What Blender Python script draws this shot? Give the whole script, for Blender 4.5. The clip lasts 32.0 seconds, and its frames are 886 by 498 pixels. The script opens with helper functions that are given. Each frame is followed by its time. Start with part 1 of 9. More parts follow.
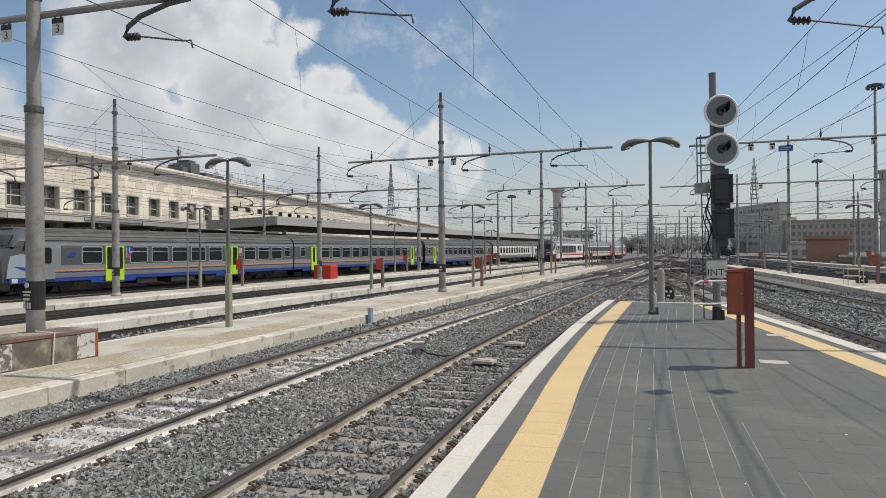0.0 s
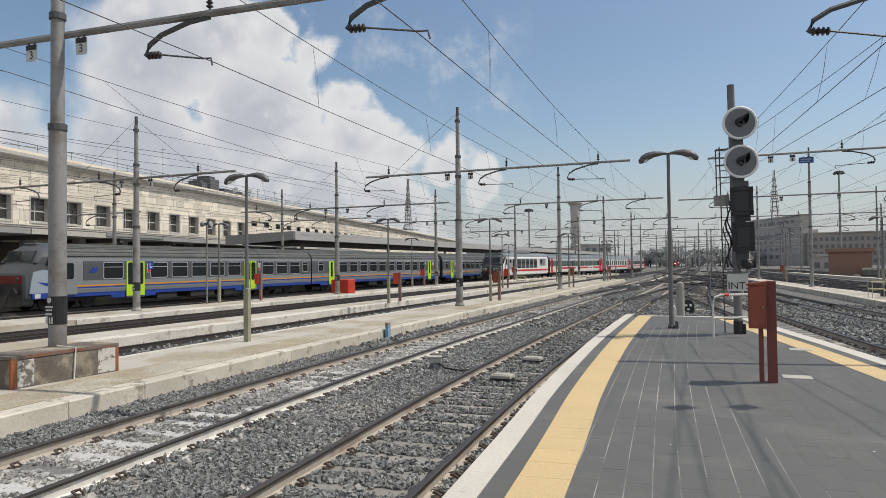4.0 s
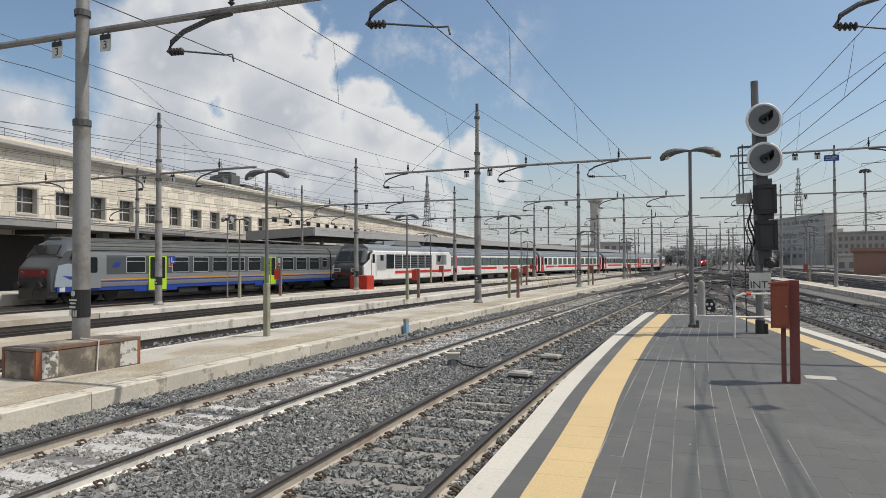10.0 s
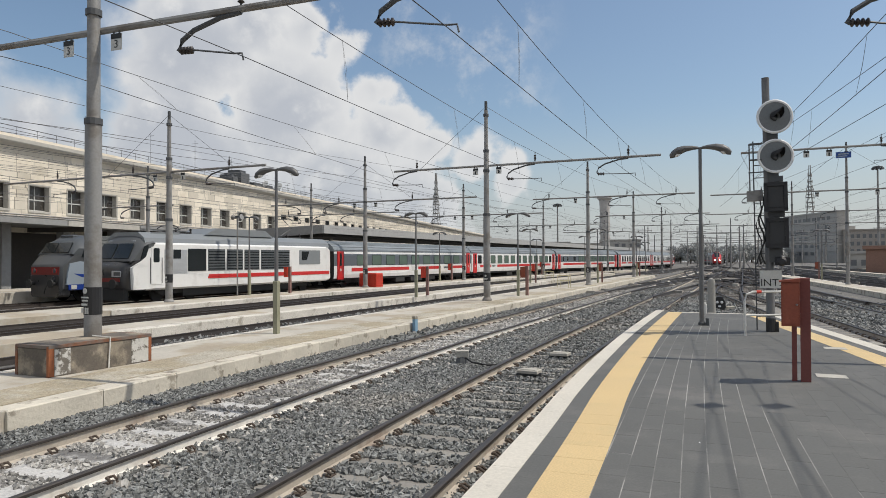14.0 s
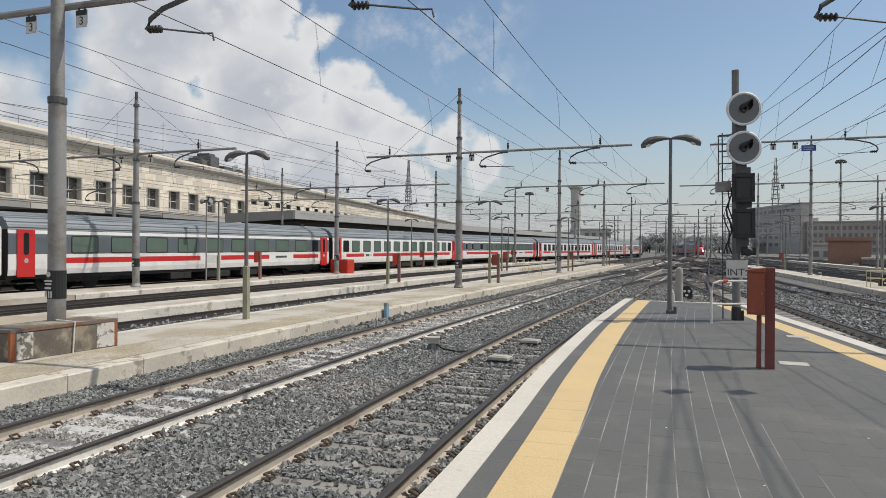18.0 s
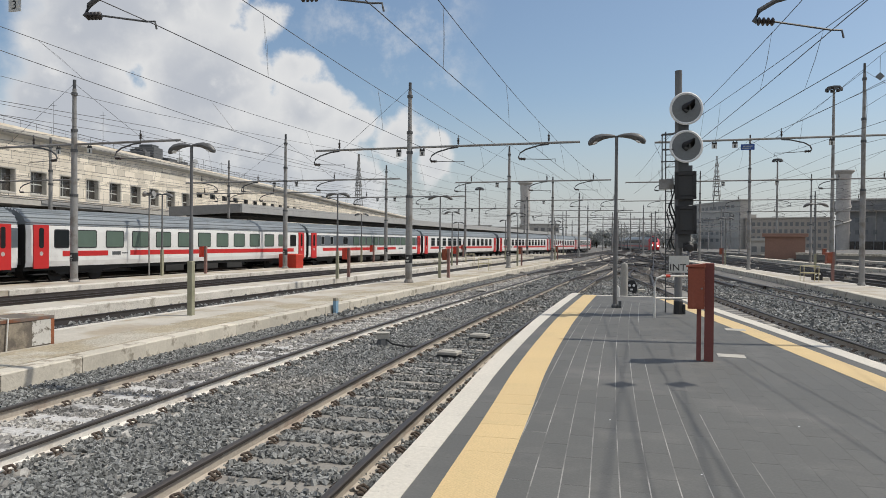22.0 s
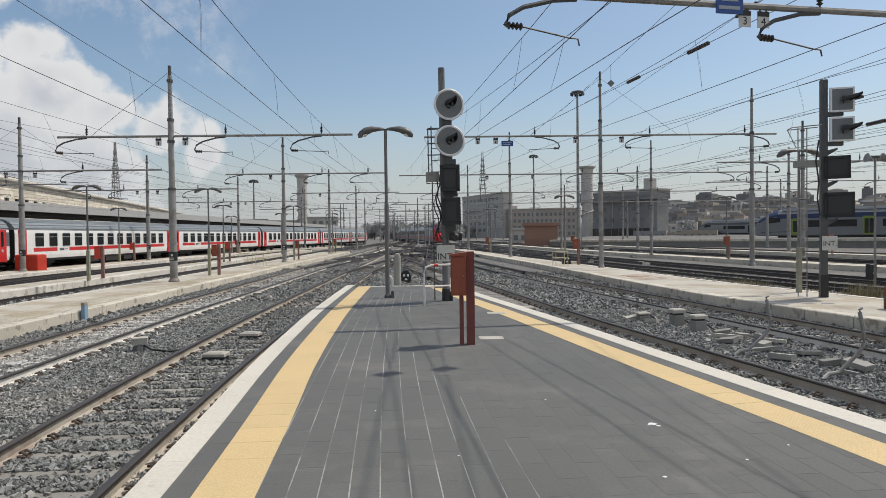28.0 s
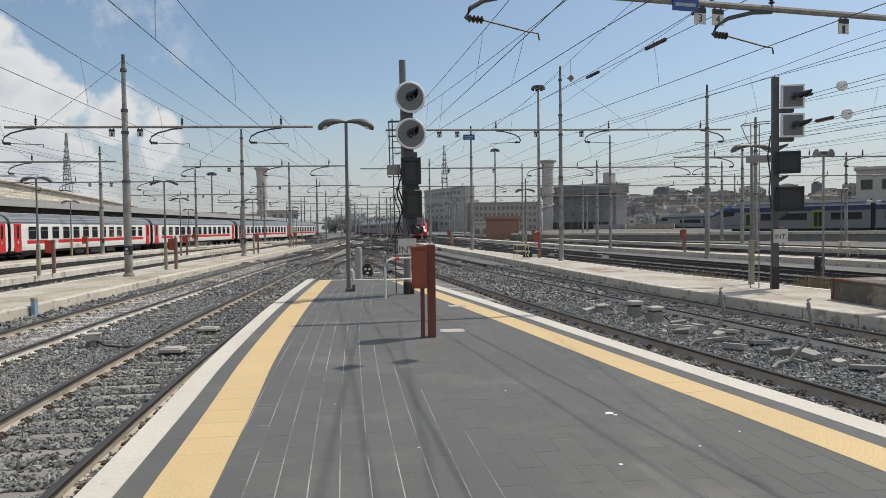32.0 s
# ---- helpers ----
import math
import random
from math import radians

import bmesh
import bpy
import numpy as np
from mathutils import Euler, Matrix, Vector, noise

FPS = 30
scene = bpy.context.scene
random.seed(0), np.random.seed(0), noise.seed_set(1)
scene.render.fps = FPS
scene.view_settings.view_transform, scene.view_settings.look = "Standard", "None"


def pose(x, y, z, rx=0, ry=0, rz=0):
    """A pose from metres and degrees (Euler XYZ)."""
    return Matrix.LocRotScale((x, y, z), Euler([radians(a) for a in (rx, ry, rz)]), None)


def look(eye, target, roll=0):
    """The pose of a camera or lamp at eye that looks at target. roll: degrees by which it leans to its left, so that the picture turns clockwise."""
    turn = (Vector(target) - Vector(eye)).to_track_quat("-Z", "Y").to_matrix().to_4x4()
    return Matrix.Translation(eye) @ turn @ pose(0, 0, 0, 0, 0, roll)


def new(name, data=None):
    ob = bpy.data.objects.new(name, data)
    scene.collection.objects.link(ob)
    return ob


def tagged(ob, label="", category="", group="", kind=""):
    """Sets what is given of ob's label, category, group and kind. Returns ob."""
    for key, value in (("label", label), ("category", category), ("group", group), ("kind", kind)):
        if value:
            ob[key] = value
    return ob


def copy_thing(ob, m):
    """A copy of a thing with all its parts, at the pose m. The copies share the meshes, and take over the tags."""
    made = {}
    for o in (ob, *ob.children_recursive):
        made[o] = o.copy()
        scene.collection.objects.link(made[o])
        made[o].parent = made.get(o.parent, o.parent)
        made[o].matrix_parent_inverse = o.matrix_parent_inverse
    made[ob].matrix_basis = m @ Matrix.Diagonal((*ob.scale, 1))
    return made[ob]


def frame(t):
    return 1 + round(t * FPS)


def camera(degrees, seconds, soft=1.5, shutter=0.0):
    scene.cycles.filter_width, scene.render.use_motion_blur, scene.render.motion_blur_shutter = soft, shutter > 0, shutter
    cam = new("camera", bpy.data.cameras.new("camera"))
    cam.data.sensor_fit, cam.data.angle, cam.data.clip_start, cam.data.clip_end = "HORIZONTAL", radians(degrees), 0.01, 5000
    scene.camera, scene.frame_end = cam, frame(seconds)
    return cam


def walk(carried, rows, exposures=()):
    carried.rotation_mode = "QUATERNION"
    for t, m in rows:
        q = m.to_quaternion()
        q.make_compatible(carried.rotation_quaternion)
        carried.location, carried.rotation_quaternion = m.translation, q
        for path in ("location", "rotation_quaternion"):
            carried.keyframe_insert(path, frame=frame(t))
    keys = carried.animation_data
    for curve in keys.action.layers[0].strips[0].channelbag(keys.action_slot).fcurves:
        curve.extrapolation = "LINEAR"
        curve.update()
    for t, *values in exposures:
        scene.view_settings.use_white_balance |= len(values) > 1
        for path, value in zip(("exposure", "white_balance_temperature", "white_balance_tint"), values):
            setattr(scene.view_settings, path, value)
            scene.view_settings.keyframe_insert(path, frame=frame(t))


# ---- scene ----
cam = camera(65.92, 32.0, soft=0.75)
PATH = [
    (0.0, pose(-0.031, -0.067, 1.607, 90.12, 0.51, 19.98)),
    (0.5, pose(-0.037, -0.052, 1.604, 89.99, 0.53, 19.87)),
    (1.0, pose(-0.027, -0.046, 1.601, 90.32, 0.34, 19.91)),
    (1.5, pose(-0.028, -0.045, 1.606, 90.70, 0.62, 19.91)),
    (2.0, pose(-0.030, -0.047, 1.613, 90.89, 0.62, 19.95)),
    (2.5, pose(-0.040, -0.047, 1.617, 91.25, 0.66, 20.74)),
    (3.0, pose(-0.027, -0.047, 1.615, 91.80, 0.75, 21.53)),
    (3.5, pose(-0.036, -0.053, 1.604, 91.51, 0.65, 21.36)),
    (5.5, pose(-0.034, -0.038, 1.607, 91.20, 0.84, 21.78)),
    (6.0, pose(-0.038, -0.030, 1.606, 91.16, 0.64, 21.62)),
    (6.5, pose(-0.050, -0.047, 1.612, 91.33, 0.53, 21.62)),
    (7.0, pose(-0.046, -0.042, 1.607, 91.26, 0.47, 21.83)),
    (7.5, pose(-0.050, -0.037, 1.603, 91.16, 0.28, 21.74)),
    (8.0, pose(-0.062, 0.008, 1.609, 91.22, -0.05, 21.92)),
    (8.5, pose(-0.053, -0.052, 1.597, 91.23, -0.18, 22.51)),
    (9.0, pose(-0.053, -0.045, 1.602, 91.33, -0.11, 22.59)),
    (9.5, pose(-0.045, -0.047, 1.597, 91.17, 0.02, 22.88)),
    (10.0, pose(-0.037, -0.042, 1.600, 91.07, 0.29, 22.99)),
    (10.5, pose(-0.035, -0.037, 1.600, 90.88, 0.34, 23.38)),
    (11.0, pose(-0.039, -0.036, 1.600, 90.65, 0.20, 23.22)),
    (11.5, pose(-0.042, -0.037, 1.593, 90.57, 0.18, 23.28)),
    (12.0, pose(-0.037, -0.045, 1.603, 90.56, 0.23, 23.31)),
    (12.5, pose(-0.037, -0.037, 1.600, 90.72, 0.39, 23.31)),
    (13.0, pose(-0.039, -0.038, 1.599, 90.79, 0.39, 23.36)),
    (13.5, pose(-0.032, -0.050, 1.597, 90.92, 0.11, 23.64)),
    (14.0, pose(-0.033, -0.052, 1.601, 90.88, 0.29, 23.74)),
    (14.5, pose(-0.035, -0.051, 1.606, 90.79, 0.26, 23.25)),
    (17.0, pose(-0.029, -0.028, 1.600, 89.97, -0.19, 21.59)),
    (17.5, pose(-0.041, -0.019, 1.598, 89.93, -0.20, 21.46)),
    (18.0, pose(-0.048, -0.045, 1.589, 89.81, -0.32, 21.37)),
    (18.5, pose(-0.046, -0.047, 1.606, 89.76, -0.19, 21.02)),
    (19.0, pose(-0.028, -0.042, 1.596, 89.81, -0.02, 21.33)),
    (19.5, pose(-0.027, -0.041, 1.601, 89.98, 0.09, 21.20)),
    (20.0, pose(-0.031, -0.030, 1.598, 90.20, -0.05, 20.79)),
    (20.5, pose(-0.024, -0.012, 1.599, 90.03, -0.15, 20.32)),
    (21.0, pose(-0.027, -0.002, 1.604, 89.78, -0.43, 19.98)),
    (21.5, pose(-0.022, -0.027, 1.604, 89.65, -0.42, 18.94)),
    (22.0, pose(-0.030, -0.053, 1.604, 89.38, -0.48, 17.22)),
    (22.5, pose(-0.023, -0.046, 1.601, 89.15, -0.32, 15.77)),
    (23.0, pose(-0.004, -0.000, 1.606, 88.88, -0.31, 13.84)),
    (23.5, pose(0.035, 0.009, 1.608, 89.00, -0.38, 11.73)),
    (24.0, pose(0.054, 0.047, 1.600, 89.04, -0.43, 9.25)),
    (24.5, pose(0.076, 0.069, 1.591, 88.74, 0.29, 7.93)),
    (25.0, pose(0.099, 0.089, 1.591, 88.74, 0.40, 5.97)),
    (25.5, pose(0.097, 0.077, 1.592, 88.91, 0.78, 4.67)),
    (26.0, pose(0.100, 0.119, 1.593, 89.05, 0.41, 2.37)),
    (28.5, pose(0.110, 0.125, 1.596, 88.47, 0.71, -1.38)),
    (29.0, pose(0.109, 0.129, 1.591, 88.08, 0.64, -1.72)),
    (29.5, pose(0.095, 0.092, 1.589, 87.93, 0.80, -2.30)),
    (30.0, pose(0.102, 0.148, 1.590, 87.86, 0.69, -2.64)),
    (30.5, pose(0.112, 0.148, 1.588, 87.97, 0.73, -3.02)),
    (31.0, pose(0.121, 0.149, 1.587, 88.02, 0.83, -3.51)),
    (31.5, pose(0.126, 0.146, 1.587, 88.29, 0.93, -4.05)),
    (32.0, pose(0.125, 0.120, 1.586, 88.17, 0.73, -4.34)),
]
walk(cam, PATH)

# ---- sky, sun and exposure ----
SUN_TO = Vector((0.56, 0.26, 1.0)).normalized()
world = bpy.data.worlds.new("sky")
scene.world = world
world.use_nodes = True


class Nodes:
    """Short hand for building a node tree."""

    def __init__(self, tree, fresh=True):
        self.t = tree
        if fresh:
            tree.nodes.clear()

    def n(self, kind, **kw):
        nd = self.t.nodes.new(kind)
        for k, v in kw.items():
            if k == "op":
                nd.operation = v
            elif k == "blend":
                nd.blend_type = v
            elif k == "dtype":
                nd.data_type = v
            elif k == "ntype":
                nd.noise_type = v
            elif k == "feature":
                nd.feature = v
        return nd

    def link(self, a, b):
        self.t.links.new(a, b)

    def put(self, sock, v):
        if isinstance(v, bpy.types.NodeSocket):
            self.link(v, sock)
        else:
            sock.default_value = v

    def math(self, op, a, b=0.0, c=0.0, clamp=False):
        nd = self.n("ShaderNodeMath", op=op)
        nd.use_clamp = clamp
        for i, v in enumerate((a, b, c)):
            self.put(nd.inputs[i], v)
        return nd.outputs[0]

    def noise(self, vec, scale, detail=4.0, rough=0.55):
        nd = self.n("ShaderNodeTexNoise")
        self.link(vec, nd.inputs["Vector"])
        nd.inputs["Scale"].default_value = scale
        nd.inputs["Detail"].default_value = detail
        nd.inputs["Roughness"].default_value = rough
        return nd.outputs["Fac"]

    def ramp(self, fac, lo, hi, a=0.0, b=1.0):
        nd = self.n("ShaderNodeMapRange")
        nd.interpolation_type = "SMOOTHSTEP"
        self.put(nd.inputs["Value"], fac)
        for k, v in (("From Min", lo), ("From Max", hi), ("To Min", a), ("To Max", b)):
            self.put(nd.inputs[k], v)
        return nd.outputs[0]

    def mix(self, fac, a, b, blend="MIX"):
        nd = self.n("ShaderNodeMix", dtype="RGBA", blend=blend)
        self.put(nd.inputs[0], fac)
        self.put(nd.inputs[6], a if isinstance(a, bpy.types.NodeSocket) else (*a, 1.0))
        self.put(nd.inputs[7], b if isinstance(b, bpy.types.NodeSocket) else (*b, 1.0))
        return nd.outputs[2]


def build_sky():
    w = Nodes(world.node_tree)
    sky = w.n("ShaderNodeTexSky")
    sky.sky_type = "NISHITA"
    sky.sun_disc = False
    sky.sun_elevation = math.asin(SUN_TO.z)
    sky.sun_rotation = math.atan2(SUN_TO.x, SUN_TO.y)
    sky.air_density, sky.dust_density, sky.ozone_density = 1.0, 1.6, 2.0
    co = w.n("ShaderNodeTexCoord").outputs["Generated"]
    sep = w.n("ShaderNodeSeparateXYZ")
    w.link(co, sep.inputs[0])
    az = w.math("ARCTAN2", sep.outputs[0], sep.outputs[1])
    el = w.math("ARCSINE", sep.outputs[2])
    # heaped summer cloud: rounded masses (azimuth, elevation, radius in degrees), high towards the hall, sinking towards the throat
    n1 = w.noise(co, 9.0, 6.0, 0.58)
    n2 = w.noise(co, 26.0, 5.0, 0.60)
    n3 = w.noise(co, 1.6, 3.0, 0.5)
    n4 = w.noise(co, 60.0, 4.0, 0.6)
    lump = w.n("ShaderNodeTexVoronoi", feature="SMOOTH_F1")
    w.link(co, lump.inputs["Vector"])
    lump.inputs["Scale"].default_value = 20.0
    lump.inputs["Smoothness"].default_value = 0.35
    billow = w.math("SUBTRACT", 0.42, lump.outputs["Distance"])
    d = -1.0
    for a, e, r in ((-44, 16.0, 7.0), (-39.5, 18.5, 4.6), (-35.0, 18.6, 3.0), (-32.2, 17.6, 2.4), (-37, 11.5, 6.6), (-29.6, 14.0, 2.3), (-29, 10.0, 4.0), (-24.9, 9.6, 2.6), (-21.0, 8.2, 2.8), (-17.8, 6.2, 2.6),
                    (-26, 4.5, 5.0), (-33, 5.0, 7.0), (-45, 7.0, 9.0), (-55, 8.0, 6.5), (-60, 4.0, 6.0), (-46, 23.0, 5.0), (-38, 24.5, 4.5)):
        at = w.n("ShaderNodeVectorMath", op="DISTANCE")
        w.link(co, at.inputs[0])
        a, e = radians(a), radians(e)
        at.inputs[1].default_value = (math.sin(a) * math.cos(e), math.cos(a) * math.cos(e), math.sin(e))
        d = w.math("MAXIMUM", d, w.math("SUBTRACT", radians(r), at.outputs["Value"]))
    d = w.math("ADD", d, w.math("MULTIPLY", billow, 0.055))
    d = w.math("ADD", d, w.math("MULTIPLY", w.math("SUBTRACT", n1, 0.5), 0.11))
    d = w.math("ADD", d, w.math("MULTIPLY", w.math("SUBTRACT", n2, 0.5), 0.045))
    d = w.math("ADD", d, w.math("MULTIPLY", w.math("SUBTRACT", n4, 0.5), 0.016))
    dense = w.ramp(d, -0.006, w.ramp(az, -0.95, -0.70, 0.075, 0.020))
    # more heaps on the far side of the sky
    aside = w.math("MULTIPLY", w.ramp(w.math("ADD", n3, w.math("MULTIPLY", n1, 0.35)), 0.60, 0.72), w.math("MAXIMUM", w.ramp(az, -1.15, -1.45), w.ramp(az, 1.0, 1.3)))
    wisps = w.math("MULTIPLY", w.ramp(w.noise(co, 8.0, 6.0, 0.65), 0.53, 0.72), w.math("MULTIPLY", w.ramp(el, 0.14, 0.2), w.math("MULTIPLY", w.ramp(az, -0.22, -0.32), w.ramp(az, -0.56, -0.45))))
    cover = w.math("MAXIMUM", w.math("MAXIMUM", dense, aside), w.math("MULTIPLY", wisps, 0.45))
    form = w.math("ADD", w.math("MULTIPLY", n1, 0.55), w.math("ADD", w.math("MULTIPLY", n2, 0.35), w.math("ADD", w.math("MULTIPLY", n4, 0.14), w.math("MULTIPLY", billow, 0.30))))
    lit = w.ramp(form, 0.48, 0.72)
    edge = w.ramp(d, 0.005, 0.085)
    shade = w.math("MULTIPLY", edge, w.math("SUBTRACT", 1.0, lit))
    cloud = w.mix(shade, (9.0, 9.05, 9.1), (5.9, 6.25, 6.9))
    haze = w.ramp(el, 0.0, 0.22, 0.80, 0.0)
    clear = w.n("ShaderNodeVectorMath", op="MULTIPLY")
    w.link(sky.outputs[0], clear.inputs[0])
    clear.inputs[1].default_value = (1.47, 1.49, 1.43)
    sky_c = w.mix(haze, clear.outputs[0], (6.35, 6.65, 6.9))
    cloud = w.mix(w.math("MULTIPLY", haze, 0.6), cloud, (6.7, 7.1, 7.3))
    out = w.mix(cover, sky_c, cloud)
    bg = w.n("ShaderNodeBackground")
    w.link(out, bg.inputs[0])
    bg.inputs[1].default_value = 0.083
    w.link(bg.outputs[0], w.n("ShaderNodeOutputWorld").inputs[0])


build_sky()
sun_data = bpy.data.lights.new("sun", "SUN")
sun_data.energy, sun_data.angle, sun_data.color = 3.4, radians(0.53), (1.0, 0.94, 0.835)
sun = new("sun", sun_data)
sun.matrix_world = look((0, 0, 60), (-SUN_TO.x, -SUN_TO.y, 60 - SUN_TO.z))
scene.view_settings.exposure = 0.0

# ---- materials ----
MATS = {}


def mat(name, base, rough=0.7, metal=0.0, var=0.18, scale=1.5, fine=30.0, bump=0.15, tint=None, tamt=0.5, tscale=0.7, tlo=0.5, thi=0.68,
        coords="pos", rand=0.0, island=0.0, spec=0.5, fdark=0.25):
    """A surface with broad and fine variation; tint: a second colour in stains."""
    m = bpy.data.materials.new(name)
    m.use_nodes = True
    w = Nodes(m.node_tree)
    if coords == "pos":
        vec = w.n("ShaderNodeNewGeometry").outputs["Position"]
    else:
        vec = w.n("ShaderNodeTexCoord").outputs["Object"]
    big, small = w.noise(vec, scale, 5.0, 0.6), w.noise(vec, fine, 3.0, 0.6)
    f = w.math("MULTIPLY_ADD", w.math("SUBTRACT", big, 0.5), var * 2.2, 1.0)
    f = w.math("ADD", f, w.math("MULTIPLY", w.math("SUBTRACT", small, 0.5), fdark * 1.6))
    if rand:
        f = w.math("ADD", f, w.math("MULTIPLY", w.math("SUBTRACT", w.n("ShaderNodeObjectInfo").outputs["Random"], 0.5), rand))
    if island:
        f = w.math("ADD", f, w.math("MULTIPLY", w.math("SUBTRACT", w.n("ShaderNodeNewGeometry").outputs["Random Per Island"], 0.5), island))
    col = w.n("ShaderNodeVectorMath", op="SCALE")
    col.inputs[0].default_value = base
    if tint:
        st = w.ramp(w.noise(vec, tscale, 6.0, 0.65), tlo, thi)
        c0 = w.mix(w.math("MULTIPLY", st, tamt), base, tint)
        w.link(c0, col.inputs[0])
    w.link(f, col.inputs["Scale"])
    p = w.n("ShaderNodeBsdfPrincipled")
    w.link(col.outputs[0], p.inputs["Base Color"])
    w.put(p.inputs["Roughness"], w.math("MULTIPLY_ADD", w.math("SUBTRACT", big, 0.5), 0.25, rough, clamp=True))
    p.inputs["Metallic"].default_value = metal
    p.inputs["Specular IOR Level"].default_value = spec
    if bump:
        b = w.n("ShaderNodeBump")
        b.inputs["Strength"].default_value = bump
        b.inputs["Distance"].default_value = 0.02
        w.link(small, b.inputs["Height"])
        w.link(b.outputs[0], p.inputs["Normal"])
    w.link(p.outputs[0], w.n("ShaderNodeOutputMaterial").inputs[0])
    MATS[name] = m
    return m


def glow(name, colour, strength):
    m = bpy.data.materials.new(name)
    m.use_nodes = True
    w = Nodes(m.node_tree)
    e = w.n("ShaderNodeEmission")
    e.inputs[0].default_value, e.inputs[1].default_value = (*colour, 1), strength
    w.link(e.outputs[0], w.n("ShaderNodeOutputMaterial").inputs[0])
    return m


M_BALLAST = mat("ballast bed", (0.125, 0.12, 0.112), 0.9, var=0.3, scale=0.5, fine=16, bump=1.0, tint=(0.21, 0.18, 0.14), tamt=0.55, tscale=0.25, fdark=1.5)
M_STONE = mat("ballast stone", (0.178, 0.182, 0.177), 0.85, var=0.15, scale=0.5, fine=60, bump=0.3, island=1.15, tint=(0.30, 0.28, 0.25), tamt=0.55, tscale=0.35, tlo=0.52, thi=0.66)
M_DUST = mat("pale dusted stone", (0.38, 0.365, 0.34), 0.9, var=0.2, scale=0.8, fine=40, bump=0.3, island=0.8, tint=(0.19, 0.185, 0.175), tamt=0.9, tscale=0.9, tlo=0.46, thi=0.60)
M_LIMEDUST = mat("whitish lime dust", (0.47, 0.46, 0.445), 0.95, var=0.2, scale=1.5, fine=30, bump=0.6, fdark=0.6, tint=(0.16, 0.155, 0.15), tamt=1.0, tscale=1.1, tlo=0.47, thi=0.58)
M_RAIL = mat("rail side rust", (0.41, 0.365, 0.31), 0.75, 0.1, var=0.2, scale=1.2, fine=25, bump=0.2, tint=(0.16, 0.10, 0.07), tscale=0.9)
M_RAIL_PALE = mat("limed rail side", (0.68, 0.65, 0.60), 0.8, 0.0, var=0.2, scale=1.6, fine=25, bump=0.2, tint=(0.30, 0.23, 0.17), tscale=1.1)
M_RAIL_TOP = mat("rail head steel", (0.055, 0.047, 0.042), 0.5, 0.3, var=0.2, scale=2, fine=18, bump=0.05)
M_RAIL_FAR = mat("distant rail steel", (0.036, 0.029, 0.025), 0.55, 0.3, var=0.2, scale=0.4, fine=5, bump=0)
M_CLIP = mat("rusty fastening", (0.105, 0.08, 0.063), 0.8, 0.3, var=0.3, scale=4, fine=60)
M_SLEEPER = mat("concrete sleeper", (0.27, 0.255, 0.23), 0.9, var=0.2, scale=2.5, fine=40, rand=0.4, tint=(0.18, 0.16, 0.14), tscale=3)
M_TIMBER = mat("dark timber sleeper", (0.125, 0.11, 0.097), 0.9, var=0.3, scale=1.5, fine=30, island=0.5)
M_TILE = mat("slate grey paving tile", (0.106, 0.106, 0.101), 0.74, spec=0.35, var=0.16, scale=0.9, fine=45, bump=0.10, rand=0.10, island=0.10, tint=(0.165, 0.158, 0.148), tamt=0.6, tscale=0.8, tlo=0.48, thi=0.70)
M_GROUT = mat("pale grout", (0.13, 0.13, 0.124), 0.9, var=0.25, scale=2, fine=30, tint=(0.36, 0.35, 0.33), tamt=1.0, tscale=0.42, tlo=0.40, thi=0.60)
M_GROUT_D = mat("dark grout", (0.112, 0.112, 0.107), 0.9, var=0.2, scale=2, fine=30, tint=(0.19, 0.185, 0.175), tamt=1.0, tscale=0.8, tlo=0.50, thi=0.66)
M_WHITE_EDGE = mat("worn white edge stone", (0.55, 0.515, 0.45), 0.75, var=0.08, scale=1.2, fine=30, tint=(0.30, 0.275, 0.24), tscale=9.0, tlo=0.60, thi=0.70, rand=0.06)
M_YELLOW = mat("yellow tactile paving", (0.575, 0.425, 0.215), 0.7, var=0.08, scale=1.0, fine=70, fdark=0.4, bump=0.4, rand=0.03, tint=(0.50, 0.385, 0.20), tscale=1.5)
M_PLINTH = mat("platform wall concrete", (0.40, 0.38, 0.34), 0.9, var=0.15, scale=0.8, fine=25, tint=(0.22, 0.20, 0.175), tscale=0.9, rand=0.1)
M_OLD = mat("pale weathered concrete", (0.53, 0.49, 0.415), 0.9, var=0.34, scale=1.3, fine=14, fdark=0.16, bump=0.5, tint=(0.25, 0.22, 0.175), tamt=0.9, tscale=2.6, tlo=0.52, thi=0.64, rand=0.16)
M_RUSTPATCH = mat("rust stained screed", (0.40, 0.36, 0.30), 0.9, var=0.2, scale=1.0, fine=14, bump=0.3, tint=(0.27, 0.15, 0.09), tamt=1.0, tscale=1.1, tlo=0.40, thi=0.55)
M_THROAT = mat("lineside concrete", (0.36, 0.34, 0.305), 0.9, var=0.2, scale=0.5, fine=10, island=0.9)
M_OLD_TOP = mat("worn platform screed", (0.45, 0.42, 0.365), 0.9, var=0.24, scale=0.7, fine=16, bump=0.4, fdark=0.25, tint=(0.33, 0.275, 0.20), tamt=0.8, tscale=0.5, tlo=0.44, thi=0.6)
M_KERB = mat("bleached kerb stone", (0.57, 0.54, 0.485), 0.85, var=0.2, scale=1.6, fine=24, fdark=0.45, bump=0.4, rand=0.16, tint=(0.27, 0.24, 0.195), tamt=0.8, tscale=1.8, tlo=0.53, thi=0.68)
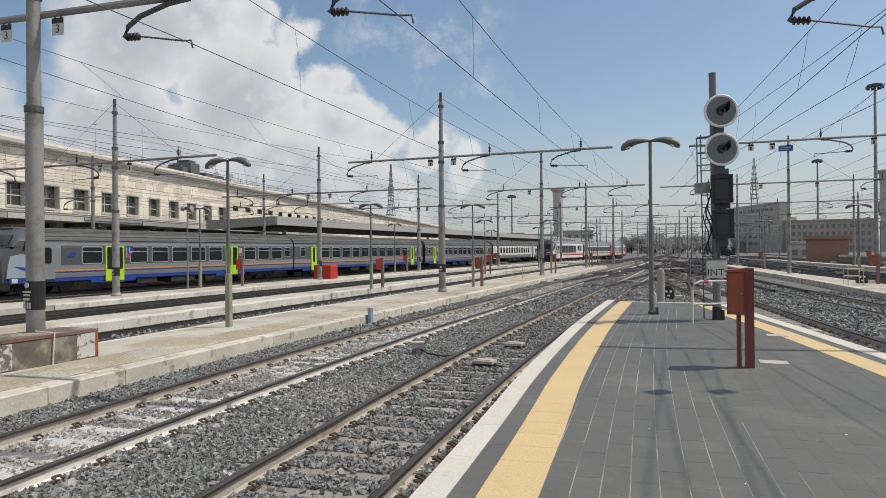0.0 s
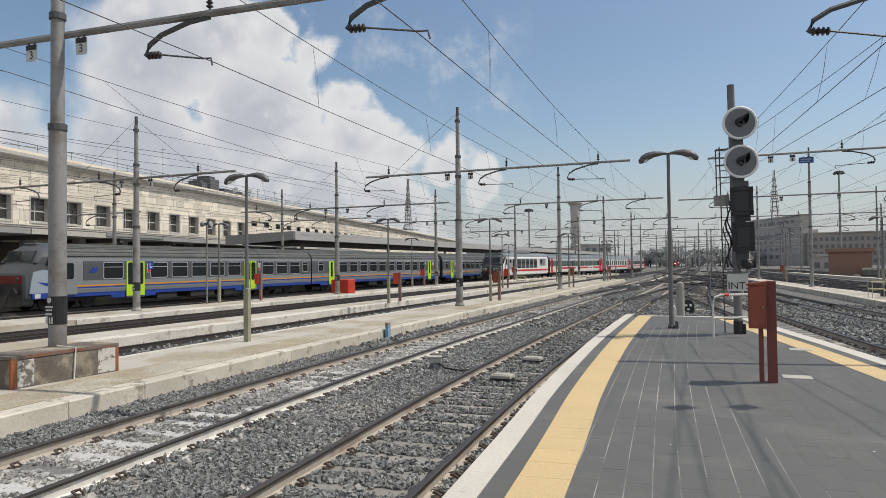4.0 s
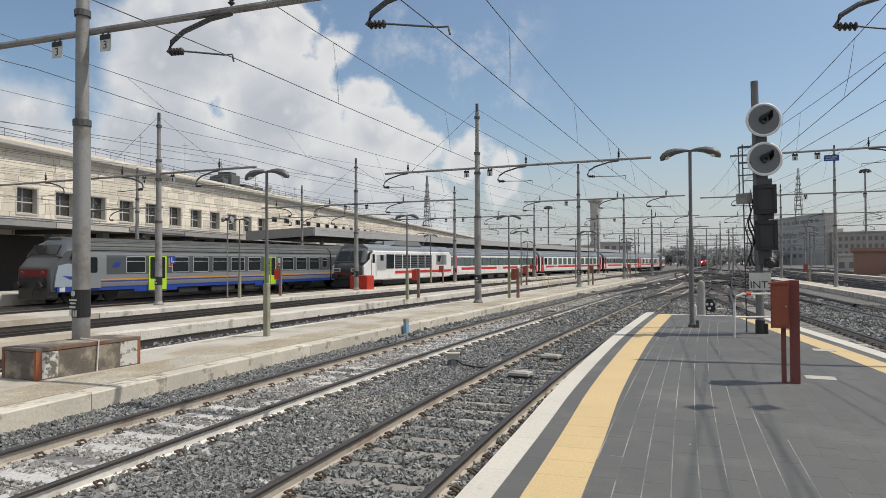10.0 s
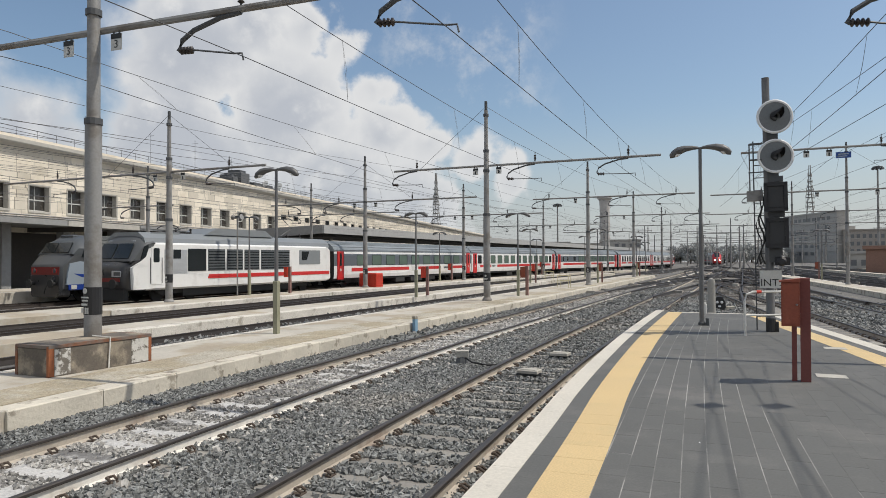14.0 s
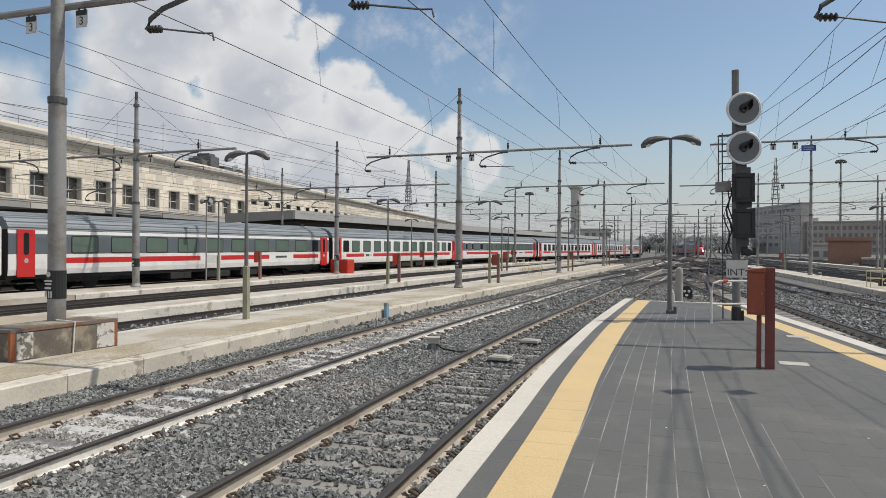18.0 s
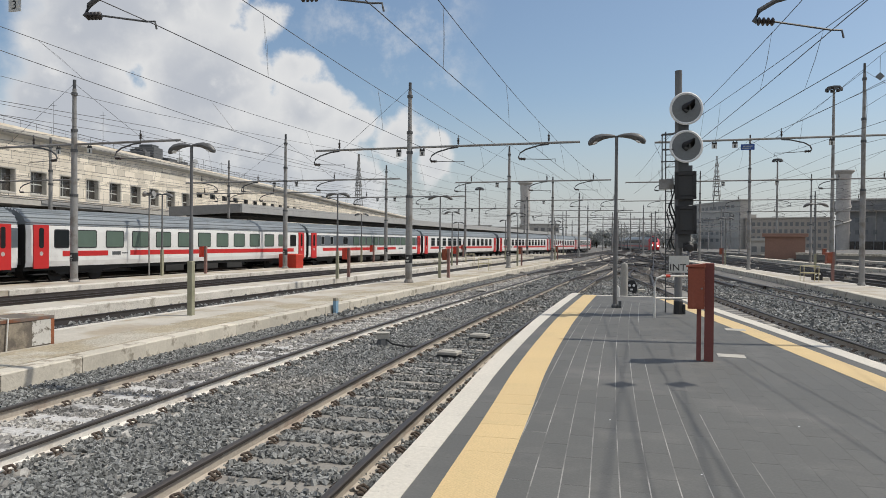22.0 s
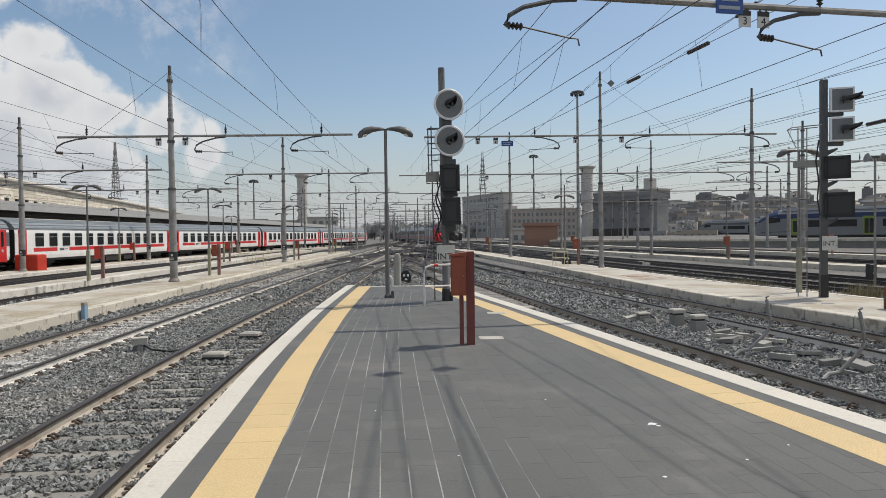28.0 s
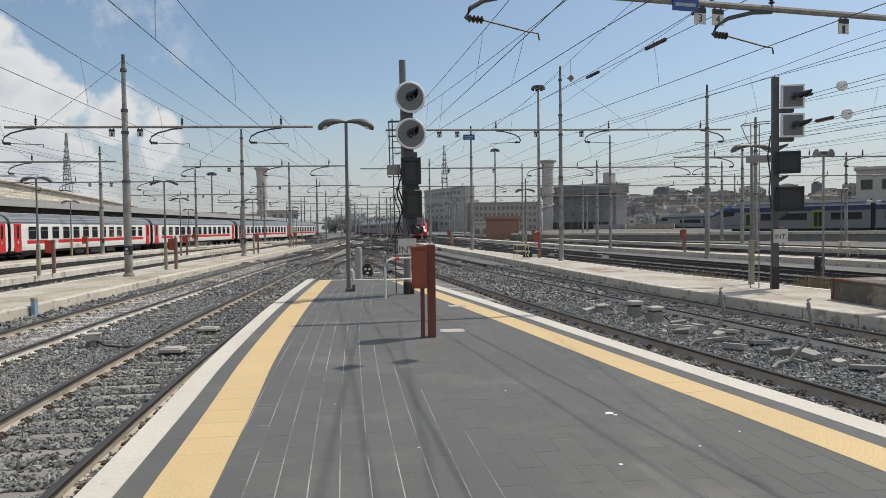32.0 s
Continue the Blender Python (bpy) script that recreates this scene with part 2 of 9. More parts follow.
M_SOIL = mat("gravelly soil strip", (0.33, 0.285, 0.205), 0.95, var=0.3, scale=1.2, fine=22, bump=0.8, fdark=0.8, tint=(0.43, 0.40, 0.34), tamt=0.8, tscale=0.55, tlo=0.44, thi=0.58)
M_DRYSOIL = mat("dry brown soil", (0.21, 0.18, 0.135), 0.95, var=0.35, scale=0.9, fine=20, bump=0.8, fdark=0.9, tint=(0.30, 0.27, 0.22), tamt=0.8, tscale=0.7)
M_STEEL = mat("weathered galvanised steel", (0.265, 0.262, 0.255), 0.6, 0.2, var=0.2, scale=1.5, fine=25, tint=(0.17, 0.15, 0.13), tscale=1.6, tlo=0.45, thi=0.65, tamt=0.8, bump=0.05)
M_STEEL_D = mat("dark painted steel", (0.085, 0.088, 0.092), 0.6, 0.2, var=0.2, scale=2, fine=30)
M_LAMPC = mat("grey lamp housing", (0.12, 0.12, 0.12), 0.5, 0.2, var=0.1, scale=3, fine=30)
M_POLE = mat("dull grey pole paint", (0.15, 0.152, 0.155), 0.55, 0.2, var=0.15, scale=1.5, fine=25, tint=(0.11, 0.10, 0.095), tscale=1.6, tlo=0.45, thi=0.65, bump=0.05)
M_FOOT = mat("mossy concrete post foot", (0.27, 0.265, 0.19), 0.9, var=0.2, scale=2.5, fine=30, tint=(0.17, 0.17, 0.10), tscale=2)
M_BLACK = mat("matt black signal paint", (0.018, 0.018, 0.02), 0.5, var=0.2, scale=3, fine=30)
M_RUBBER = mat("black cable sheath", (0.02, 0.02, 0.02), 0.6, var=0.2, scale=4, fine=30)
M_SIGWHITE = mat("white signal rim", (0.74, 0.75, 0.76), 0.5, var=0.06, scale=3, fine=30)
M_DISC = mat("grey signal dish", (0.15, 0.165, 0.175), 0.5, var=0.1, scale=2, fine=20)
M_PLATE = mat("white enamel plate", (0.54, 0.54, 0.515), 0.45, var=0.08, scale=3, fine=20, tint=(0.4, 0.39, 0.36), tscale=4)
M_INK = mat("black lettering", (0.02, 0.02, 0.02), 0.6, var=0.1)
M_BROWN = mat("brick red cabinet paint", (0.255, 0.062, 0.032), 0.6, var=0.12, scale=2.2, fine=30, tint=(0.33, 0.12, 0.07), tscale=3)
M_MAROON = mat("dark maroon post paint", (0.16, 0.045, 0.038), 0.6, var=0.15, scale=3, fine=30)
M_FADED = mat("sun-faded red post paint", (0.22, 0.12, 0.105), 0.8, var=0.2, scale=2.5, fine=30, tint=(0.26, 0.22, 0.19), tscale=2.0)
M_REDP = mat("bright red plastic", (0.52, 0.045, 0.022), 0.5, var=0.1, scale=2, fine=20, coords="obj")
M_RUST = mat("rust stained concrete", (0.125, 0.108, 0.09), 0.9, var=0.6, scale=2.4, fine=25, bump=0.4, tint=(0.30, 0.26, 0.20), tamt=0.85, tscale=1.9, tlo=0.47, thi=0.62)
M_RUSTCAP = mat("rusted steel cap", (0.20, 0.085, 0.045), 0.85, 0.1, var=0.35, scale=2.0, fine=25, tint=(0.16, 0.145, 0.13), tamt=0.9, tscale=1.3, tlo=0.42, thi=0.58)
M_RUSTEDGE = mat("orange rusted corner iron", (0.30, 0.105, 0.045), 0.85, 0.1, var=0.3, scale=3.0, fine=25, tint=(0.16, 0.075, 0.045), tamt=0.8, tscale=2.0)
M_LIMEWASH = mat("flaking limewash", (0.52, 0.51, 0.48), 0.9, var=0.15, scale=2.0, fine=25, tint=(0.15, 0.135, 0.115), tamt=1.0, tscale=5.0, tlo=0.48, thi=0.56)
M_SHUTTER = mat("dusty black front plate", (0.03, 0.031, 0.033), 0.55, var=0.2, scale=2, fine=25)
M_UGREY = mat("light grey unit paint", (0.165, 0.175, 0.185), 0.4, var=0.08, scale=0.8, bump=0, coords="obj", fdark=0.05)
M_UBLUE = mat("deep blue unit paint", (0.02, 0.036, 0.095), 0.4, var=0.1, scale=0.8, bump=0, coords="obj", fdark=0.05)
# masonry colour taken down to near black to stand for shade
M_RECESS = mat("shade-dark masonry", (0.085, 0.078, 0.07), 0.9, var=0.25, scale=0.5, fine=8)
M_BLUEP = mat("blue enamel sign", (0.02, 0.07, 0.27), 0.5, var=0.1)
M_YPIPE = mat("faded yellow pipe", (0.52, 0.46, 0.28), 0.6, var=0.12, scale=3)
M_CREAM = mat("off-white painted pipe", (0.62, 0.61, 0.58), 0.5, var=0.1, scale=3)
M_WIRE = mat("dark copper wire", (0.10, 0.10, 0.105), 0.6, 0.3, var=0.1, bump=0)
M_INSUL = mat("brown insulator glaze", (0.045, 0.035, 0.03), 0.3, var=0.1)
M_GLASS = mat("dark train window glass", (0.018, 0.022, 0.024), 0.08, var=0.2, scale=0.5, fine=5, bump=0, coords="obj", fdark=0.1)
M_GLASS_G = mat("green tinted train window", (0.11, 0.155, 0.13), 0.10, var=0.2, scale=0.6, fine=4, bump=0, coords="obj", fdark=0.1, spec=0.6)
M_TWHITE = mat("white coach paint", (0.70, 0.70, 0.69), 0.35, var=0.05, scale=0.8, fine=12, bump=0, coords="obj", tint=(0.55, 0.54, 0.52), tscale=1.2, fdark=0.05)
M_TGREY = mat("slate grey coach paint", (0.105, 0.122, 0.14), 0.35, var=0.08, scale=0.8, fine=12, bump=0, coords="obj", fdark=0.05)
M_RROOF = mat("dark ribbed regional roof", (0.078, 0.083, 0.081), 0.7, var=0.12, scale=0.6, fine=10, bump=0, coords="obj", tint=(0.15, 0.15, 0.145), tscale=0.9)
M_TROOF = mat("ribbed grey coach roof", (0.20, 0.225, 0.245), 0.5, var=0.12, scale=0.6, fine=10, bump=0, coords="obj", tint=(0.15, 0.155, 0.16), tscale=0.9)
M_TRED = mat("red coach paint", (0.50, 0.024, 0.024), 0.35, var=0.08, scale=1, fine=12, bump=0, coords="obj", fdark=0.05)
M_TDARK = mat("sooty underframe and soffit shade", (0.022, 0.022, 0.022), 0.8, var=0.3, scale=1.5, fine=20, coords="obj")
M_TSILVER = mat("aluminium window frame", (0.55, 0.56, 0.57), 0.35, 0.6, var=0.08, coords="obj", bump=0)
M_BLUE = mat("royal blue coach paint", (0.018, 0.05, 0.27), 0.35, var=0.1, scale=0.8, fine=12, bump=0, coords="obj", fdark=0.05)
M_LIGHTB = mat("pale blue grey cab paint", (0.29, 0.34, 0.395), 0.35, var=0.05, scale=0.8, bump=0, coords="obj", fdark=0.05)
M_RGREY = mat("mid grey coach paint", (0.20, 0.215, 0.225), 0.4, var=0.1, scale=0.8, fine=12, bump=0, coords="obj", fdark=0.05)
M_DGREY = mat("dark grey window band", (0.075, 0.082, 0.088), 0.4, var=0.1, scale=0.8, bump=0, coords="obj", fdark=0.05)
M_ORANGE = mat("orange coach stripe", (0.60, 0.27, 0.03), 0.4, var=0.08, coords="obj", bump=0)
M_LIME = mat("lime green door paint", (0.42, 0.66, 0.02), 0.4, var=0.06, coords="obj", bump=0, fdark=0.05)
M_CABGREY = mat("weathered cab grey", (0.078, 0.082, 0.086), 0.4, var=0.15, scale=0.8, bump=0, coords="obj", fdark=0.1)
M_MAR2 = mat("maroon cab panel", (0.17, 0.022, 0.02), 0.4, var=0.1, coords="obj", bump=0)
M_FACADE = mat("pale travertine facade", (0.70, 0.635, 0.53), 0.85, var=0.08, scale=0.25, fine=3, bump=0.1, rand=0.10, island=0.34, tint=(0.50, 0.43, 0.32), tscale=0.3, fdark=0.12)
M_CORNICE = mat("grey stone cornice", (0.44, 0.42, 0.38), 0.85, var=0.1, scale=0.3, fine=3, bump=0.1)
# one canopy concrete in two tones: paler for the sunlit front, darker elsewhere
M_FASCIA = mat("sunlit-tone canopy fascia", (0.37, 0.37, 0.365), 0.8, var=0.12, scale=0.3, fine=3, bump=0.05, tint=(0.30, 0.30, 0.30), tscale=0.3)
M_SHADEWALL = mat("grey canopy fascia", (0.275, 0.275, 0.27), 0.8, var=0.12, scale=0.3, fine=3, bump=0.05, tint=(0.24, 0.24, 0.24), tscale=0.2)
M_DARKGLASS = mat("dark recessed window", (0.05, 0.045, 0.04), 0.25, var=0.2, bump=0)
M_LIME_D = mat("darker lime door paint", (0.17, 0.25, 0.04), 0.5, var=0.1, coords="obj", bump=0, fdark=0.05)
M_TOWER = mat("pale tower concrete", (0.44, 0.42, 0.40), 0.85, var=0.12, scale=0.15, fine=1.5, bump=0, tint=(0.33, 0.31, 0.30), tscale=0.2)
# far surfaces have the haze of distance mixed into their base colours
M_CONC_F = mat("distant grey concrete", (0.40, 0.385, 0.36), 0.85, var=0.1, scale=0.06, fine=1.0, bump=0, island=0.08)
# darker copy of the grey concrete, painting in a facade's shade
M_CONC_D = mat("shade-darkened concrete", (0.235, 0.235, 0.235), 0.85, var=0.16, scale=0.12, fine=1.0, bump=0, tint=(0.17, 0.168, 0.165), tscale=0.15)
M_TAN_F = mat("distant tan render", (0.33, 0.298, 0.265), 0.85, var=0.16, scale=0.10, fine=1.0, bump=0, island=0.35, tint=(0.27, 0.25, 0.24), tscale=0.05)
M_WIN_F = mat("haze-lightened windows", (0.15, 0.155, 0.16), 0.4, var=0.15, scale=0.2, bump=0)
# foliage far paler than leaves, with the haze put into its colour
M_LEAF = mat("haze-greyed foliage", (0.42, 0.425, 0.415), 0.85, var=0.15, scale=0.2, fine=2, bump=0, island=0.25)
M_WEED = mat("dry lineside weeds", (0.23, 0.20, 0.12), 0.9, var=0.3, scale=0.6, fine=8, bump=0, island=0.7)
M_BARK = mat("tree bark", (0.09, 0.07, 0.05), 0.9)
M_BRICK = mat("rusty red shed cladding", (0.28, 0.165, 0.125), 0.85, var=0.15, scale=0.6, fine=6)
M_LAMP_ON = glow("lit head lamp", (1.0, 0.86, 0.78), 14.0)
M_CABBLACK = mat("black cab paint", (0.038, 0.038, 0.040), 0.3, var=0.15, bump=0, coords="obj")
M_RUBBLE = mat("dark weathered slab", (0.25, 0.243, 0.225), 0.9, var=0.25, scale=2.0, fine=30, rand=0.5)



def dotted(m, pitch):
    """Adds a grid of small raised studs to a paving surface."""
    t = m.node_tree
    w = Nodes(t, False)
    p = next(n for n in t.nodes if n.type == "BSDF_PRINCIPLED")
    sep = w.n("ShaderNodeSeparateXYZ")
    w.link(w.n("ShaderNodeTexCoord").outputs["Object"], sep.inputs[0])
    k = 2 * math.pi / pitch
    h = w.math("MULTIPLY", w.math("SINE", w.math("MULTIPLY", sep.outputs[0], k)), w.math("SINE", w.math("MULTIPLY", sep.outputs[1], k)))
    h = w.ramp(h, 0.1, 0.6)
    b = w.n("ShaderNodeBump")
    b.inputs["Strength"].default_value = 0.35
    b.inputs["Distance"].default_value = 0.004
    w.link(h, b.inputs["Height"])
    w.link(b.outputs[0], p.inputs["Normal"])


dotted(M_YELLOW, 0.036)
# ---- mesh tools ----
class Geo:
    """Collects vertices and faces of one mesh."""

    def __init__(self):
        self.v, self.f = [], []

    def add(self, vs, fs):
        k = len(self.v)
        self.v += [tuple(p) for p in vs]
        self.f += [tuple(i + k for i in q) for q in fs]
        return self

    def box(self, x0, x1, y0, y1, z0, z1, m=None, bev=0.0):
        if bev:
            b = bev
            ring = lambda z, i: [(x0 + i, y0 + i, z), (x1 - i, y0 + i, z), (x1 - i, y1 - i, z), (x0 + i, y1 - i, z)]
            vs = ring(z0, 0) + ring(z1 - b, 0) + ring(z1, b)
            fs = [(3, 2, 1, 0), (8, 9, 10, 11)]
            for r in (0, 4):
                fs += [(r + i, r + (i + 1) % 4, r + 4 + (i + 1) % 4, r + 4 + i) for i in range(4)]
        else:
            vs = [(x0, y0, z0), (x1, y0, z0), (x1, y1, z0), (x0, y1, z0), (x0, y0, z1), (x1, y0, z1), (x1, y1, z1), (x0, y1, z1)]
            fs = [(3, 2, 1, 0), (4, 5, 6, 7), (0, 1, 5, 4), (1, 2, 6, 5), (2, 3, 7, 6), (3, 0, 4, 7)]
        if m:
            vs = [m @ Vector(p) for p in vs]
        return self.add(vs, fs)

    def tube(self, pts, r, n=8, r1=None, caps=True):
        """A round bar through the points; r to r1 from end to end."""
        pts = [Vector(p) for p in pts]
        r1 = r if r1 is None else r1
        vs, fs = [], []
        up = Vector((0, 0, 1))
        for i, p in enumerate(pts):
            d = (pts[min(i + 1, len(pts) - 1)] - pts[max(i - 1, 0)]).normalized()
            a = d.cross(up if abs(d.z) < 0.95 else Vector((1, 0, 0))).normalized()
            b = a.cross(d)
            rr = r + (r1 - r) * i / (len(pts) - 1)
            for k in range(n):
                t = 2 * math.pi * k / n
                vs.append(p + (a * math.cos(t) + b * math.sin(t)) * rr)
        for i in range(len(pts) - 1):
            for k in range(n):
                fs.append((i * n + k, i * n + (k + 1) % n, (i + 1) * n + (k + 1) % n, (i + 1) * n + k))
        if caps:
            fs += [tuple(range(n - 1, -1, -1)), tuple(range((len(pts) - 1) * n, len(pts) * n))]
        return self.add(vs, fs)

    def lathe(self, prof, n=20, m=None):
        """Turns (radius, z) pairs about the z axis."""
        vs, fs = [], []
        for r, z in prof:
            vs += [(r * math.cos(2 * math.pi * k / n), r * math.sin(2 * math.pi * k / n), z) for k in range(n)]
        for i in range(len(prof) - 1):
            fs += [(i * n + k, i * n + (k + 1) % n, (i + 1) * n + (k + 1) % n, (i + 1) * n + k) for k in range(n)]
        if prof[0][0] > 1e-4:
            fs.append(tuple(range(n - 1, -1, -1)))
        if prof[-1][0] > 1e-4:
            fs.append(tuple(range((len(prof) - 1) * n, len(prof) * n)))
        if m:
            vs = [m @ Vector(p) for p in vs]
        return self.add(vs, fs)

    def prism(self, poly, a, b, axis="y", m=None):
        """Extrudes a polygon: axis y takes (x, z) pairs, x takes (y, z), z takes (x, y)."""
        put = {"y": lambda p, t: (p[0], t, p[1]), "x": lambda p, t: (t, p[0], p[1]), "z": lambda p, t: (p[0], p[1], t)}[axis]
        n = len(poly)
        vs = [put(p, a) for p in poly] + [put(p, b) for p in poly]
        fs = [tuple(range(n)), tuple(range(2 * n - 1, n - 1, -1))] + [(i, i + n, (i + 1) % n + n, (i + 1) % n) for i in range(n)]
        if m:
            vs = [m @ Vector(p) for p in vs]
        return self.add(vs, fs)

    def sweep(self, prof, line, closed=True):
        """Sweeps a profile of (side, z) pairs along a line of (x, y, heading) in plan, side to the right."""
        n, vs, fs = len(prof), [], []
        for x, y, h in line:
            c, s = math.cos(h), math.sin(h)
            vs += [(x + o * c, y - o * s, z) for o, z in prof]
        for i in range(len(line) - 1):
            fs += [(i * n + k, i * n + (k + 1) % n, (i + 1) * n + (k + 1) % n, (i + 1) * n + k) for k in range(n if closed else n - 1)]
        if closed:
            fs += [tuple(range(n - 1, -1, -1)), tuple(range((len(line) - 1) * n, len(line) * n))]
        return self.add(vs, fs)

    def mesh(self, name, material=None, smooth=False):
        me = bpy.data.meshes.new(name)
        me.from_pydata(self.v, [], self.f)
        bm = bmesh.new()
        bm.from_mesh(me)
        bmesh.ops.recalc_face_normals(bm, faces=bm.faces)
        bm.to_mesh(me)
        bm.free()
        if material:
            me.materials.append(material)
        if smooth:
            me.shade_smooth()
            me.set_sharp_from_angle(angle=radians(38))
        return me


def part(name, geo, material, parent=None, label="", smooth=False):
    """One mesh object under a thing or part."""
    ob = new(name, geo if isinstance(geo, bpy.types.Mesh) else geo.mesh(name, material, smooth))
    ob.parent = parent
    if label:
        ob["label"] = label
    return ob


def thing(name, label, category, at=None, group="", kind=""):
    ob = new(name)
    ob.empty_display_size = 0.2
    if at is not None:
        ob.matrix_world = at
    return tagged(ob, label, category, group, kind)


def solid(name, geo, material, label, category, group="", kind="", smooth=False):
    return tagged(part(name, geo, material, smooth=smooth), label, category, group, kind)


def curve_through(us, vs):
    """A smooth monotone curve v(u) through the given places."""
    h = [us[i + 1] - us[i] for i in range(len(us) - 1)]
    d = [(vs[i + 1] - vs[i]) / h[i] for i in range(len(h))]
    m = [d[0]] + [0.0 if d[i - 1] * d[i] <= 0 else 2 * d[i - 1] * d[i] / (d[i - 1] + d[i]) for i in range(1, len(d))] + [d[-1]]

    def f(u):
        if u <= us[0]:
            return vs[0] + m[0] * (u - us[0])
        if u >= us[-1]:
            return vs[-1] + m[-1] * (u - us[-1])
        i = next(k for k in range(len(h)) if u <= us[k + 1])
        s = (u - us[i]) / h[i]
        return ((1 + 2 * s) * (1 - s) ** 2 * vs[i] + s * (1 - s) ** 2 * h[i] * m[i] + s * s * (3 - 2 * s) * vs[i + 1] + s * s * (s - 1) * h[i] * m[i + 1])
    return f


def heading(f, u):
    return math.atan2(f(u + 0.25) - f(u - 0.25), 0.5)


def line_of(f, u0, u1, step, off=0.0):
    """Plan line of a curve, moved sideways by off to the right."""
    n = max(2, int(math.ceil((u1 - u0) / step)) + 1)
    out = []
    for i in range(n):
        u = u0 + (u1 - u0) * i / (n - 1)
        h = heading(f, u)
        out.append((f(u) + off * math.cos(h), u - off * math.sin(h), h))
    return out

# ---- the plan: x across the tracks, y along them, platform top at z = 0 ----
RAIL_Z, BED_Z, LOW_Z = -0.53, -0.705, -0.40


def bend(u):
    return 0.0024 * max(0.0, 21.0 - u) ** 2


def offset_line(base):
    return lambda u: base + bend(u)


def straight(a, b=0.0, u0=0.0):
    return lambda u: a + b * (u - u0)


edge_left = curve_through((-14, 0, 4.2, 5.35, 6.4, 8.27, 11.0, 14.9, 21.3, 30), (-0.3, -1.42, -1.785, -1.868, -1.95, -2.105, -2.262, -2.42, -2.52, -2.55))
edge_right = curve_through((-14, 0, 5.5, 6.8, 8.95, 10.9, 13.4, 17.9, 21.3), (6.9, 4.78, 3.87, 3.61, 3.21, 2.86, 2.40, 1.50, 0.86))
T1, T2 = offset_line(-4.00), offset_line(-7.55)
T7 = curve_through((-14, 0, 7.7, 12, 16.2, 29.7, 45, 65), (8.4, 6.3, 5.06, 4.27, 3.5, 1.6, -0.7, -3.4))
T8 = curve_through((-14, 0, 10.6, 12.5, 15, 23.4, 35, 60, 90), (12.7, 10.7, 8.88, 8.55, 8.15, 6.8, 5.1, 2.6, 0.8))
T5 = curve_through((-40, 10, 35, 41.2, 67.6, 93.9, 120, 146.2, 172, 198, 225, 300, 420), (-28.8, -28.8, -28.6, -28.3, -27.4, -24.6, -20.5, -18.1, -16.9, -19.2, -23.0, -38.0, -66.0))
T6 = curve_through((-40, 10, 35, 41.2, 67.6, 76.5, 102.6, 130, 300), (-33.4, -33.4, -33.2, -32.9, -31.9, -31.3, -30.6, -30.2, -29))
D_FRONT = curve_through((5, 13.4, 15.3, 16.5, 18.5, 21.2, 25.9, 33.8, 47.4, 62, 90), (12.0, 10.2, 9.8, 9.55, 9.2, 8.75, 8.3, 7.75, 6.8, 5.4, 3.0))
D_BACK = curve_through((5, 19.4, 21.7, 27.5, 38, 47, 62, 90), (15.9, 13.0, 12.5, 11.3, 10.2, 9.0, 7.2, 4.6))

ground = Geo()
ground.add([(-1500, -300, BED_Z), (1500, -300, BED_Z), (1500, 2500, BED_Z), (-1500, 2500, BED_Z)], [(0, 1, 2, 3)])
solid("ground", ground, M_BALLAST, "dark grey ballast and gravel of the station yard", "ground", kind="structure")

RAIL_PROF = [(-0.070, -0.172), (0.070, -0.172), (0.070, -0.158), (0.012, -0.135), (0.012, -0.045), (0.034, -0.036), (0.036, -0.008), (0.024, -0.001),
             (-0.024, -0.001), (-0.036, -0.008), (-0.034, -0.036), (-0.012, -0.045), (-0.012, -0.135), (-0.070, -0.158)]
HEAD_PROF = [(-0.0385, -0.034), (-0.0385, -0.006), (-0.024, 0.004), (0.024, 0.004), (0.0385, -0.006), (0.0385, -0.034)]


def track(name, f, u0, u1, label, near=False, step=2.0, pale=()):
    """A pair of rails on sleepers; near tracks get fastenings and single sleepers."""
    tr = thing(name, label, "railway track", group="tracks", kind="structure")
    for side in (-0.7525, 0.7525):
        if near:
            ln = line_of(f, u0, u1, step, side)
            r = part("rail", Geo().sweep([(o, z + RAIL_Z) for o, z in RAIL_PROF], ln), M_RAIL_PALE if side in pale else M_RAIL, tr)
            part("rail_head", Geo().sweep([(o, z + RAIL_Z) for o, z in HEAD_PROF], ln), M_RAIL_TOP, r, "dark worn running surface")
        else:
            pr = [(-0.085, -0.17), (0.085, -0.17), (0.055, -0.06), (0.055, 0), (-0.055, 0), (-0.055, -0.06)]
            part("rail", Geo().sweep([(o, z + RAIL_Z) for o, z in pr], line_of(f, u0, u1, step * 2, side)), M_RAIL_FAR, tr)
    return tr


def sleepers_joined(name, f, u0, u1, parent, gap=0.6, material=None):
    g = Geo()
    u = u0
    while u < u1:
        h = heading(f, u)
        m = Matrix.Translation((f(u), u, 0)) @ Matrix.Rotation(-h, 4, "Z")
        g.box(-1.25, 1.25, -0.12, 0.12, BED_Z - 0.1, BED_Z + 0.022, m)
        u += gap
    ob = part(name, g, material or M_TIMBER, parent)
    ob["kind"] = "stuff"
    return ob


NEAR_TRACKS = []
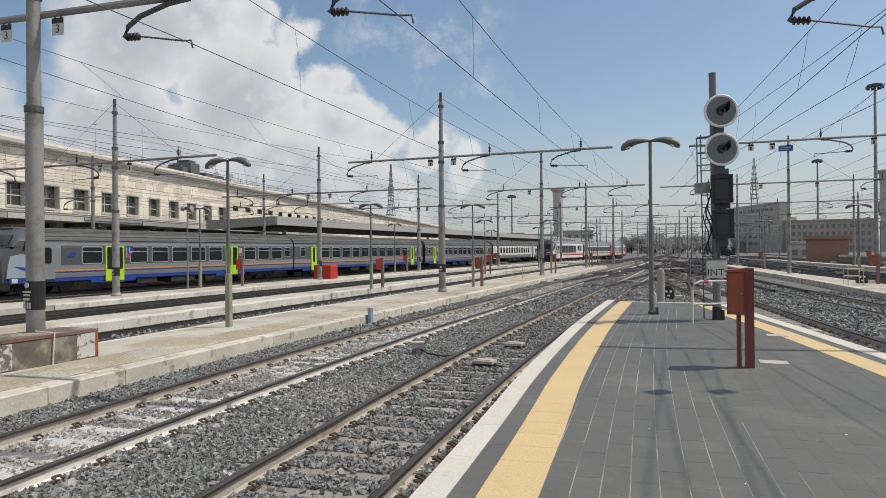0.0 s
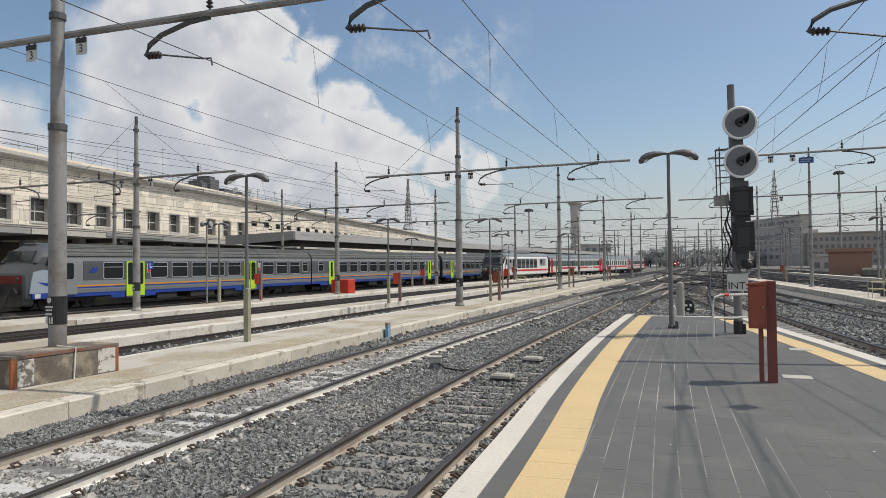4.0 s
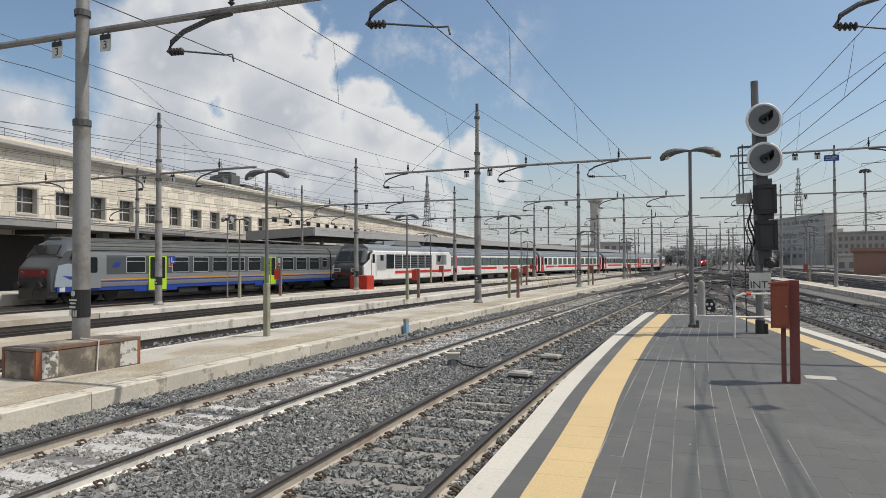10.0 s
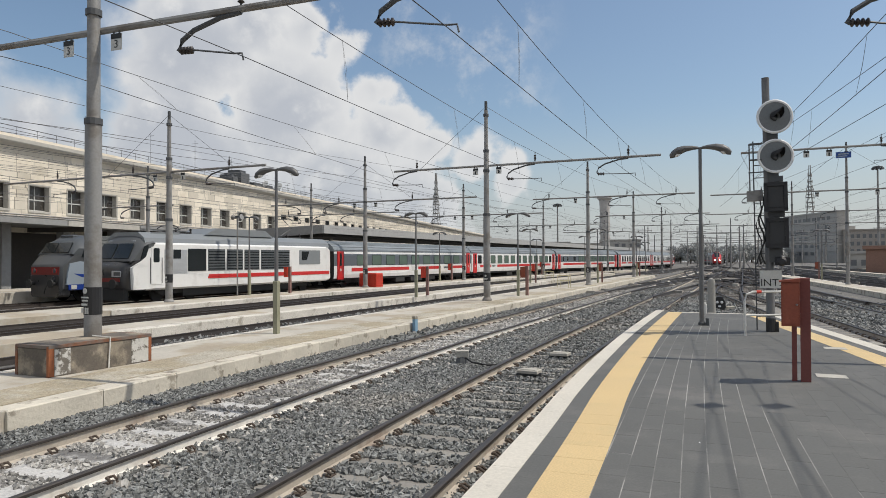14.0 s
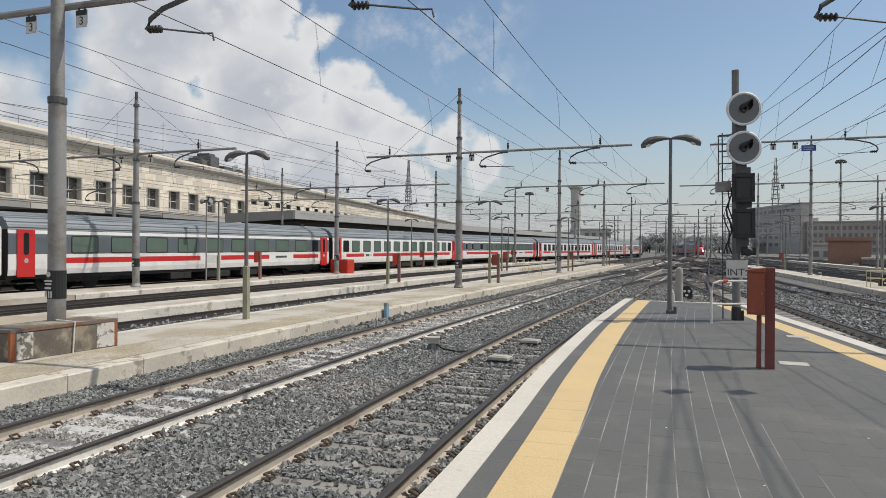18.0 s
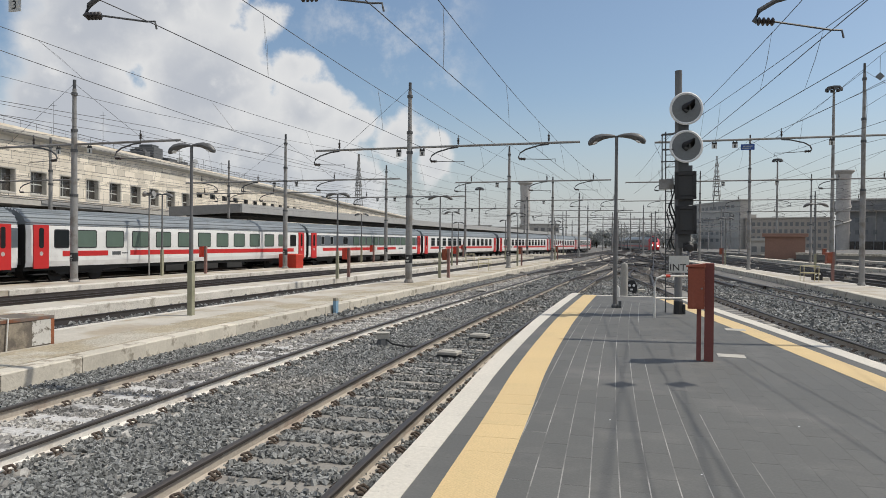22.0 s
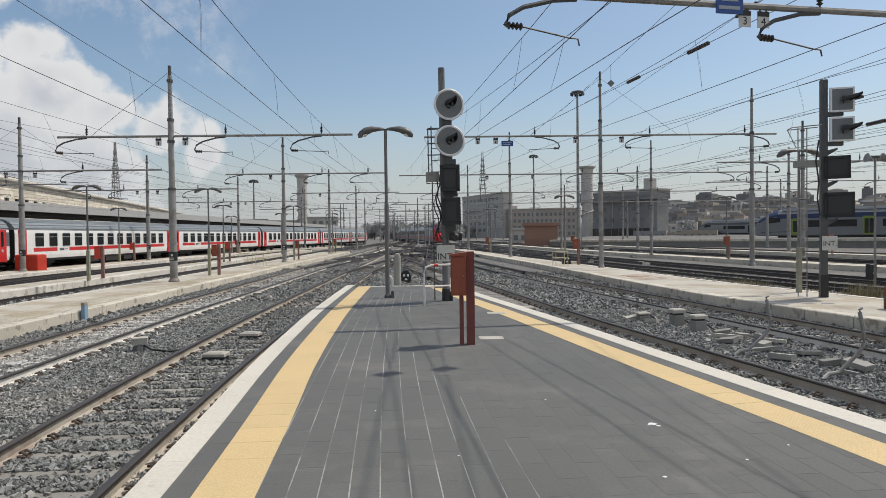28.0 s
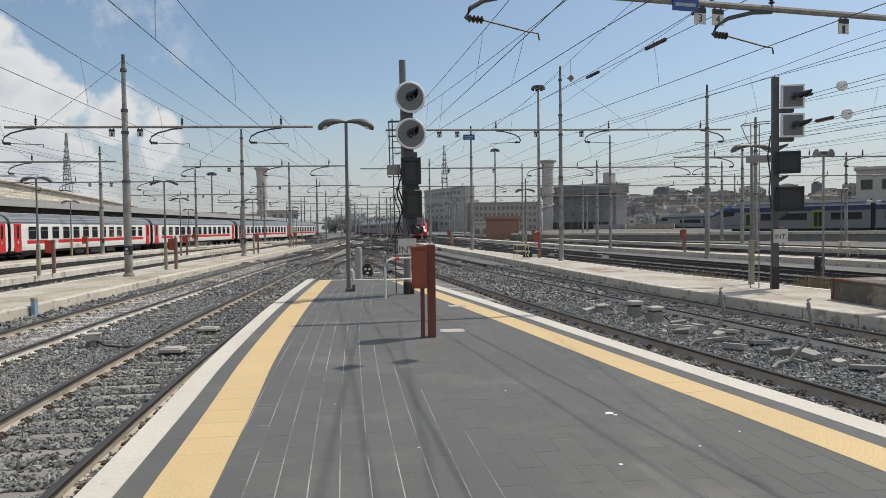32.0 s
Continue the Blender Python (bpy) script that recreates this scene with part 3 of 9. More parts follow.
for nm, f, a, b, lab, pale in (("track_1", T1, -14, 130, "near straight track with brown rails on grey ballast", ()),
                               ("track_2", T2, -14, 130, "track with lime-whitened rails beside the low platform", (0.7525,)),
                               ("track_7", T7, -14, 62, "track curving in beside the grey paved platform", ()),
                               ("track_8", T8, -14, 90, "track beside the far low platform, rails dusted pale", (-0.7525,))):
    NEAR_TRACKS.append((track(nm, f, a, b, lab, True, pale=pale), f))


FAR_TRACKS = []
for nm, f, a, b, lab in (("track_3", straight(-14.35), 0, 140, "track in the trough between two low platforms"),
                         ("track_4", straight(-19.6), 0, 170, "rusty siding track between low platforms"),
                         ("track_41", curve_through((0, 40, 90, 170), (-21.9, -21.9, -19.6, -19.6)), 0, 170, "rusty siding that joins its neighbour by a turnout"),
                         ("track_5", T5, -40, 420, "main track on which the passenger train runs"),
                         ("track_6", T6, -40, 300, "track of the standing regional train"),
                         ("track_9", curve_through((8, 30, 60, 120), (19.5, 14.6, 10.6, 7.2)), 8, 160, "weedy track behind the far low platform"),
                         ("track_10", curve_through((8, 30, 60, 120), (23.6, 18.6, 14.2, 10.2)), 8, 160, "track with dark rails in the yard"),
                         ("track_11", curve_through((20, 45, 80, 140), (31.0, 25.0, 19.5, 14.5)), 20, 200, "outer yard track"),
                         ("track_12", curve_through((20, 45, 80, 140), (36.0, 29.8, 24.0, 18.5)), 20, 200, "outer yard track"),
                         ("track_13", curve_through((25, 60, 110, 200), (46.0, 38.0, 31.0, 24.5)), 25, 240, "outer yard track"),
                         ("track_14", straight(0.6, 0.0), 48, 420, "straight track through the throat"),
                         ("track_15", straight(4.6, 0.0), 70, 420, "straight track through the throat"),
                         ("track_16", straight(-8.2, 0.0), 120, 420, "straight track through the throat"),
                         ("track_17", curve_through((46, 70, 100, 125), (-7.55, -6.2, -2.4, 0.6)), 46, 125, "crossover track in the throat"),
                         ("track_18", curve_through((40, 62, 88, 110), (-4.0, -2.6, 2.4, 4.6)), 40, 110, "crossover track in the throat"),
                         ("track_19", curve_through((38, 60, 85, 112), (4.6, 2.0, -5.0, -7.55)), 38, 112, "crossover track in the throat"),
                         ("track_21", curve_through((30, 55, 80, 105), (-0.7, -1.0, 3.0, 6.6)), 34, 105, "crossover track in the throat"),
                         ("track_22", curve_through((60, 85, 110, 140), (-7.55, -5.0, 0.0, 4.6)), 60, 140, "crossover track in the throat"),
                         ("track_23", curve_through((62, 85, 112, 140), (8.0, 4.6, -1.5, -8.2)), 62, 140, "crossover track in the throat"),
                         ("track_24", curve_through((80, 105, 130, 160), (-4.0, -1.0, 4.6, 9.0)), 80, 160, "crossover track in the throat"),
                         ("track_25", curve_through((56, 80, 100, 130), (12.5, 9.2, 4.6, 0.6)), 56, 130, "crossover track in the throat"),
                         ("track_26", straight(-4.0), 128, 420, "straight track through the throat"),
                         ("track_27", straight(-7.55), 128, 420, "straight track through the throat"),
                         ("track_28", straight(-12.1), 105, 420, "straight track through the throat"),
                         ("track_29", straight(8.8), 95, 420, "straight track through the throat"),
                         ("track_30", curve_through((95, 130, 170, 220), (-14.35, -12.6, -8.6, -4.0)), 95, 220, "crossover track in the throat"),
                         ("track_31", curve_through((100, 135, 170, 200), (8.8, 5.0, -3.0, -8.0)), 100, 200, "crossover track in the throat"),
                         ("track_20", curve_through((44, 66, 92, 120), (9.8, 6.0, -1.2, -4.0)), 44, 120, "crossover track in the throat")):
    FAR_TRACKS.append((track(nm, f, a, b, lab), f, a, b))


# ---- low platforms on either side ----
def low_platform(name, front, back, u0, u1, label, top=LOW_Z, edge=0.34, steps=2.5, mat_top=None, front_side=1):
    """A low platform: body, kerb row and top; front faces the camera's side."""
    pf = thing(name, label, "platform", kind="structure")
    us = [u0 + (u1 - u0) * i / int((u1 - u0) / steps) for i in range(int((u1 - u0) / steps) + 1)]
    g = Geo()
    vs, fs = [], []
    for u in us:
        a, b = front(u), back(u)
        s = 1 if a > b else -1
        vs += [(a - s * 0.05, u, BED_Z - 0.2), (a - s * 0.05, u, top - 0.06), (a - s * 0.05, u, top - 0.004), (b + s * 0.05, u, top - 0.004), (b + s * 0.05, u, BED_Z - 0.2)]
    for i in range(len(us) - 1):
        fs += [(i * 5 + k, i * 5 + k + 1, i * 5 + 5 + k + 1, i * 5 + 5 + k) for k in range(4)]
    fs += [(0, 1, 2, 3, 4), tuple(range(len(vs) - 1, len(vs) - 6, -1))]
    g.add(vs, fs)
    part("platform_body", g, mat_top or M_OLD_TOP, pf)
    return pf


def kerb_row(parent, f, u0, u1, side, length=1.0, width=0.34, top=LOW_Z, depth=0.42, material=None, name="kerb_stone"):
    """Single stones along an edge: their outer face stands at f, side +1 when the outer face looks right."""
    g = Geo().box(-width, 0.0, 0.002, length - 0.002, top - depth, top + 0.004, bev=0.022)
    if side < 0:
        g = Geo().box(0.0, width, 0.002, length - 0.002, top - depth, top + 0.004, bev=0.022)
    me = g.mesh(name, material or M_OLD)
    u = u0
    while u < u1:
        ob = part(name, me, None, parent)
        h = heading(f, u + length / 2)
        ob.matrix_basis = Matrix.Translation((f(u), u, random.uniform(-0.008, 0.008))) @ Matrix.Rotation(-h + random.uniform(-0.006, 0.006), 4, "Z")
        u += length


A_FRONT, A_BACK = offset_line(-9.62), offset_line(-12.85)
B_FRONT, B_BACK = straight(-16.3), straight(-18.3)
C_FRONT, C_BACK = curve_through((0, 50, 70, 94, 120, 140), (-23.6, -23.6, -23.2, -21.0, -17.4, -15.6)), curve_through((0, 50, 70, 94, 120, 140), (-26.7, -26.7, -25.9, -23.0, -19.0, -16.8))
plat_a = low_platform("platform_a", A_FRONT, A_BACK, 0, 84, "low sunlit concrete platform with a sandy strip and worn kerbs")
plat_b = low_platform("platform_b", B_FRONT, B_BACK, 4, 96, "narrow low whitish concrete platform between sidings")
plat_c = low_platform("platform_c", C_FRONT, C_BACK, 8, 132, "low bleached concrete platform along the running train", top=LOW_Z)
plat_d = low_platform("platform_d", D_FRONT, D_BACK, 8, 88, "low concrete platform with a stained kerb and gravelled top")
F_FRONT, F_BACK = curve_through((20, 45, 80, 130), (26.8, 21.4, 16.4, 12.0)), curve_through((20, 45, 80, 130), (29.0, 23.3, 18.0, 13.2))
plat_f = low_platform("platform_f", F_FRONT, F_BACK, 20, 130, "pale low platform strip in the yard")
G_FRONT, G_BACK = curve_through((25, 55, 90, 140), (38.6, 32.4, 26.6, 20.5)), curve_through((25, 55, 90, 140), (40.6, 34.2, 28.2, 22.0))
plat_g = low_platform("platform_g", G_FRONT, G_BACK, 25, 150, "pale low platform strip further out in the yard")
strip = Geo().sweep([(-0.55, LOW_Z - 0.002), (0.55, LOW_Z - 0.002), (0.55, LOW_Z + 0.006), (-0.55, LOW_Z + 0.006)], line_of(A_FRONT, 0, 84, 2.0, -0.95))
part("gravel_strip", strip, M_SOIL, plat_a, "sandy gravel strip worn into the screed")


# ---- masts, beams, wires ----
def catenary_mast(x, y, h, base=LOW_Z, r=0.125, group="catenary masts", plate=True, thick=False):
    m = thing("catenary_mast", "tall stepped grey steel mast with a dark cap", "mast", pose(x, y, base), group)
    k = 1.0 if not thick else 1.18
    part("lower_tube", Geo().lathe([(r * 1.35 * k, 0), (r * 1.3 * k, h * 0.42), (r * 1.05 * k, h * 0.44)], 14), M_STEEL, m, smooth=True)
    part("middle_tube", Geo().lathe([(r * 1.05 * k, h * 0.43), (r * 1.0 * k, h * 0.74), (r * 0.8 * k, h * 0.755)], 14), M_STEEL, m, smooth=True)
    part("upper_tube", Geo().lathe([(r * 0.8 * k, h * 0.75), (r * 0.72 * k, h * 0.955)], 12), M_STEEL, m, smooth=True)
    part("cap", Geo().lathe([(r * 0.6 * k, h * 0.955), (r * 0.6 * k, h)], 10), M_STEEL_D, m, "dark mast cap")
    if not thick:
        part("foot", Geo().lathe([(r * 1.9 * k, -0.02), (r * 1.9 * k, 0.05), (r * 1.4 * k, 0.16)], 14), M_STEEL, m)
    for z in (0.43, 0.65, 0.75, 0.93):
        part("collar", Geo().lathe([(r * 1.5 * k * (1.15 - 0.45 * z), h * z - 0.06), (r * 1.5 * k * (1.15 - 0.45 * z), h * z + 0.06)], 12), M_STEEL_D, m)
    if plate:
        pl = part("warning_plate", Geo().lathe([(r * 1.39 * k, 0.42 if thick else 0.95), (r * 1.41 * k, 0.425 if thick else 0.955), (r * 1.41 * k, 0.95 if thick else 1.35), (r * 1.3 * k, 0.952 if thick else 1.352)], 16), M_BLACK, m, "black plate with white danger marks")
        g = Geo()
        y0 = -r * 1.42 * k - 0.014
        zt = 0.98 if thick else 1.30
        g.lathe([(0.0, -0.004), (0.055, -0.004), (0.055, 0.002)], 10, Matrix.Translation((0, y0, zt - 0.10)) @ Matrix.Rotation(radians(90), 4, "X"))
        g.box(-0.10, 0.10, y0 - 0.004, y0, zt - 0.24, zt - 0.21, Matrix.Translation((0, 0, 0)))
        g.box(-0.08, 0.08, y0 - 0.004, y0, zt - 0.30, zt - 0.27)
        if thick:
            g.box(-0.09, 0.07, y0 - 0.004, y0, zt - 0.38, zt - 0.34)
            g.box(-0.09, -0.04, y0 - 0.004, y0, zt - 0.52, zt - 0.42)
            g.box(0.0, 0.03, y0 - 0.004, y0, zt - 0.54, zt - 0.42)
            g.box(0.05, 0.10, y0 - 0.004, y0, zt - 0.54, zt - 0.42)
        part("warning_marks", g, M_PLATE, pl)
    return m


def insulator(p, up, n=5, r=0.055, length=0.30):
    """A ribbed insulator from p along up."""
    prof = []
    for i in range(n):
        z = length * i / n
        prof += [(r * 0.45, z), (r, z + length / n * 0.35), (r, z + length / n * 0.5), (r * 0.45, z + length / n * 0.9)]
    q = Vector(up).to_track_quat("Z", "Y").to_matrix().to_4x4()
    return Geo().lathe(prof, 8, Matrix.Translation(p) @ q)


def bracket(parent, y, z, v, side, drop=0.75, big=False):
    """The hooked arm that holds a contact wire under a beam, reaching to side."""
    s = side
    k = 1.0
    r = 0.046 if big else 0.036
    pts = [(v, y, z - 0.06), (v + s * 0.45 * k, y, z - 0.10), (v + s * 1.05 * k, y, z - 0.26), (v + s * 1.32 * k, y, z - 0.42), (v + s * 1.40 * k, y, z - 0.60), (v + s * 1.36 * k, y, z - drop * 0.92)]
    b = part("bracket", Geo().tube(pts, r, 6), M_STEEL_D, parent, "dark hooked pipe arm")
    part("bracket_insulator", insulator((v + s * 1.36 * k, y, z - drop * 0.92), (-s, 0, -0.05), 4, 0.075, 0.30), M_INSUL, b)
    if big:
        tip = [(v + s * 1.08, y, z - 0.62), (v + s * 0.15, y, z - 0.79), (v - s * 0.02, y, z - 0.80), (v - s * 0.05, y, z - 0.93)]
    else:
        tip = [(v + s * 1.08, y, z - drop * 0.94), (v - s * 0.05, y, z - drop), (v - s * 0.30, y, z - drop * 0.98), (v - s * 0.30, y, z - 0.88)]
    part("steady_arm", Geo().tube(tip, 0.018, 5), M_STEEL_D, b)
    st = part("wire_stand", Geo().tube([(v, y, z + 0.05), (v, y, z + 0.52)], 0.02, 5), M_STEEL_D, parent)
    part("stand_insulator", insulator((v, y, z + 0.10), (0, 0, 1), 4, 0.065, 0.28), M_INSUL, st)
    return b


def lettering(text, size, parent, m, material, name="lettering"):
    c = bpy.data.curves.new(name, "FONT")
    c.body, c.size, c.align_x, c.align_y, c.extrude = text, size, "CENTER", "CENTER", 0.001
    ob = new(name, c)
    dg = bpy.context.evaluated_depsgraph_get()
    me = bpy.data.meshes.new_from_object(ob.evaluated_get(dg))
    bpy.data.objects.remove(ob)
    me.materials.clear()
    me.materials.append(material)
    t = part(name, me, None, parent)
    t.matrix_basis = m
    return t


def number_plate(parent, v, y, z, digit=""):
    p = part("track_plate", Geo().box(v - 0.13, v + 0.13, y - 0.03, y - 0.01, z - 0.42, z - 0.10), M_PLATE, parent, "small white hanging track plate")
    part("plate_hanger", Geo().box(v - 0.09, v - 0.05, y - 0.026, y - 0.014, z - 0.10, z + 0.02).box(v + 0.05, v + 0.09, y - 0.026, y - 0.014, z - 0.10, z + 0.02), M_STEEL_D, p)
    g = Geo().box(v - 0.13, v + 0.13, y - 0.036, y - 0.031, z - 0.20, z - 0.10)
    if digit:
        lettering(digit, 0.22, p, Matrix.Translation((v, y - 0.034, z - 0.31)) @ Matrix.Rotation(radians(90), 4, "X"), M_INK, "plate_digit")
    else:
        g.box(v - 0.035, v + 0.035, y - 0.036, y - 0.031, z - 0.40, z - 0.24)
    part("plate_mark", g, M_INK, p)


def gantry_beam(y, v0, v1, z, arms, plates=(), group="portal beams", r=0.055, turn=0.0, big=False, sign=None):
    b = thing("gantry_beam", "slender grey steel pipe beam carrying wire brackets", "gantry", None, group)
    part("beam_pipe", Geo().tube([(v0, y, z), (v1, y, z)], r, 8), M_STEEL, b)
    for v, s in arms:
        bracket(b, y, z, v, s, big=big, drop=0.66 if big else 0.75)
    for v in plates:
        number_plate(b, v, y, z, {-12.4: "3", -11.15: "3", 6.48: "3", 6.89: "4"}.get(v, "") if big else "")
    if sign is not None:
        sg = part("location_sign", Geo().box(sign - 0.29, sign + 0.29, y - 0.10, y - 0.07, z - 0.20, z + 0.20), M_BLUEP, b, "small blue enamel sign")
        part("sign_bars", Geo().box(sign - 0.18, sign + 0.18, y - 0.106, y - 0.101, z + 0.04, z + 0.11).box(sign - 0.24, sign + 0.22, y - 0.106, y - 0.101, z - 0.12, z - 0.05), M_LIGHTB, sg)
    if turn:
        b.matrix_world = Matrix.Translation((v0, y, 0)) @ Matrix.Rotation(turn, 4, "Z") @ Matrix.Translation((-v0, -y, 0))
    return b


def guys(mast_xy, ztop, y, ends, z):
    g = thing("stay_wires", "thin steel stay wires from mast head to beam", "wire", None, "stay wires")
    for v in ends:
        part("stay_wire", Geo().tube([(mast_xy[0], mast_xy[1], ztop), (v, y, z)], 0.009, 4), M_WIRE, g)


# near left portal with its heavy mast
catenary_mast(-11.62, 9.38, 9.7, base=0.15, r=0.100, plate=True, thick=True, group="near masts")
gantry_beam(9.19, -17.5, -2.4, 6.13, [(-8.25, -1), (-4.15, -1)], (-12.4, -11.15), turn=radians(3.1), big=True, r=0.07)
# right near portal
catenary_mast(12.6, 14.9, 9.9, base=0.15, r=0.105, thick=True, group="near masts")
gantry_beam(13.0, 2.6, 20.0, 6.05, [(2.95, -1), (8.2, -1)], (6.48, 6.89, 10.0), big=True, r=0.07, turn=radians(10.0), sign=6.1)
# rows on the left side
for y, xm, h, v0, v1, z, arms, pl in ((31.2, -11.45, 9.7, -16.5, -3.3, 6.15, [(-15.2, -1), (-9.0, -1), (-4.7, -1)], (-12.0, -10.8)),
                                      (52.5, -10.95, 9.5, -15.3, -3.2, 6.33, [(-14.0, -1), (-8.0, -1), (-4.5, -1)], (-11.9,)),
                                      (76.0, -10.9, 9.3, -15.0, -3.2, 6.3, [(-13.8, -1), (-7.6, -1), (-4.3, -1)], (-11.9,)),
                                      (101.0, -10.6, 9.3, -14.8, -3.0, 6.3, [(-7.6, -1), (-4.3, -1)], ())):
    catenary_mast(xm, y, h)
    gantry_beam(y, v0, v1, z, arms, pl)
    guys((xm, y), z + 2.9, y, (xm - 3.6, xm + 4.3), z)
for y, xm, h, v0, v1, z, arms in ((25.0, -25.6, 9.3, -37.8, -19.8, 5.93, [(-33.5, 1), (-28.0, 1), (-21.9, -1)]),
                                  (43.4, -25.35, 9.6, -33.8, -16.6, 5.85, [(-32.4, 1), (-27.6, -1), (-21.5, -1)]),
                                  (62.0, -25.1, 9.4, -33.0, -17.0, 5.9, [(-31.5, 1), (-27.2, -1), (-20.6, -1)]),
                                  (85.0, -23.4, 9.4, -31.0, -16.0, 5.9, [(-29.5, 1), (-25.2, -1), (-19.4, -1)]),
                                  (110.0, -19.8, 9.4, -27.0, -13.0, 5.9, [(-21.6, -1), (-17.5, -1)])):
    catenary_mast(xm, y, h)
    gantry_beam(y, v0, v1, z, arms, (xm - 0.9, xm + 0.9))
    guys((xm, y), z + 2.8, y, (xm - 4.2, xm + 4.0), z)
catenary_mast(-35.6, 33.0, 8.2, r=0.11, plate=False)
gantry_beam(33.2, -41.0, -33.6, 5.2, [(-39.5, -1), (-36.9, -1)], r=0.045)
catenary_mast(-36.0, 52.0, 9.0, r=0.11, plate=False)
gantry_beam(52.0, -40.0, -27.0, 5.7, [(-38.5, 1), (-34.5, -1), (-31.5, -1)], r=0.045)
# rows on the right side
for y, ms, v0, v1, z, arms, pl, sg in ((38.5, ((9.8, 11.0), (18.4, 10.0)), -0.1, 19.8, 7.03, [(6.1, 1), (12.6, -1), (18.0, 1)], (2.9, 3.9, 8.4, 11.0), None),
                                       (58.5, ((7.05, 10.6), (19.2, 9.8)), -2.4, 28.8, 6.62, [(1.3, -1), (13.3, -1), (16.3, 1), (25.0, 1), (28.0, -1)], (5.1, 9.0), None),
                                       (84.0, ((4.9, 10.4), (16.4, 9.8)), -4.0, 26.0, 6.6, [(0.5, -1), (9.0, -1), (13.0, 1), (21.0, 1)], (3.6,), None),
                                       (112.0, ((3.2, 10.0), (13.5, 9.6)), -6.0, 22.0, 6.5, [(0.5, -1), (5.0, -1), (10.0, 1), (17.0, 1)], (), None)):
    for xm, h in ms:
        catenary_mast(xm, y, h, plate=False, r=0.10)
    gantry_beam(y, v0, v1, z, arms, pl, sign=sg)
    guys((ms[0][0], y), z + 3.2, y, (ms[0][0] - 4.0, ms[0][0] + 4.4), z)
for x, y, h in ((26, 47, 9.5), (33, 62, 9.5), (24, 78, 9.5), (40, 80, 9.5), (30, 105, 9.0), (20, 100, 9), (46, 66, 9.0), (52, 100, 9.5), (38, 130, 9), (12, 140, 9.2), (-2.2, 140, 9.5), (-12.5, 135, 9.3), (-9.6, 165, 9.3), (3.2, 175, 9.3),
                (10.5, 180, 9.2), (18, 165, 9.2), (-13.5, 190, 9.3), (-4.2, 205, 9.3), (5.5, 225, 9.3), (16, 230, 9.2), (26, 210, 9.2), (-20.5, 160, 9.3), (-24, 130, 9.3), (-33, 90, 9.0), (-28, 200, 9.2), (-10, 240, 9.2)):
    catenary_mast(x, y, h, plate=False)
for y, v0, v1, z, arms in ((47, 20, 36, 6.3, [(23, 1), (30, -1), (34, -1)]), (66, 27, 50, 6.3, [(31, 1), (38, -1), (44, -1)]), (80, 22, 46, 6.3, [(27, 1), (34, -1), (42, 1)]), (105, 16, 56, 6.2, [(21, 1), (28, -1), (36, 1), (50, 1)]),
                           (140, -12, 14, 6.3, [(-8, 1), (0.6, -1), (4.6, 1), (10, -1)]), (165, -13, 20, 6.3, [(-8.2, -1), (0.6, -1), (4.6, 1), (14, -1)]), (200, -16, 28, 6.3, [(-15.8, -1), (-8, 1), (0.6, 1), (4.6, -1), (20, 1)]), (228, -12, 18, 6.3, [(0.6, -1), (4.6, -1), (9, 1)])):
    gantry_beam(y, v0, v1, z, arms)


rnd = random.Random(77)
for i in range(22):
    y = 118 + 8.5 * i
    x = rnd.uniform(-0.17, 0.10) * y
    catenary_mast(x, y, rnd.uniform(7.5, 9.5), plate=False, r=0.12)
    if i % 2:
        gantry_beam(y, x - rnd.uniform(5, 10), x + rnd.uniform(5, 10), rnd.uniform(5.8, 6.6), [(x - 4, 1), (x + 3, -1)])


# overhead lines
def strung_line(carrier, contact, sag=0.16, r=0.0085):
    """Carrier and contact wire through their supports (x, y, z), with slim dropper loops between them."""
    o = thing("overhead_line", "dark overhead contact and carrier wires with thin droppers", "wire", None, "overhead lines")

    def along(pts, y, dip):
        for (x0, y0, z0), (x1, y1, z1) in zip(pts, pts[1:]):
            if y <= y1 or (x1, y1, z1) == pts[-1]:
                k = (y - y0) / (y1 - y0)
                return Vector((x0 + (x1 - x0) * k, y, z0 + (z1 - z0) * k - 4 * dip * max(0.0, k * (1 - k))))
    for nm, pts, dip in (("carrier_wire", carrier, sag), ("contact_wire", contact, 0.05)):
        line = []
        for (x0, y0, z0), (x1, y1, z1) in zip(pts, pts[1:]):
            line += [along(pts, y0 + (y1 - y0) * k / 8 + 1e-4, dip) for k in range(8)]
        part(nm, Geo().tube(line + [Vector(pts[-1])], r, 5), M_WIRE, o)
    for (x0, y0, z0), (x1, y1, z1) in zip(carrier, carrier[1:]):
        n = max(2, int((y1 - y0) / 7.0))
        for k in range(n):
            y = y0 + (y1 - y0) * (k + 0.5) / n
            if not contact[0][1] < y < contact[-1][1]:
                continue
            a, b = along(carrier, y, sag), along(contact, y, 0.05)
            for w in (-0.035, 0.035):
                part("dropper", Geo().tube([a, a.lerp(b, 0.5) + Vector((0.02, w, 0)), b], 0.0035, 3, caps=False), M_WIRE, o)
    return o


def through_stands(rows, side=-1):
    """The line carried by one bracket on each beam: (stand x, y, beam z)."""
    car = [(x, y, z + 0.48) for x, y, z in rows]
    con = [(x - side * 0.30, y, z - 0.88) for x, y, z in rows]
    strung_line(car, con)


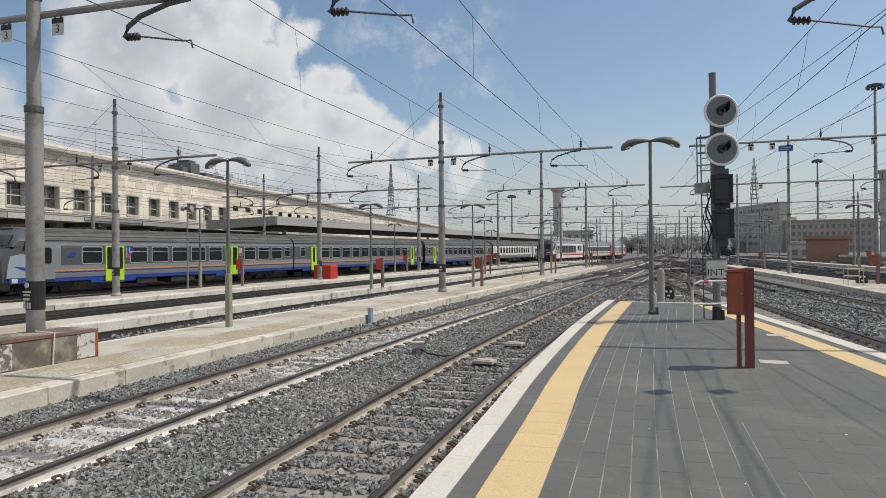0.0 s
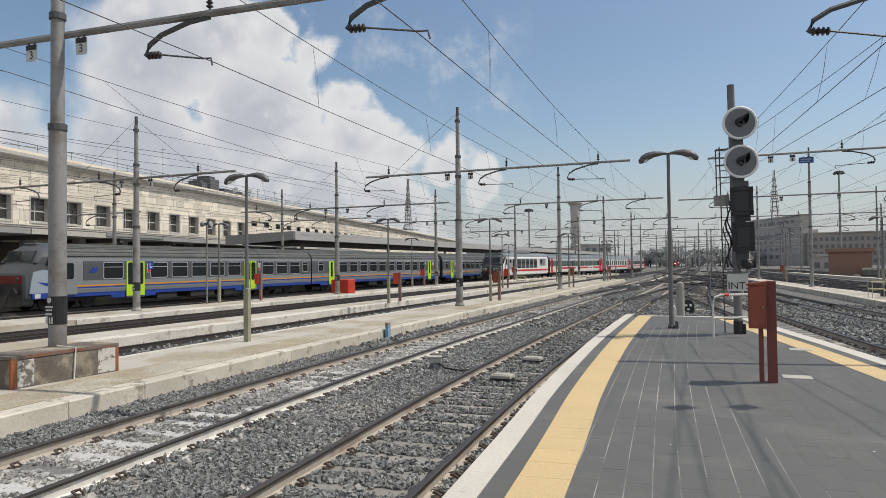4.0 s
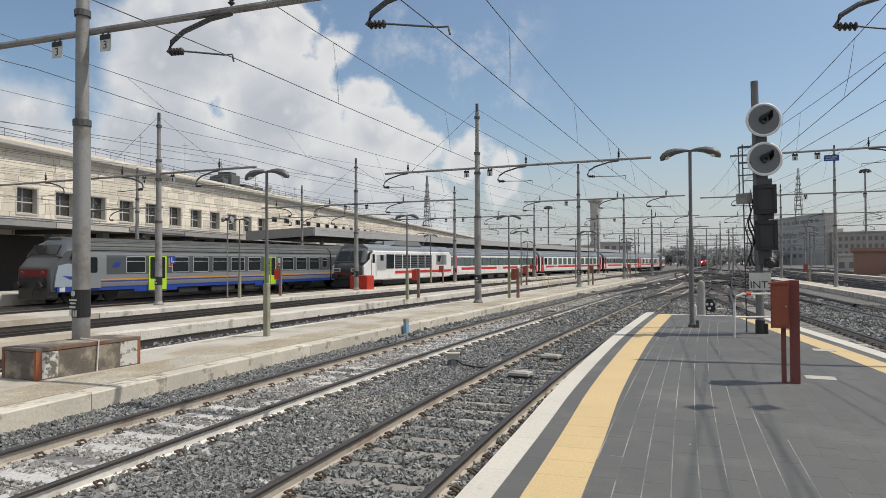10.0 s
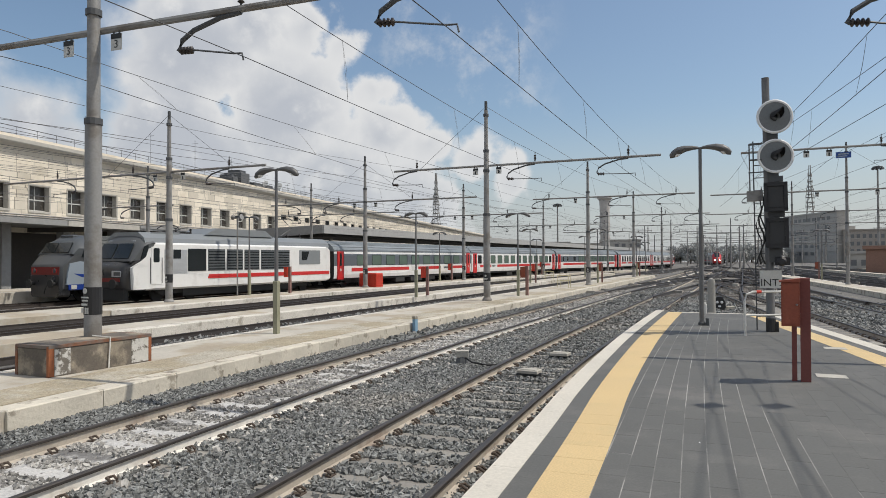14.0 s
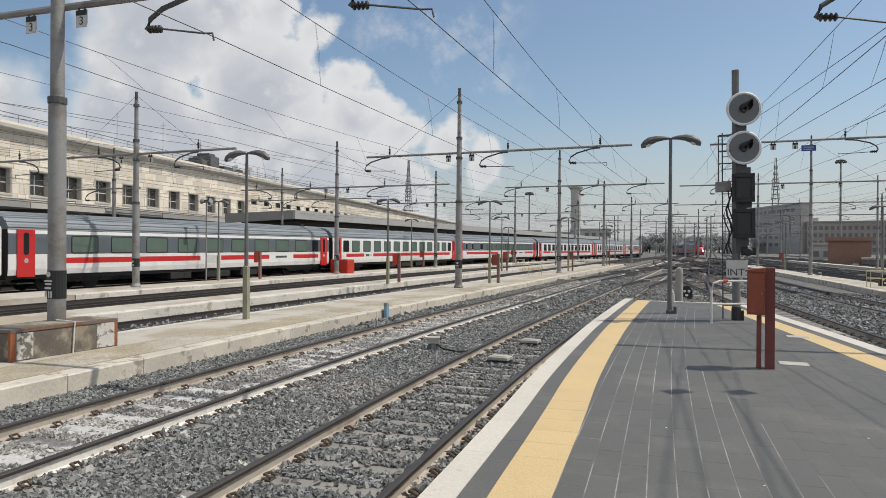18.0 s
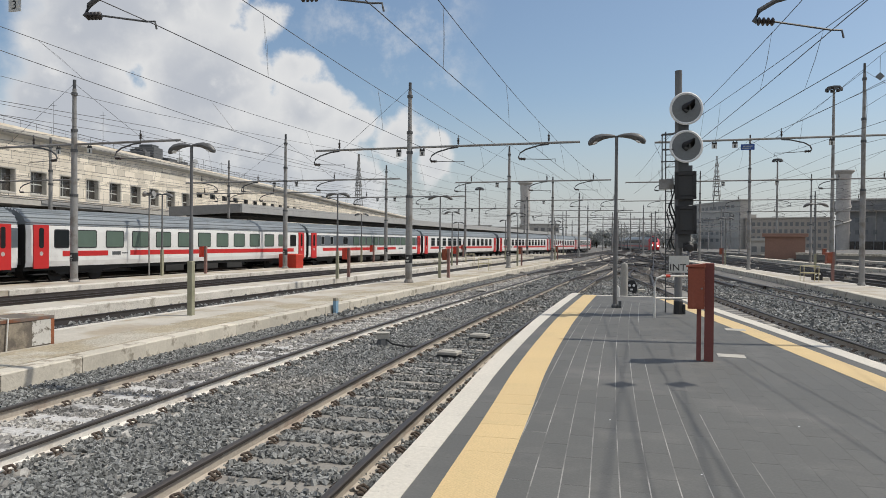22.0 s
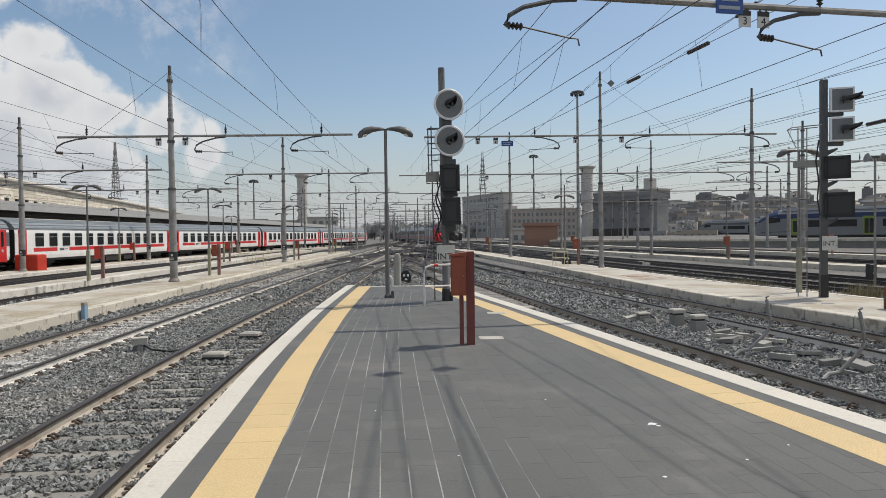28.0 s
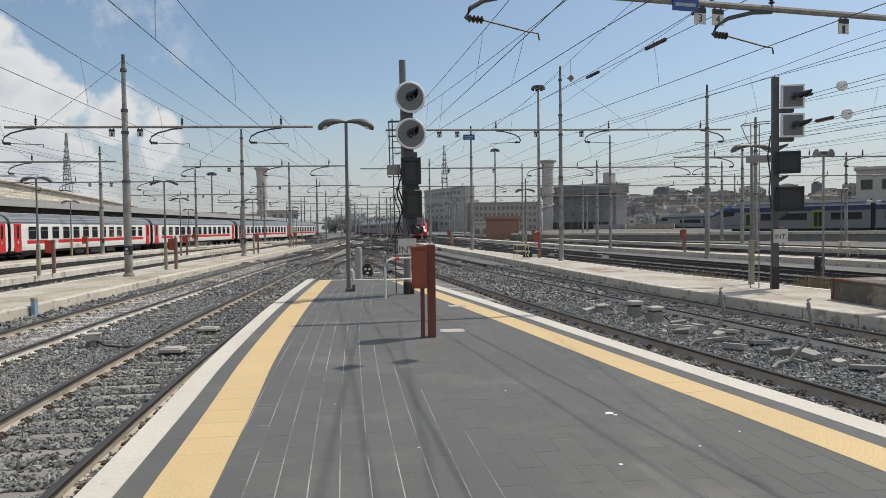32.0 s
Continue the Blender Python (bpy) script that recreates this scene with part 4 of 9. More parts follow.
strung_line([(-3.85, -14, 6.6), (-4.17, 9.91, 6.53), (-4.70, 31.2, 6.65), (-4.5, 52.5, 6.82), (-4.3, 76, 6.8), (-4.3, 101, 6.8), (-4.0, 140, 6.8), (-4.0, 200, 6.8)],
            [(-3.9, -14, 5.2), (-4.20, 9.91, 5.20), (-4.45, 31.2, 5.24), (-4.2, 52.5, 5.42), (-4.0, 76, 5.4), (-4.0, 101, 5.4), (-4.0, 140, 5.4), (-4.0, 200, 5.4)])
strung_line([(-7.7, -14, 6.75), (-8.26, 9.69, 6.72), (-9.0, 31.2, 6.65), (-8.0, 52.5, 6.82), (-7.6, 76, 6.8), (-7.6, 101, 6.8), (-7.5, 140, 6.8), (-7.5, 200, 6.8)],
            [(-7.7, -14, 5.3), (-8.14, 9.69, 5.23), (-8.75, 31.2, 5.24), (-7.7, 52.5, 5.42), (-7.3, 76, 5.4), (-7.3, 101, 5.4), (-7.5, 140, 5.4), (-7.5, 200, 5.4)])
strung_line([(-14.5, -14, 6.7), (-14.82, 9.8, 6.67), (-15.2, 31.2, 6.65), (-14.0, 52.5, 6.82), (-13.8, 76, 6.8), (-12.6, 101, 6.8), (-12.1, 140, 6.8)],
            [(-12.9, -14, 5.3), (-13.1, 9.5, 5.58), (-14.9, 31.2, 5.27), (-13.7, 52.5, 5.42), (-13.5, 76, 5.4), (-12.5, 101, 5.4), (-12.1, 140, 5.4)])
through_stands([(-28.4, -5, 5.93), (-28.0, 25, 5.93), (-27.6, 43.4, 5.85), (-27.2, 62, 5.9), (-25.2, 85, 5.9), (-21.6, 110, 5.9), (-18.0, 165, 6.2)])
through_stands([(-34.2, -5, 5.93), (-33.5, 25, 5.93), (-32.4, 43.4, 5.85), (-31.5, 62, 5.9), (-29.5, 85, 5.9), (-28.5, 130, 6.0)], 1)
through_stands([(-22.2, -5, 5.93), (-21.9, 25, 5.93), (-21.5, 43.4, 5.85), (-20.6, 62, 5.9), (-19.4, 85, 5.9), (-17.5, 110, 5.9)])
through_stands([(-39.5, 5, 5.2), (-39.5, 33.2, 5.2), (-38.5, 52, 5.7), (-37.0, 85, 5.8)])
strung_line([(4.9, -10, 6.55), (2.95, 13.1, 6.5), (0.25, 38.5, 6.95), (-1.7, 58.5, 7.05)], [(4.9, -10, 5.2), (2.76, 12.3, 5.15), (0.2, 38.5, 5.45), (-1.7, 58.5, 5.7)])
strung_line([(7.8, -10, 6.6), (4.35, 13.3, 6.55), (-0.1, 38.5, 6.95), (1.3, 58.5, 7.1)], [(7.8, -10, 5.2), (3.9, 13.0, 5.15), (0.1, 38.5, 5.45), (1.0, 58.5, 5.75)])
strung_line([(8.6, -10, 6.5), (7.35, 13.9, 6.5), (6.1, 38.5, 7.5), (1.3, 58.5, 7.1), (0.5, 84, 7.1)], [(11.5, -10, 5.2), (7.66, 13.3, 5.1), (5.85, 38.5, 6.15), (1.0, 58.5, 5.75), (0.5, 84, 5.7)])
strung_line([(15.0, -5, 6.7), (13.6, 19.8, 6.9), (12.6, 38.5, 7.5), (13.3, 58.5, 7.1), (9.0, 84, 7.1)], [(15.3, -5, 5.4), (13.9, 19.8, 5.6), (12.9, 38.5, 6.15), (13.6, 58.5, 5.75), (9.2, 84, 5.7)])
through_stands([(24.0, 8, 6.4), (18.0, 38.5, 7.03), (16.3, 58.5, 6.62), (13.0, 84, 6.6), (10.0, 112, 6.5)], 1)
through_stands([(36.0, 20, 6.5), (25.0, 58.5, 6.62), (21.0, 84, 6.6), (17.0, 112, 6.5)], 1)
through_stands([(48.0, 20, 6.3), (38.0, 66, 6.3), (34.0, 80, 6.3), (28.0, 105, 6.2), (20.0, 200, 6.3)])
for v in (0.6, 4.6, -8.2):
    through_stands([(v, y, z) for y, z in ((84, 6.6), (112, 6.5), (140, 6.3), (165, 6.3), (200, 6.3), (228, 6.3), (300, 6.3))])
sgn = thing("mast_sign", "small blue enamel sign with pale writing bars on a mast", "sign")
part("plate", Geo().box(6.35, 7.35, 58.28, 58.31, 9.0, 9.45), M_BLUEP, sgn)
part("writing_bars", Geo().box(6.5, 7.2, 58.272, 58.279, 9.25, 9.33).box(6.45, 7.1, 58.272, 58.279, 9.1, 9.17), M_LIGHTB, sgn)
part("sign_clamp", Geo().box(6.95, 7.15, 58.30, 58.45, 9.15, 9.3), M_STEEL_D, sgn)
# sectioning wires with insulator strings above the right-hand tracks
for a, b, strings, hung in (((6.4, 4.0, 7.3), (7.6, 38.5, 8.4), (), 0.65), ((7.6, 5.0, 5.53), (6.94, 47.5, 8.6), (0.43, 0.30), 0.0),
                            ((12.66, 14.9, 5.27), (17.96, 38.5, 7.34), (0.31,), 0.215), ((12.66, 14.9, 4.50), (17.96, 38.5, 6.01), (0.24,), 0.2), ((9.4, 8.0, 7.9), (9.8, 38.5, 8.4), (0.38,), 0.0)):
    s = thing("section_wire", "slanting wire with a dark insulator string", "wire", None, "section wires")
    a, b = Vector(a), Vector(b)
    part("wire", Geo().tube([a, b], 0.009, 4), M_WIRE, s)
    for f0 in strings:
        part("insulator_string", insulator(a.lerp(b, f0), b - a, 9, 0.06, 1.4), M_INSUL, s)
    p = a.lerp(b, hung)
    if hung > 0.5:
        part("marker", Geo().box(-0.10, 0.10, -0.01, 0.01, -0.10, 0.10, Matrix.Translation(p - Vector((0, 0, 0.7))) @ Matrix.Rotation(radians(45), 4, "Y")), M_DISC, s, "dark square marker hung on its tip")
        part("marker_wire", Geo().tube([p, p - Vector((0, 0, 0.58))], 0.008, 4), M_WIRE, s)
    elif hung:
        q = (a - b).normalized().to_track_quat("Z", "Y").to_matrix().to_4x4()
        part("guard_disc", Geo().lathe([(0.02, -0.06), (0.11, -0.05), (0.165, 0.0), (0.15, 0.05), (0.03, 0.08)], 18, Matrix.Translation(p) @ q), M_SIGWHITE, s, "round white insulator disc", smooth=True)
rnd = random.Random(31)
for i in range(12):
    x, z = -46.0 + 2.3 * i + rnd.uniform(-0.6, 0.6), rnd.uniform(5.9, 8.4)
    w = thing("line_wire", "thin dark wire strung high along the tracks", "wire", None, "line wires")
    dx = rnd.uniform(-0.03, 0.09)
    part("wire", Geo().tube([(x + dx * u + 0.4 * math.sin(u * 0.1 + i), u, z - 0.5 * abs(math.sin(u * math.pi / 42 + i))) for u in range(-8, 170, 6)], 0.009, 4), M_WIRE, w)
for i in range(11):
    x0, x1, z = 15.0 + 3.2 * i + rnd.uniform(-0.6, 0.6), 3.0 + 1.6 * i, rnd.uniform(5.6, 7.6)
    w = thing("line_wire", "thin dark wire strung high along the tracks", "wire", None, "line wires")
    part("wire", Geo().tube([(x1 + (x0 - x1) * ((150 - u) / 145) ** 2, u, z - 0.5 * abs(math.sin(u * math.pi / 42 + i))) for u in range(5, 151, 5)], 0.009, 4), M_WIRE, w)
for x0, x1, y in ((3.57, 3.32, 9.70), (4.26, 3.96, 9.93)):
    s = thing("section_wire", "thin wire with a small dark square marker clamped on it", "wire", None, "section wires")
    part("wire", Geo().tube([(x0, -6.0, 6.95), (x0, 4.0, 6.9), (x1, 13.6, 6.7)], 0.010, 4), M_WIRE, s)
    part("marker", Geo().box(-0.15, 0.15, -0.11, 0.11, -0.012, 0.012, Matrix.Translation((x0 + (x1 - x0) * (y - 4) / 9.6, y, 6.80)) @ Matrix.Rotation(radians(45), 4, "Z")), M_DISC, s, "dark square marker")


# ---- lamps ----
def lamp_post(x, y, base, h=4.35, foot=True, rz=0.0, heads=2):
    l = thing("lamp_post", "grey steel lamp post with two drooping grey lantern heads" if heads == 2 else "grey steel lamp post with one lantern", "lamp post", pose(x, y, base, 0, 0, rz), "platform lamps")
    part("post", Geo().lathe([(0.055, 0), (0.053, h * 0.55), (0.042, h * 0.57), (0.038, h)], 10), M_POLE, l, smooth=True)
    if foot:
        part("foot", Geo().box(-0.068, 0.068, -0.068, 0.068, -0.01, h * 0.32, bev=0.02), M_FOOT, l, "mossy grey post sleeve")
    else:
        part("foot", Geo().lathe([(0.085, 0), (0.085, 0.06), (0.062, 0.09)], 10), M_STEEL_D, l)
        part("foot_box", Geo().box(0.09, 0.16, -0.05, 0.05, 0, 0.17), M_STEEL_D, l)
    for s in ((-1, 1) if heads == 2 else (-1,)):
        g = Geo()
        secs = []
        for i, (d, z, w, hh) in enumerate(((0.03, 0.00, 0.045, 0.03), (0.16, 0.01, 0.07, 0.05), (0.34, 0.00, 0.10, 0.075), (0.50, -0.05, 0.12, 0.095), (0.62, -0.12, 0.105, 0.085), (0.69, -0.17, 0.05, 0.045))):
            secs.append([(s * (d + hh * 0.25 * math.sin(t)), w * math.cos(t), h - 0.01 + z + hh * math.sin(t)) for t in [2 * math.pi * k / 10 for k in range(10)]])
        vs = [p for sec in secs for p in sec]
        fs = [(i * 10 + k, i * 10 + (k + 1) % 10, i * 10 + 10 + (k + 1) % 10, i * 10 + 10 + k) for i in range(5) for k in range(10)]
        g.add(vs, fs + [tuple(range(9, -1, -1)), tuple(range(50, 60))])
        hd = part("lantern", g, M_LAMPC, l, "drooping grey lantern head", smooth=True)
        part("diffuser", Geo().lathe([(0.085, 0), (0.075, -0.04), (0.03, -0.06)], 10, Matrix.Translation((s * 0.53, 0, h - 0.135)) @ Matrix.Rotation(s * radians(22), 4, "Y")), M_SIGWHITE, hd)
    return l


lamp_post(-0.96, 17.4, 0.0, 4.26, foot=False)
for x, y in ((-11.75, 15.25), (-11.35, 35.9), (-11.2, 57.5), (-11.0, 79.0), (-16.15, 33.0), (-16.3, 55.0), (-16.2, 76.0), (-26.1, 31.5), (-25.9, 58.0), (-24.0, 84.0), (-17.0, 126.0), (-14.0, 110.0)):
    lamp_post(x, y, LOW_Z, 4.5, rz=random.uniform(-4, 4))
for x, y in ((11.85, 21.6), (9.35, 46.6), (6.4, 70.0), (22.0, 50.0), (17.5, 78.0), (28.4, 33.0), (34.5, 50.0)):
    lamp_post(x, y, LOW_Z, 4.5, foot=x < 12)


def loudspeaker_post(x, y, h=4.5):
    l = thing("loudspeaker_post", "thin grey post with round white loudspeakers", "post", pose(x, y, LOW_Z), "loudspeaker posts")
    part("post", Geo().tube([(0, 0, 0), (0, 0, h)], 0.04, 8), M_STEEL, l)
    for s in (-1, 1):
        part("horn", Geo().lathe([(0.05, 0), (0.07, 0.10), (0.16, 0.22), (0.17, 0.24)], 14, Matrix.Translation((s * 0.08, 0, h - 0.05)) @ Matrix.Rotation(s * radians(75), 4, "Y")), M_STEEL, l)
    part("bracket", Geo().box(-0.14, 0.14, -0.05, 0.05, h - 0.02, h + 0.08), M_STEEL_D, l)


loudspeaker_post(15.95, 24.1)
loudspeaker_post(-26.2, 30.6, 4.45)

# ---- signals ----
def dark_shield(parent, x, z, w, h, y=-0.02, depth=0.30, turn=0.0):
    """A black lamp cabinet with a framed dark front."""
    m = Matrix.Translation((x, 0, 0)) @ Matrix.Rotation(turn, 4, "Z")
    b = part("lamp_cabinet", Geo().box(-w / 2, w / 2, y - depth * 0.4, y + depth * 0.6, z - h / 2, z + h / 2, m, bev=0.02), M_BLACK, parent, "matt black signal cabinet")
    part("front_frame", Geo().box(-w / 2 - 0.03, w / 2 + 0.03, y - depth * 0.4 - 0.05, y - depth * 0.4, z - h / 2 - 0.03, z - h / 2 + 0.05, m).box(-w / 2 - 0.03, w / 2 + 0.03, y - depth * 0.4 - 0.05, y - depth * 0.4, z + h / 2 - 0.05, z + h / 2 + 0.03, m)
         .box(-w / 2 - 0.03, -w / 2 + 0.04, y - depth * 0.4 - 0.05, y - depth * 0.4, z - h / 2, z + h / 2, m).box(w / 2 - 0.04, w / 2 + 0.03, y - depth * 0.4 - 0.05, y - depth * 0.4, z - h / 2, z + h / 2, m), M_BLACK, b)
    part("front_glass", Geo().box(-w / 2 + 0.05, w / 2 - 0.05, y - depth * 0.4 - 0.02, y - depth * 0.4 - 0.004, z - h / 2 + 0.06, z + h / 2 - 0.06, m), M_SHUTTER, b, "dusty dark glass front")
    return b


def visor(parent, x, y, z, r=0.13, turn=0.0, length=0.30, rise=0.04):
    """The long black hood over a lens, narrowing to a tip, open below."""
    n, vs = 12, []
    rings = ((0.0, r, 0.0), (-length * 0.45, r * 0.86, rise * 0.3), (-length * 0.8, r * 0.60, rise * 0.75), (-length, r * 0.28, rise * 1.4))
    for yy, rr, dz in rings:
        for k in range(n + 1):
            t = math.pi * (-0.10 + 1.2 * k / n)
            vs.append((rr * math.cos(t), yy, rr * math.sin(t) + dz))
    o = len(vs)
    fs = [(j * (n + 1) + k, j * (n + 1) + k + 1, (j + 1) * (n + 1) + k + 1, (j + 1) * (n + 1) + k) for j in range(3) for k in range(n)]
    inner = [(p[0] * 0.9, p[1] + 0.004, p[2] - 0.012) for p in vs]
    fs += [tuple(o + i for i in reversed(q)) for q in fs]
    rim = [(3 * (n + 1) + k, 3 * (n + 1) + k + 1, o + 3 * (n + 1) + k + 1, o + 3 * (n + 1) + k) for k in range(n)]
    m = Matrix.Translation((x, y, z)) @ Matrix.Rotation(turn, 4, "Z")
    part("visor", Geo().add([m @ Vector(p) for p in vs + inner], fs + rim), M_BLACK, parent, "black lens hood", smooth=True)
    part("lens", Geo().lathe([(0.0, 0.012), (r * 0.6, 0.008), (r * 0.9, 0)], 14, m @ Matrix.Translation((0, -0.004, 0)) @ Matrix.Rotation(radians(90), 4, "X")), M_GLASS, parent)


def main_signal(x, y):
    s = thing("main_signal", "railway signal mast with two round white-rimmed dishes and black cabinets", "signal", pose(x, y, 0, 0, -0.6, -2), "signals")
    part("pole", Geo().lathe([(0.092, 0.30), (0.086, 0.32), (0.084, 3.2), (0.079, 3.25), (0.077, 5.53)], 14), M_POLE, s, smooth=True)
    part("foot_sleeve", Geo().lathe([(0.105, 0), (0.10, 0.28), (0.088, 0.31)], 14), M_BLACK, s, "black painted foot")
    part("foot_box", Geo().box(0.10, 0.155, -0.05, 0.05, 0, 0.22), M_BLACK, s)
    for z, dx in ((4.635, 0.165), (3.785, 0.165)):
        m = Matrix.Translation((dx, -0.16, z)) @ Matrix.Rotation(radians(14), 4, "Z") @ Matrix.Rotation(radians(90), 4, "X")
        d = part("dish", Geo().lathe([(0.0, -0.02), (0.30, 0.0), (0.335, 0.015)], 36, m), M_DISC, s, "grey round signal dish")
        part("dish_rim", Geo().lathe([(0.315, -0.015), (0.365, -0.015), (0.37, 0.02), (0.345, 0.035), (0.315, 0.02), (0.315, -0.015)], 36, m), M_SIGWHITE, d, "white rim", smooth=True)
        part("dish_back", Geo().lathe([(0.30, -0.02), (0.22, -0.12), (0.12, -0.14)], 24, m), M_BLACK, d)
        visor(d, dx + 0.01, -0.17, z, 0.115, radians(26), 0.34, 0.08)
        part("dish_arm", Geo().box(0.0, 0.14, -0.05, 0.05, z - 0.08, z + 0.06), M_STEEL_D, s)
    dark_shield(s, 0.15, 2.90, 0.40, 0.56, y=-0.16)
    dark_shield(s, 0.165, 2.13, 0.38, 0.58, y=-0.16)
    part("mount_spine", Geo().box(0.0, 0.22, -0.10, 0.10, 1.50, 4.80, bev=0.01), M_STEEL_D, s, "dark equipment spine")
    part("cabinet_mount", Geo().box(0.0, 0.30, -0.12, 0.10, 3.24, 3.36).box(0.0, 0.32, -0.12, 0.08, 2.48, 2.62).box(0.02, 0.26, -0.13, 0.08, 1.66, 1.80), M_STEEL_D, s)
    part("side_box", Geo().box(-0.42, -0.10, -0.11, 0.13, 2.85, 3.07, bev=0.01), M_STEEL, s, "grey junction box")
    part("small_lamp", Geo().lathe([(0.10, 0), (0.10, 0.16), (0.06, 0.2)], 12, Matrix.Translation((0.24, -0.10, 1.52)) @ Matrix.Rotation(radians(90), 4, "X")), M_BLACK, s)
    part("lamp_frame", Geo().box(0.10, 0.40, -0.16, 0.02, 1.44, 1.62, bev=0.02), M_BLACK, s)
    pl = part("name_plate", Geo().box(-0.20, 0.23, -0.165, -0.145, 0.95, 1.33), M_PLATE, s, "white plate lettered INT.")
    lettering("INT.", 0.22, pl, Matrix.Translation((0.015, -0.168, 1.06)) @ Matrix.Rotation(radians(90), 4, "X"), M_INK)
    for r, dx in ((0.022, -0.14), (0.018, -0.10), (0.015, -0.19)):
        pts = [(dx - 0.06 * math.sin(k * 1.3 + dx * 20), -0.09 + 0.02 * math.sin(k * 2.1), 3.0 - 0.17 * k) for k in range(10)]
        part("cable", Geo().tube(pts, r, 6), M_RUBBER, s, "sagging black cable", smooth=True)
    lad = part("ladder", Geo().tube([(-0.28, 0.25, 0.0), (-0.28, 0.25, 4.2)], 0.016, 6).tube([(-0.03, 0.25, 0.0), (-0.03, 0.25, 4.2)], 0.016, 6), M_STEEL_D, s)
    for k in range(14):
        part("rung", Geo().tube([(-0.28, 0.25, 0.3 + 0.28 * k), (-0.03, 0.25, 0.3 + 0.28 * k)], 0.011, 5), M_STEEL_D, lad)
    part("service_cage", Geo().tube([(-0.03, 0.25, 4.15), (-0.36, 0.25, 4.15), (-0.36, -0.25, 4.05), (-0.10, -0.25, 4.05)], 0.014, 5).tube([(-0.36, 0.25, 3.55), (-0.36, -0.25, 3.45), (-0.05, -0.25, 3.45)], 0.014, 5)
         .tube([(-0.36, 0.25, 4.15), (-0.36, 0.25, 3.0)], 0.014, 5).tube([(-0.36, -0.25, 3.72), (-0.10, -0.25, 3.72)], 0.02, 5), M_STEEL_D, s)
    return s


main_signal(0.50, 16.4)
rail_g = thing("pipe_barrier", "bent white pipe barrier with a red band at the signal foot", "barrier", pose(0, 0, 0))
part("pipe", Geo().tube([(-0.02, 15.35, 0), (-0.02, 15.35, 0.72), (0.02, 15.4, 0.85), (0.14, 15.45, 0.90), (0.95, 15.9, 0.90), (1.05, 15.95, 0.85), (1.08, 15.97, 0.0)], 0.024, 8), M_CREAM, rail_g, smooth=True)
part("cross_bar", Geo().tube([(-0.02, 15.35, 0.42), (1.06, 15.96, 0.42)], 0.02, 8), M_CREAM, rail_g)
part("red_band", Geo().tube([(0.20, 15.485, 0.90), (0.29, 15.535, 0.90)], 0.032, 8), M_REDP, rail_g)


def square_signal(x, y):
    s = thing("square_signal", "dark railway signal mast with two square white-rimmed heads and black cabinets", "signal", pose(x, y, LOW_Z, 0, 0, -14), "signals")
    part("pole", Geo().box(-0.09, 0.09, -0.09, 0.09, 0.62, 6.35), M_STEEL_D, s)
    part("foot", Geo().box(-0.105, 0.105, -0.105, 0.105, 0, 0.66), M_BLACK, s, "black painted foot")
    for z in (5.73, 4.88):
        h = part("square_head", Geo().box(0.12, 0.76, -0.20, -0.10, z - 0.35, z + 0.35), M_SIGWHITE, s, "square white-edged signal head")
        part("head_face", Geo().box(0.17, 0.71, -0.21, -0.202, z - 0.30, z + 0.30), M_DISC, h)
        part("head_back", Geo().box(0.20, 0.66, -0.10, 0.10, z - 0.30, z + 0.30, bev=0.03), M_STEEL_D, h)
        visor(h, 0.46, -0.215, z - 0.02, 0.125, radians(52), 0.50, 0.09)
    for z in (5.28, 4.42):
        part("mount", Geo().box(0.05, 0.5, -0.10, 0.08, z, z + 0.12), M_STEEL_D, s)
    dark_shield(s, 0.38, 3.78, 0.60, 0.60, y=-0.12, turn=radians(-18))
    dark_shield(s, 0.43, 2.70, 0.70, 0.66, y=-0.12, turn=radians(-18))
    for z in (3.30, 2.20, 4.24):
        part("cabinet_arm", Geo().prism([(0.05, z - 0.12), (0.35, z + 0.06), (0.35, z + 0.12), (0.05, z + 0.04)], -0.08, 0.06, "y"), M_STEEL_D, s)
    pl = part("name_plate", Geo().box(-0.08, 0.32, -0.165, -0.14, 1.38, 1.80), M_PLATE, s, "white plate lettered INT.")
    lettering("INT.", 0.20, pl, Matrix.Translation((0.12, -0.168, 1.57)) @ Matrix.Rotation(radians(90), 4, "X"), M_INK)
    part("side_box", Geo().box(-0.80, -0.11, -0.12, 0.10, 3.82, 4.02), M_STEEL, s, "grey junction box")
    part("cable", Geo().tube([(-0.16, -0.12, 4.6), (-0.24, -0.12, 4.0), (-0.16, -0.12, 3.4), (-0.2, -0.12, 2.9), (-0.13, -0.12, 2.4)], 0.022, 6), M_RUBBER, s)
    lad = part("ladder", Geo().tube([(-0.42, 0.1, 0), (-0.42, 0.1, 5.0)], 0.016, 6).tube([(-0.66, 0.1, 0), (-0.66, 0.1, 5.0)], 0.016, 6), M_STEEL, s)
    for k in range(16):
        part("rung", Geo().tube([(-0.66, 0.1, 0.3 + 0.29 * k), (-0.42, 0.1, 0.3 + 0.29 * k)], 0.011, 5), M_STEEL, lad)
    part("service_cage", Geo().tube([(-0.12, 0.1, 5.0), (-0.95, 0.1, 4.95), (-0.95, -0.4, 4.95), (-0.15, -0.4, 5.0)], 0.016, 5).tube([(-0.95, 0.1, 4.95), (-0.7, 0.1, 4.4)], 0.014, 5), M_STEEL, s)
    return s


square_signal(11.68, 19.95)


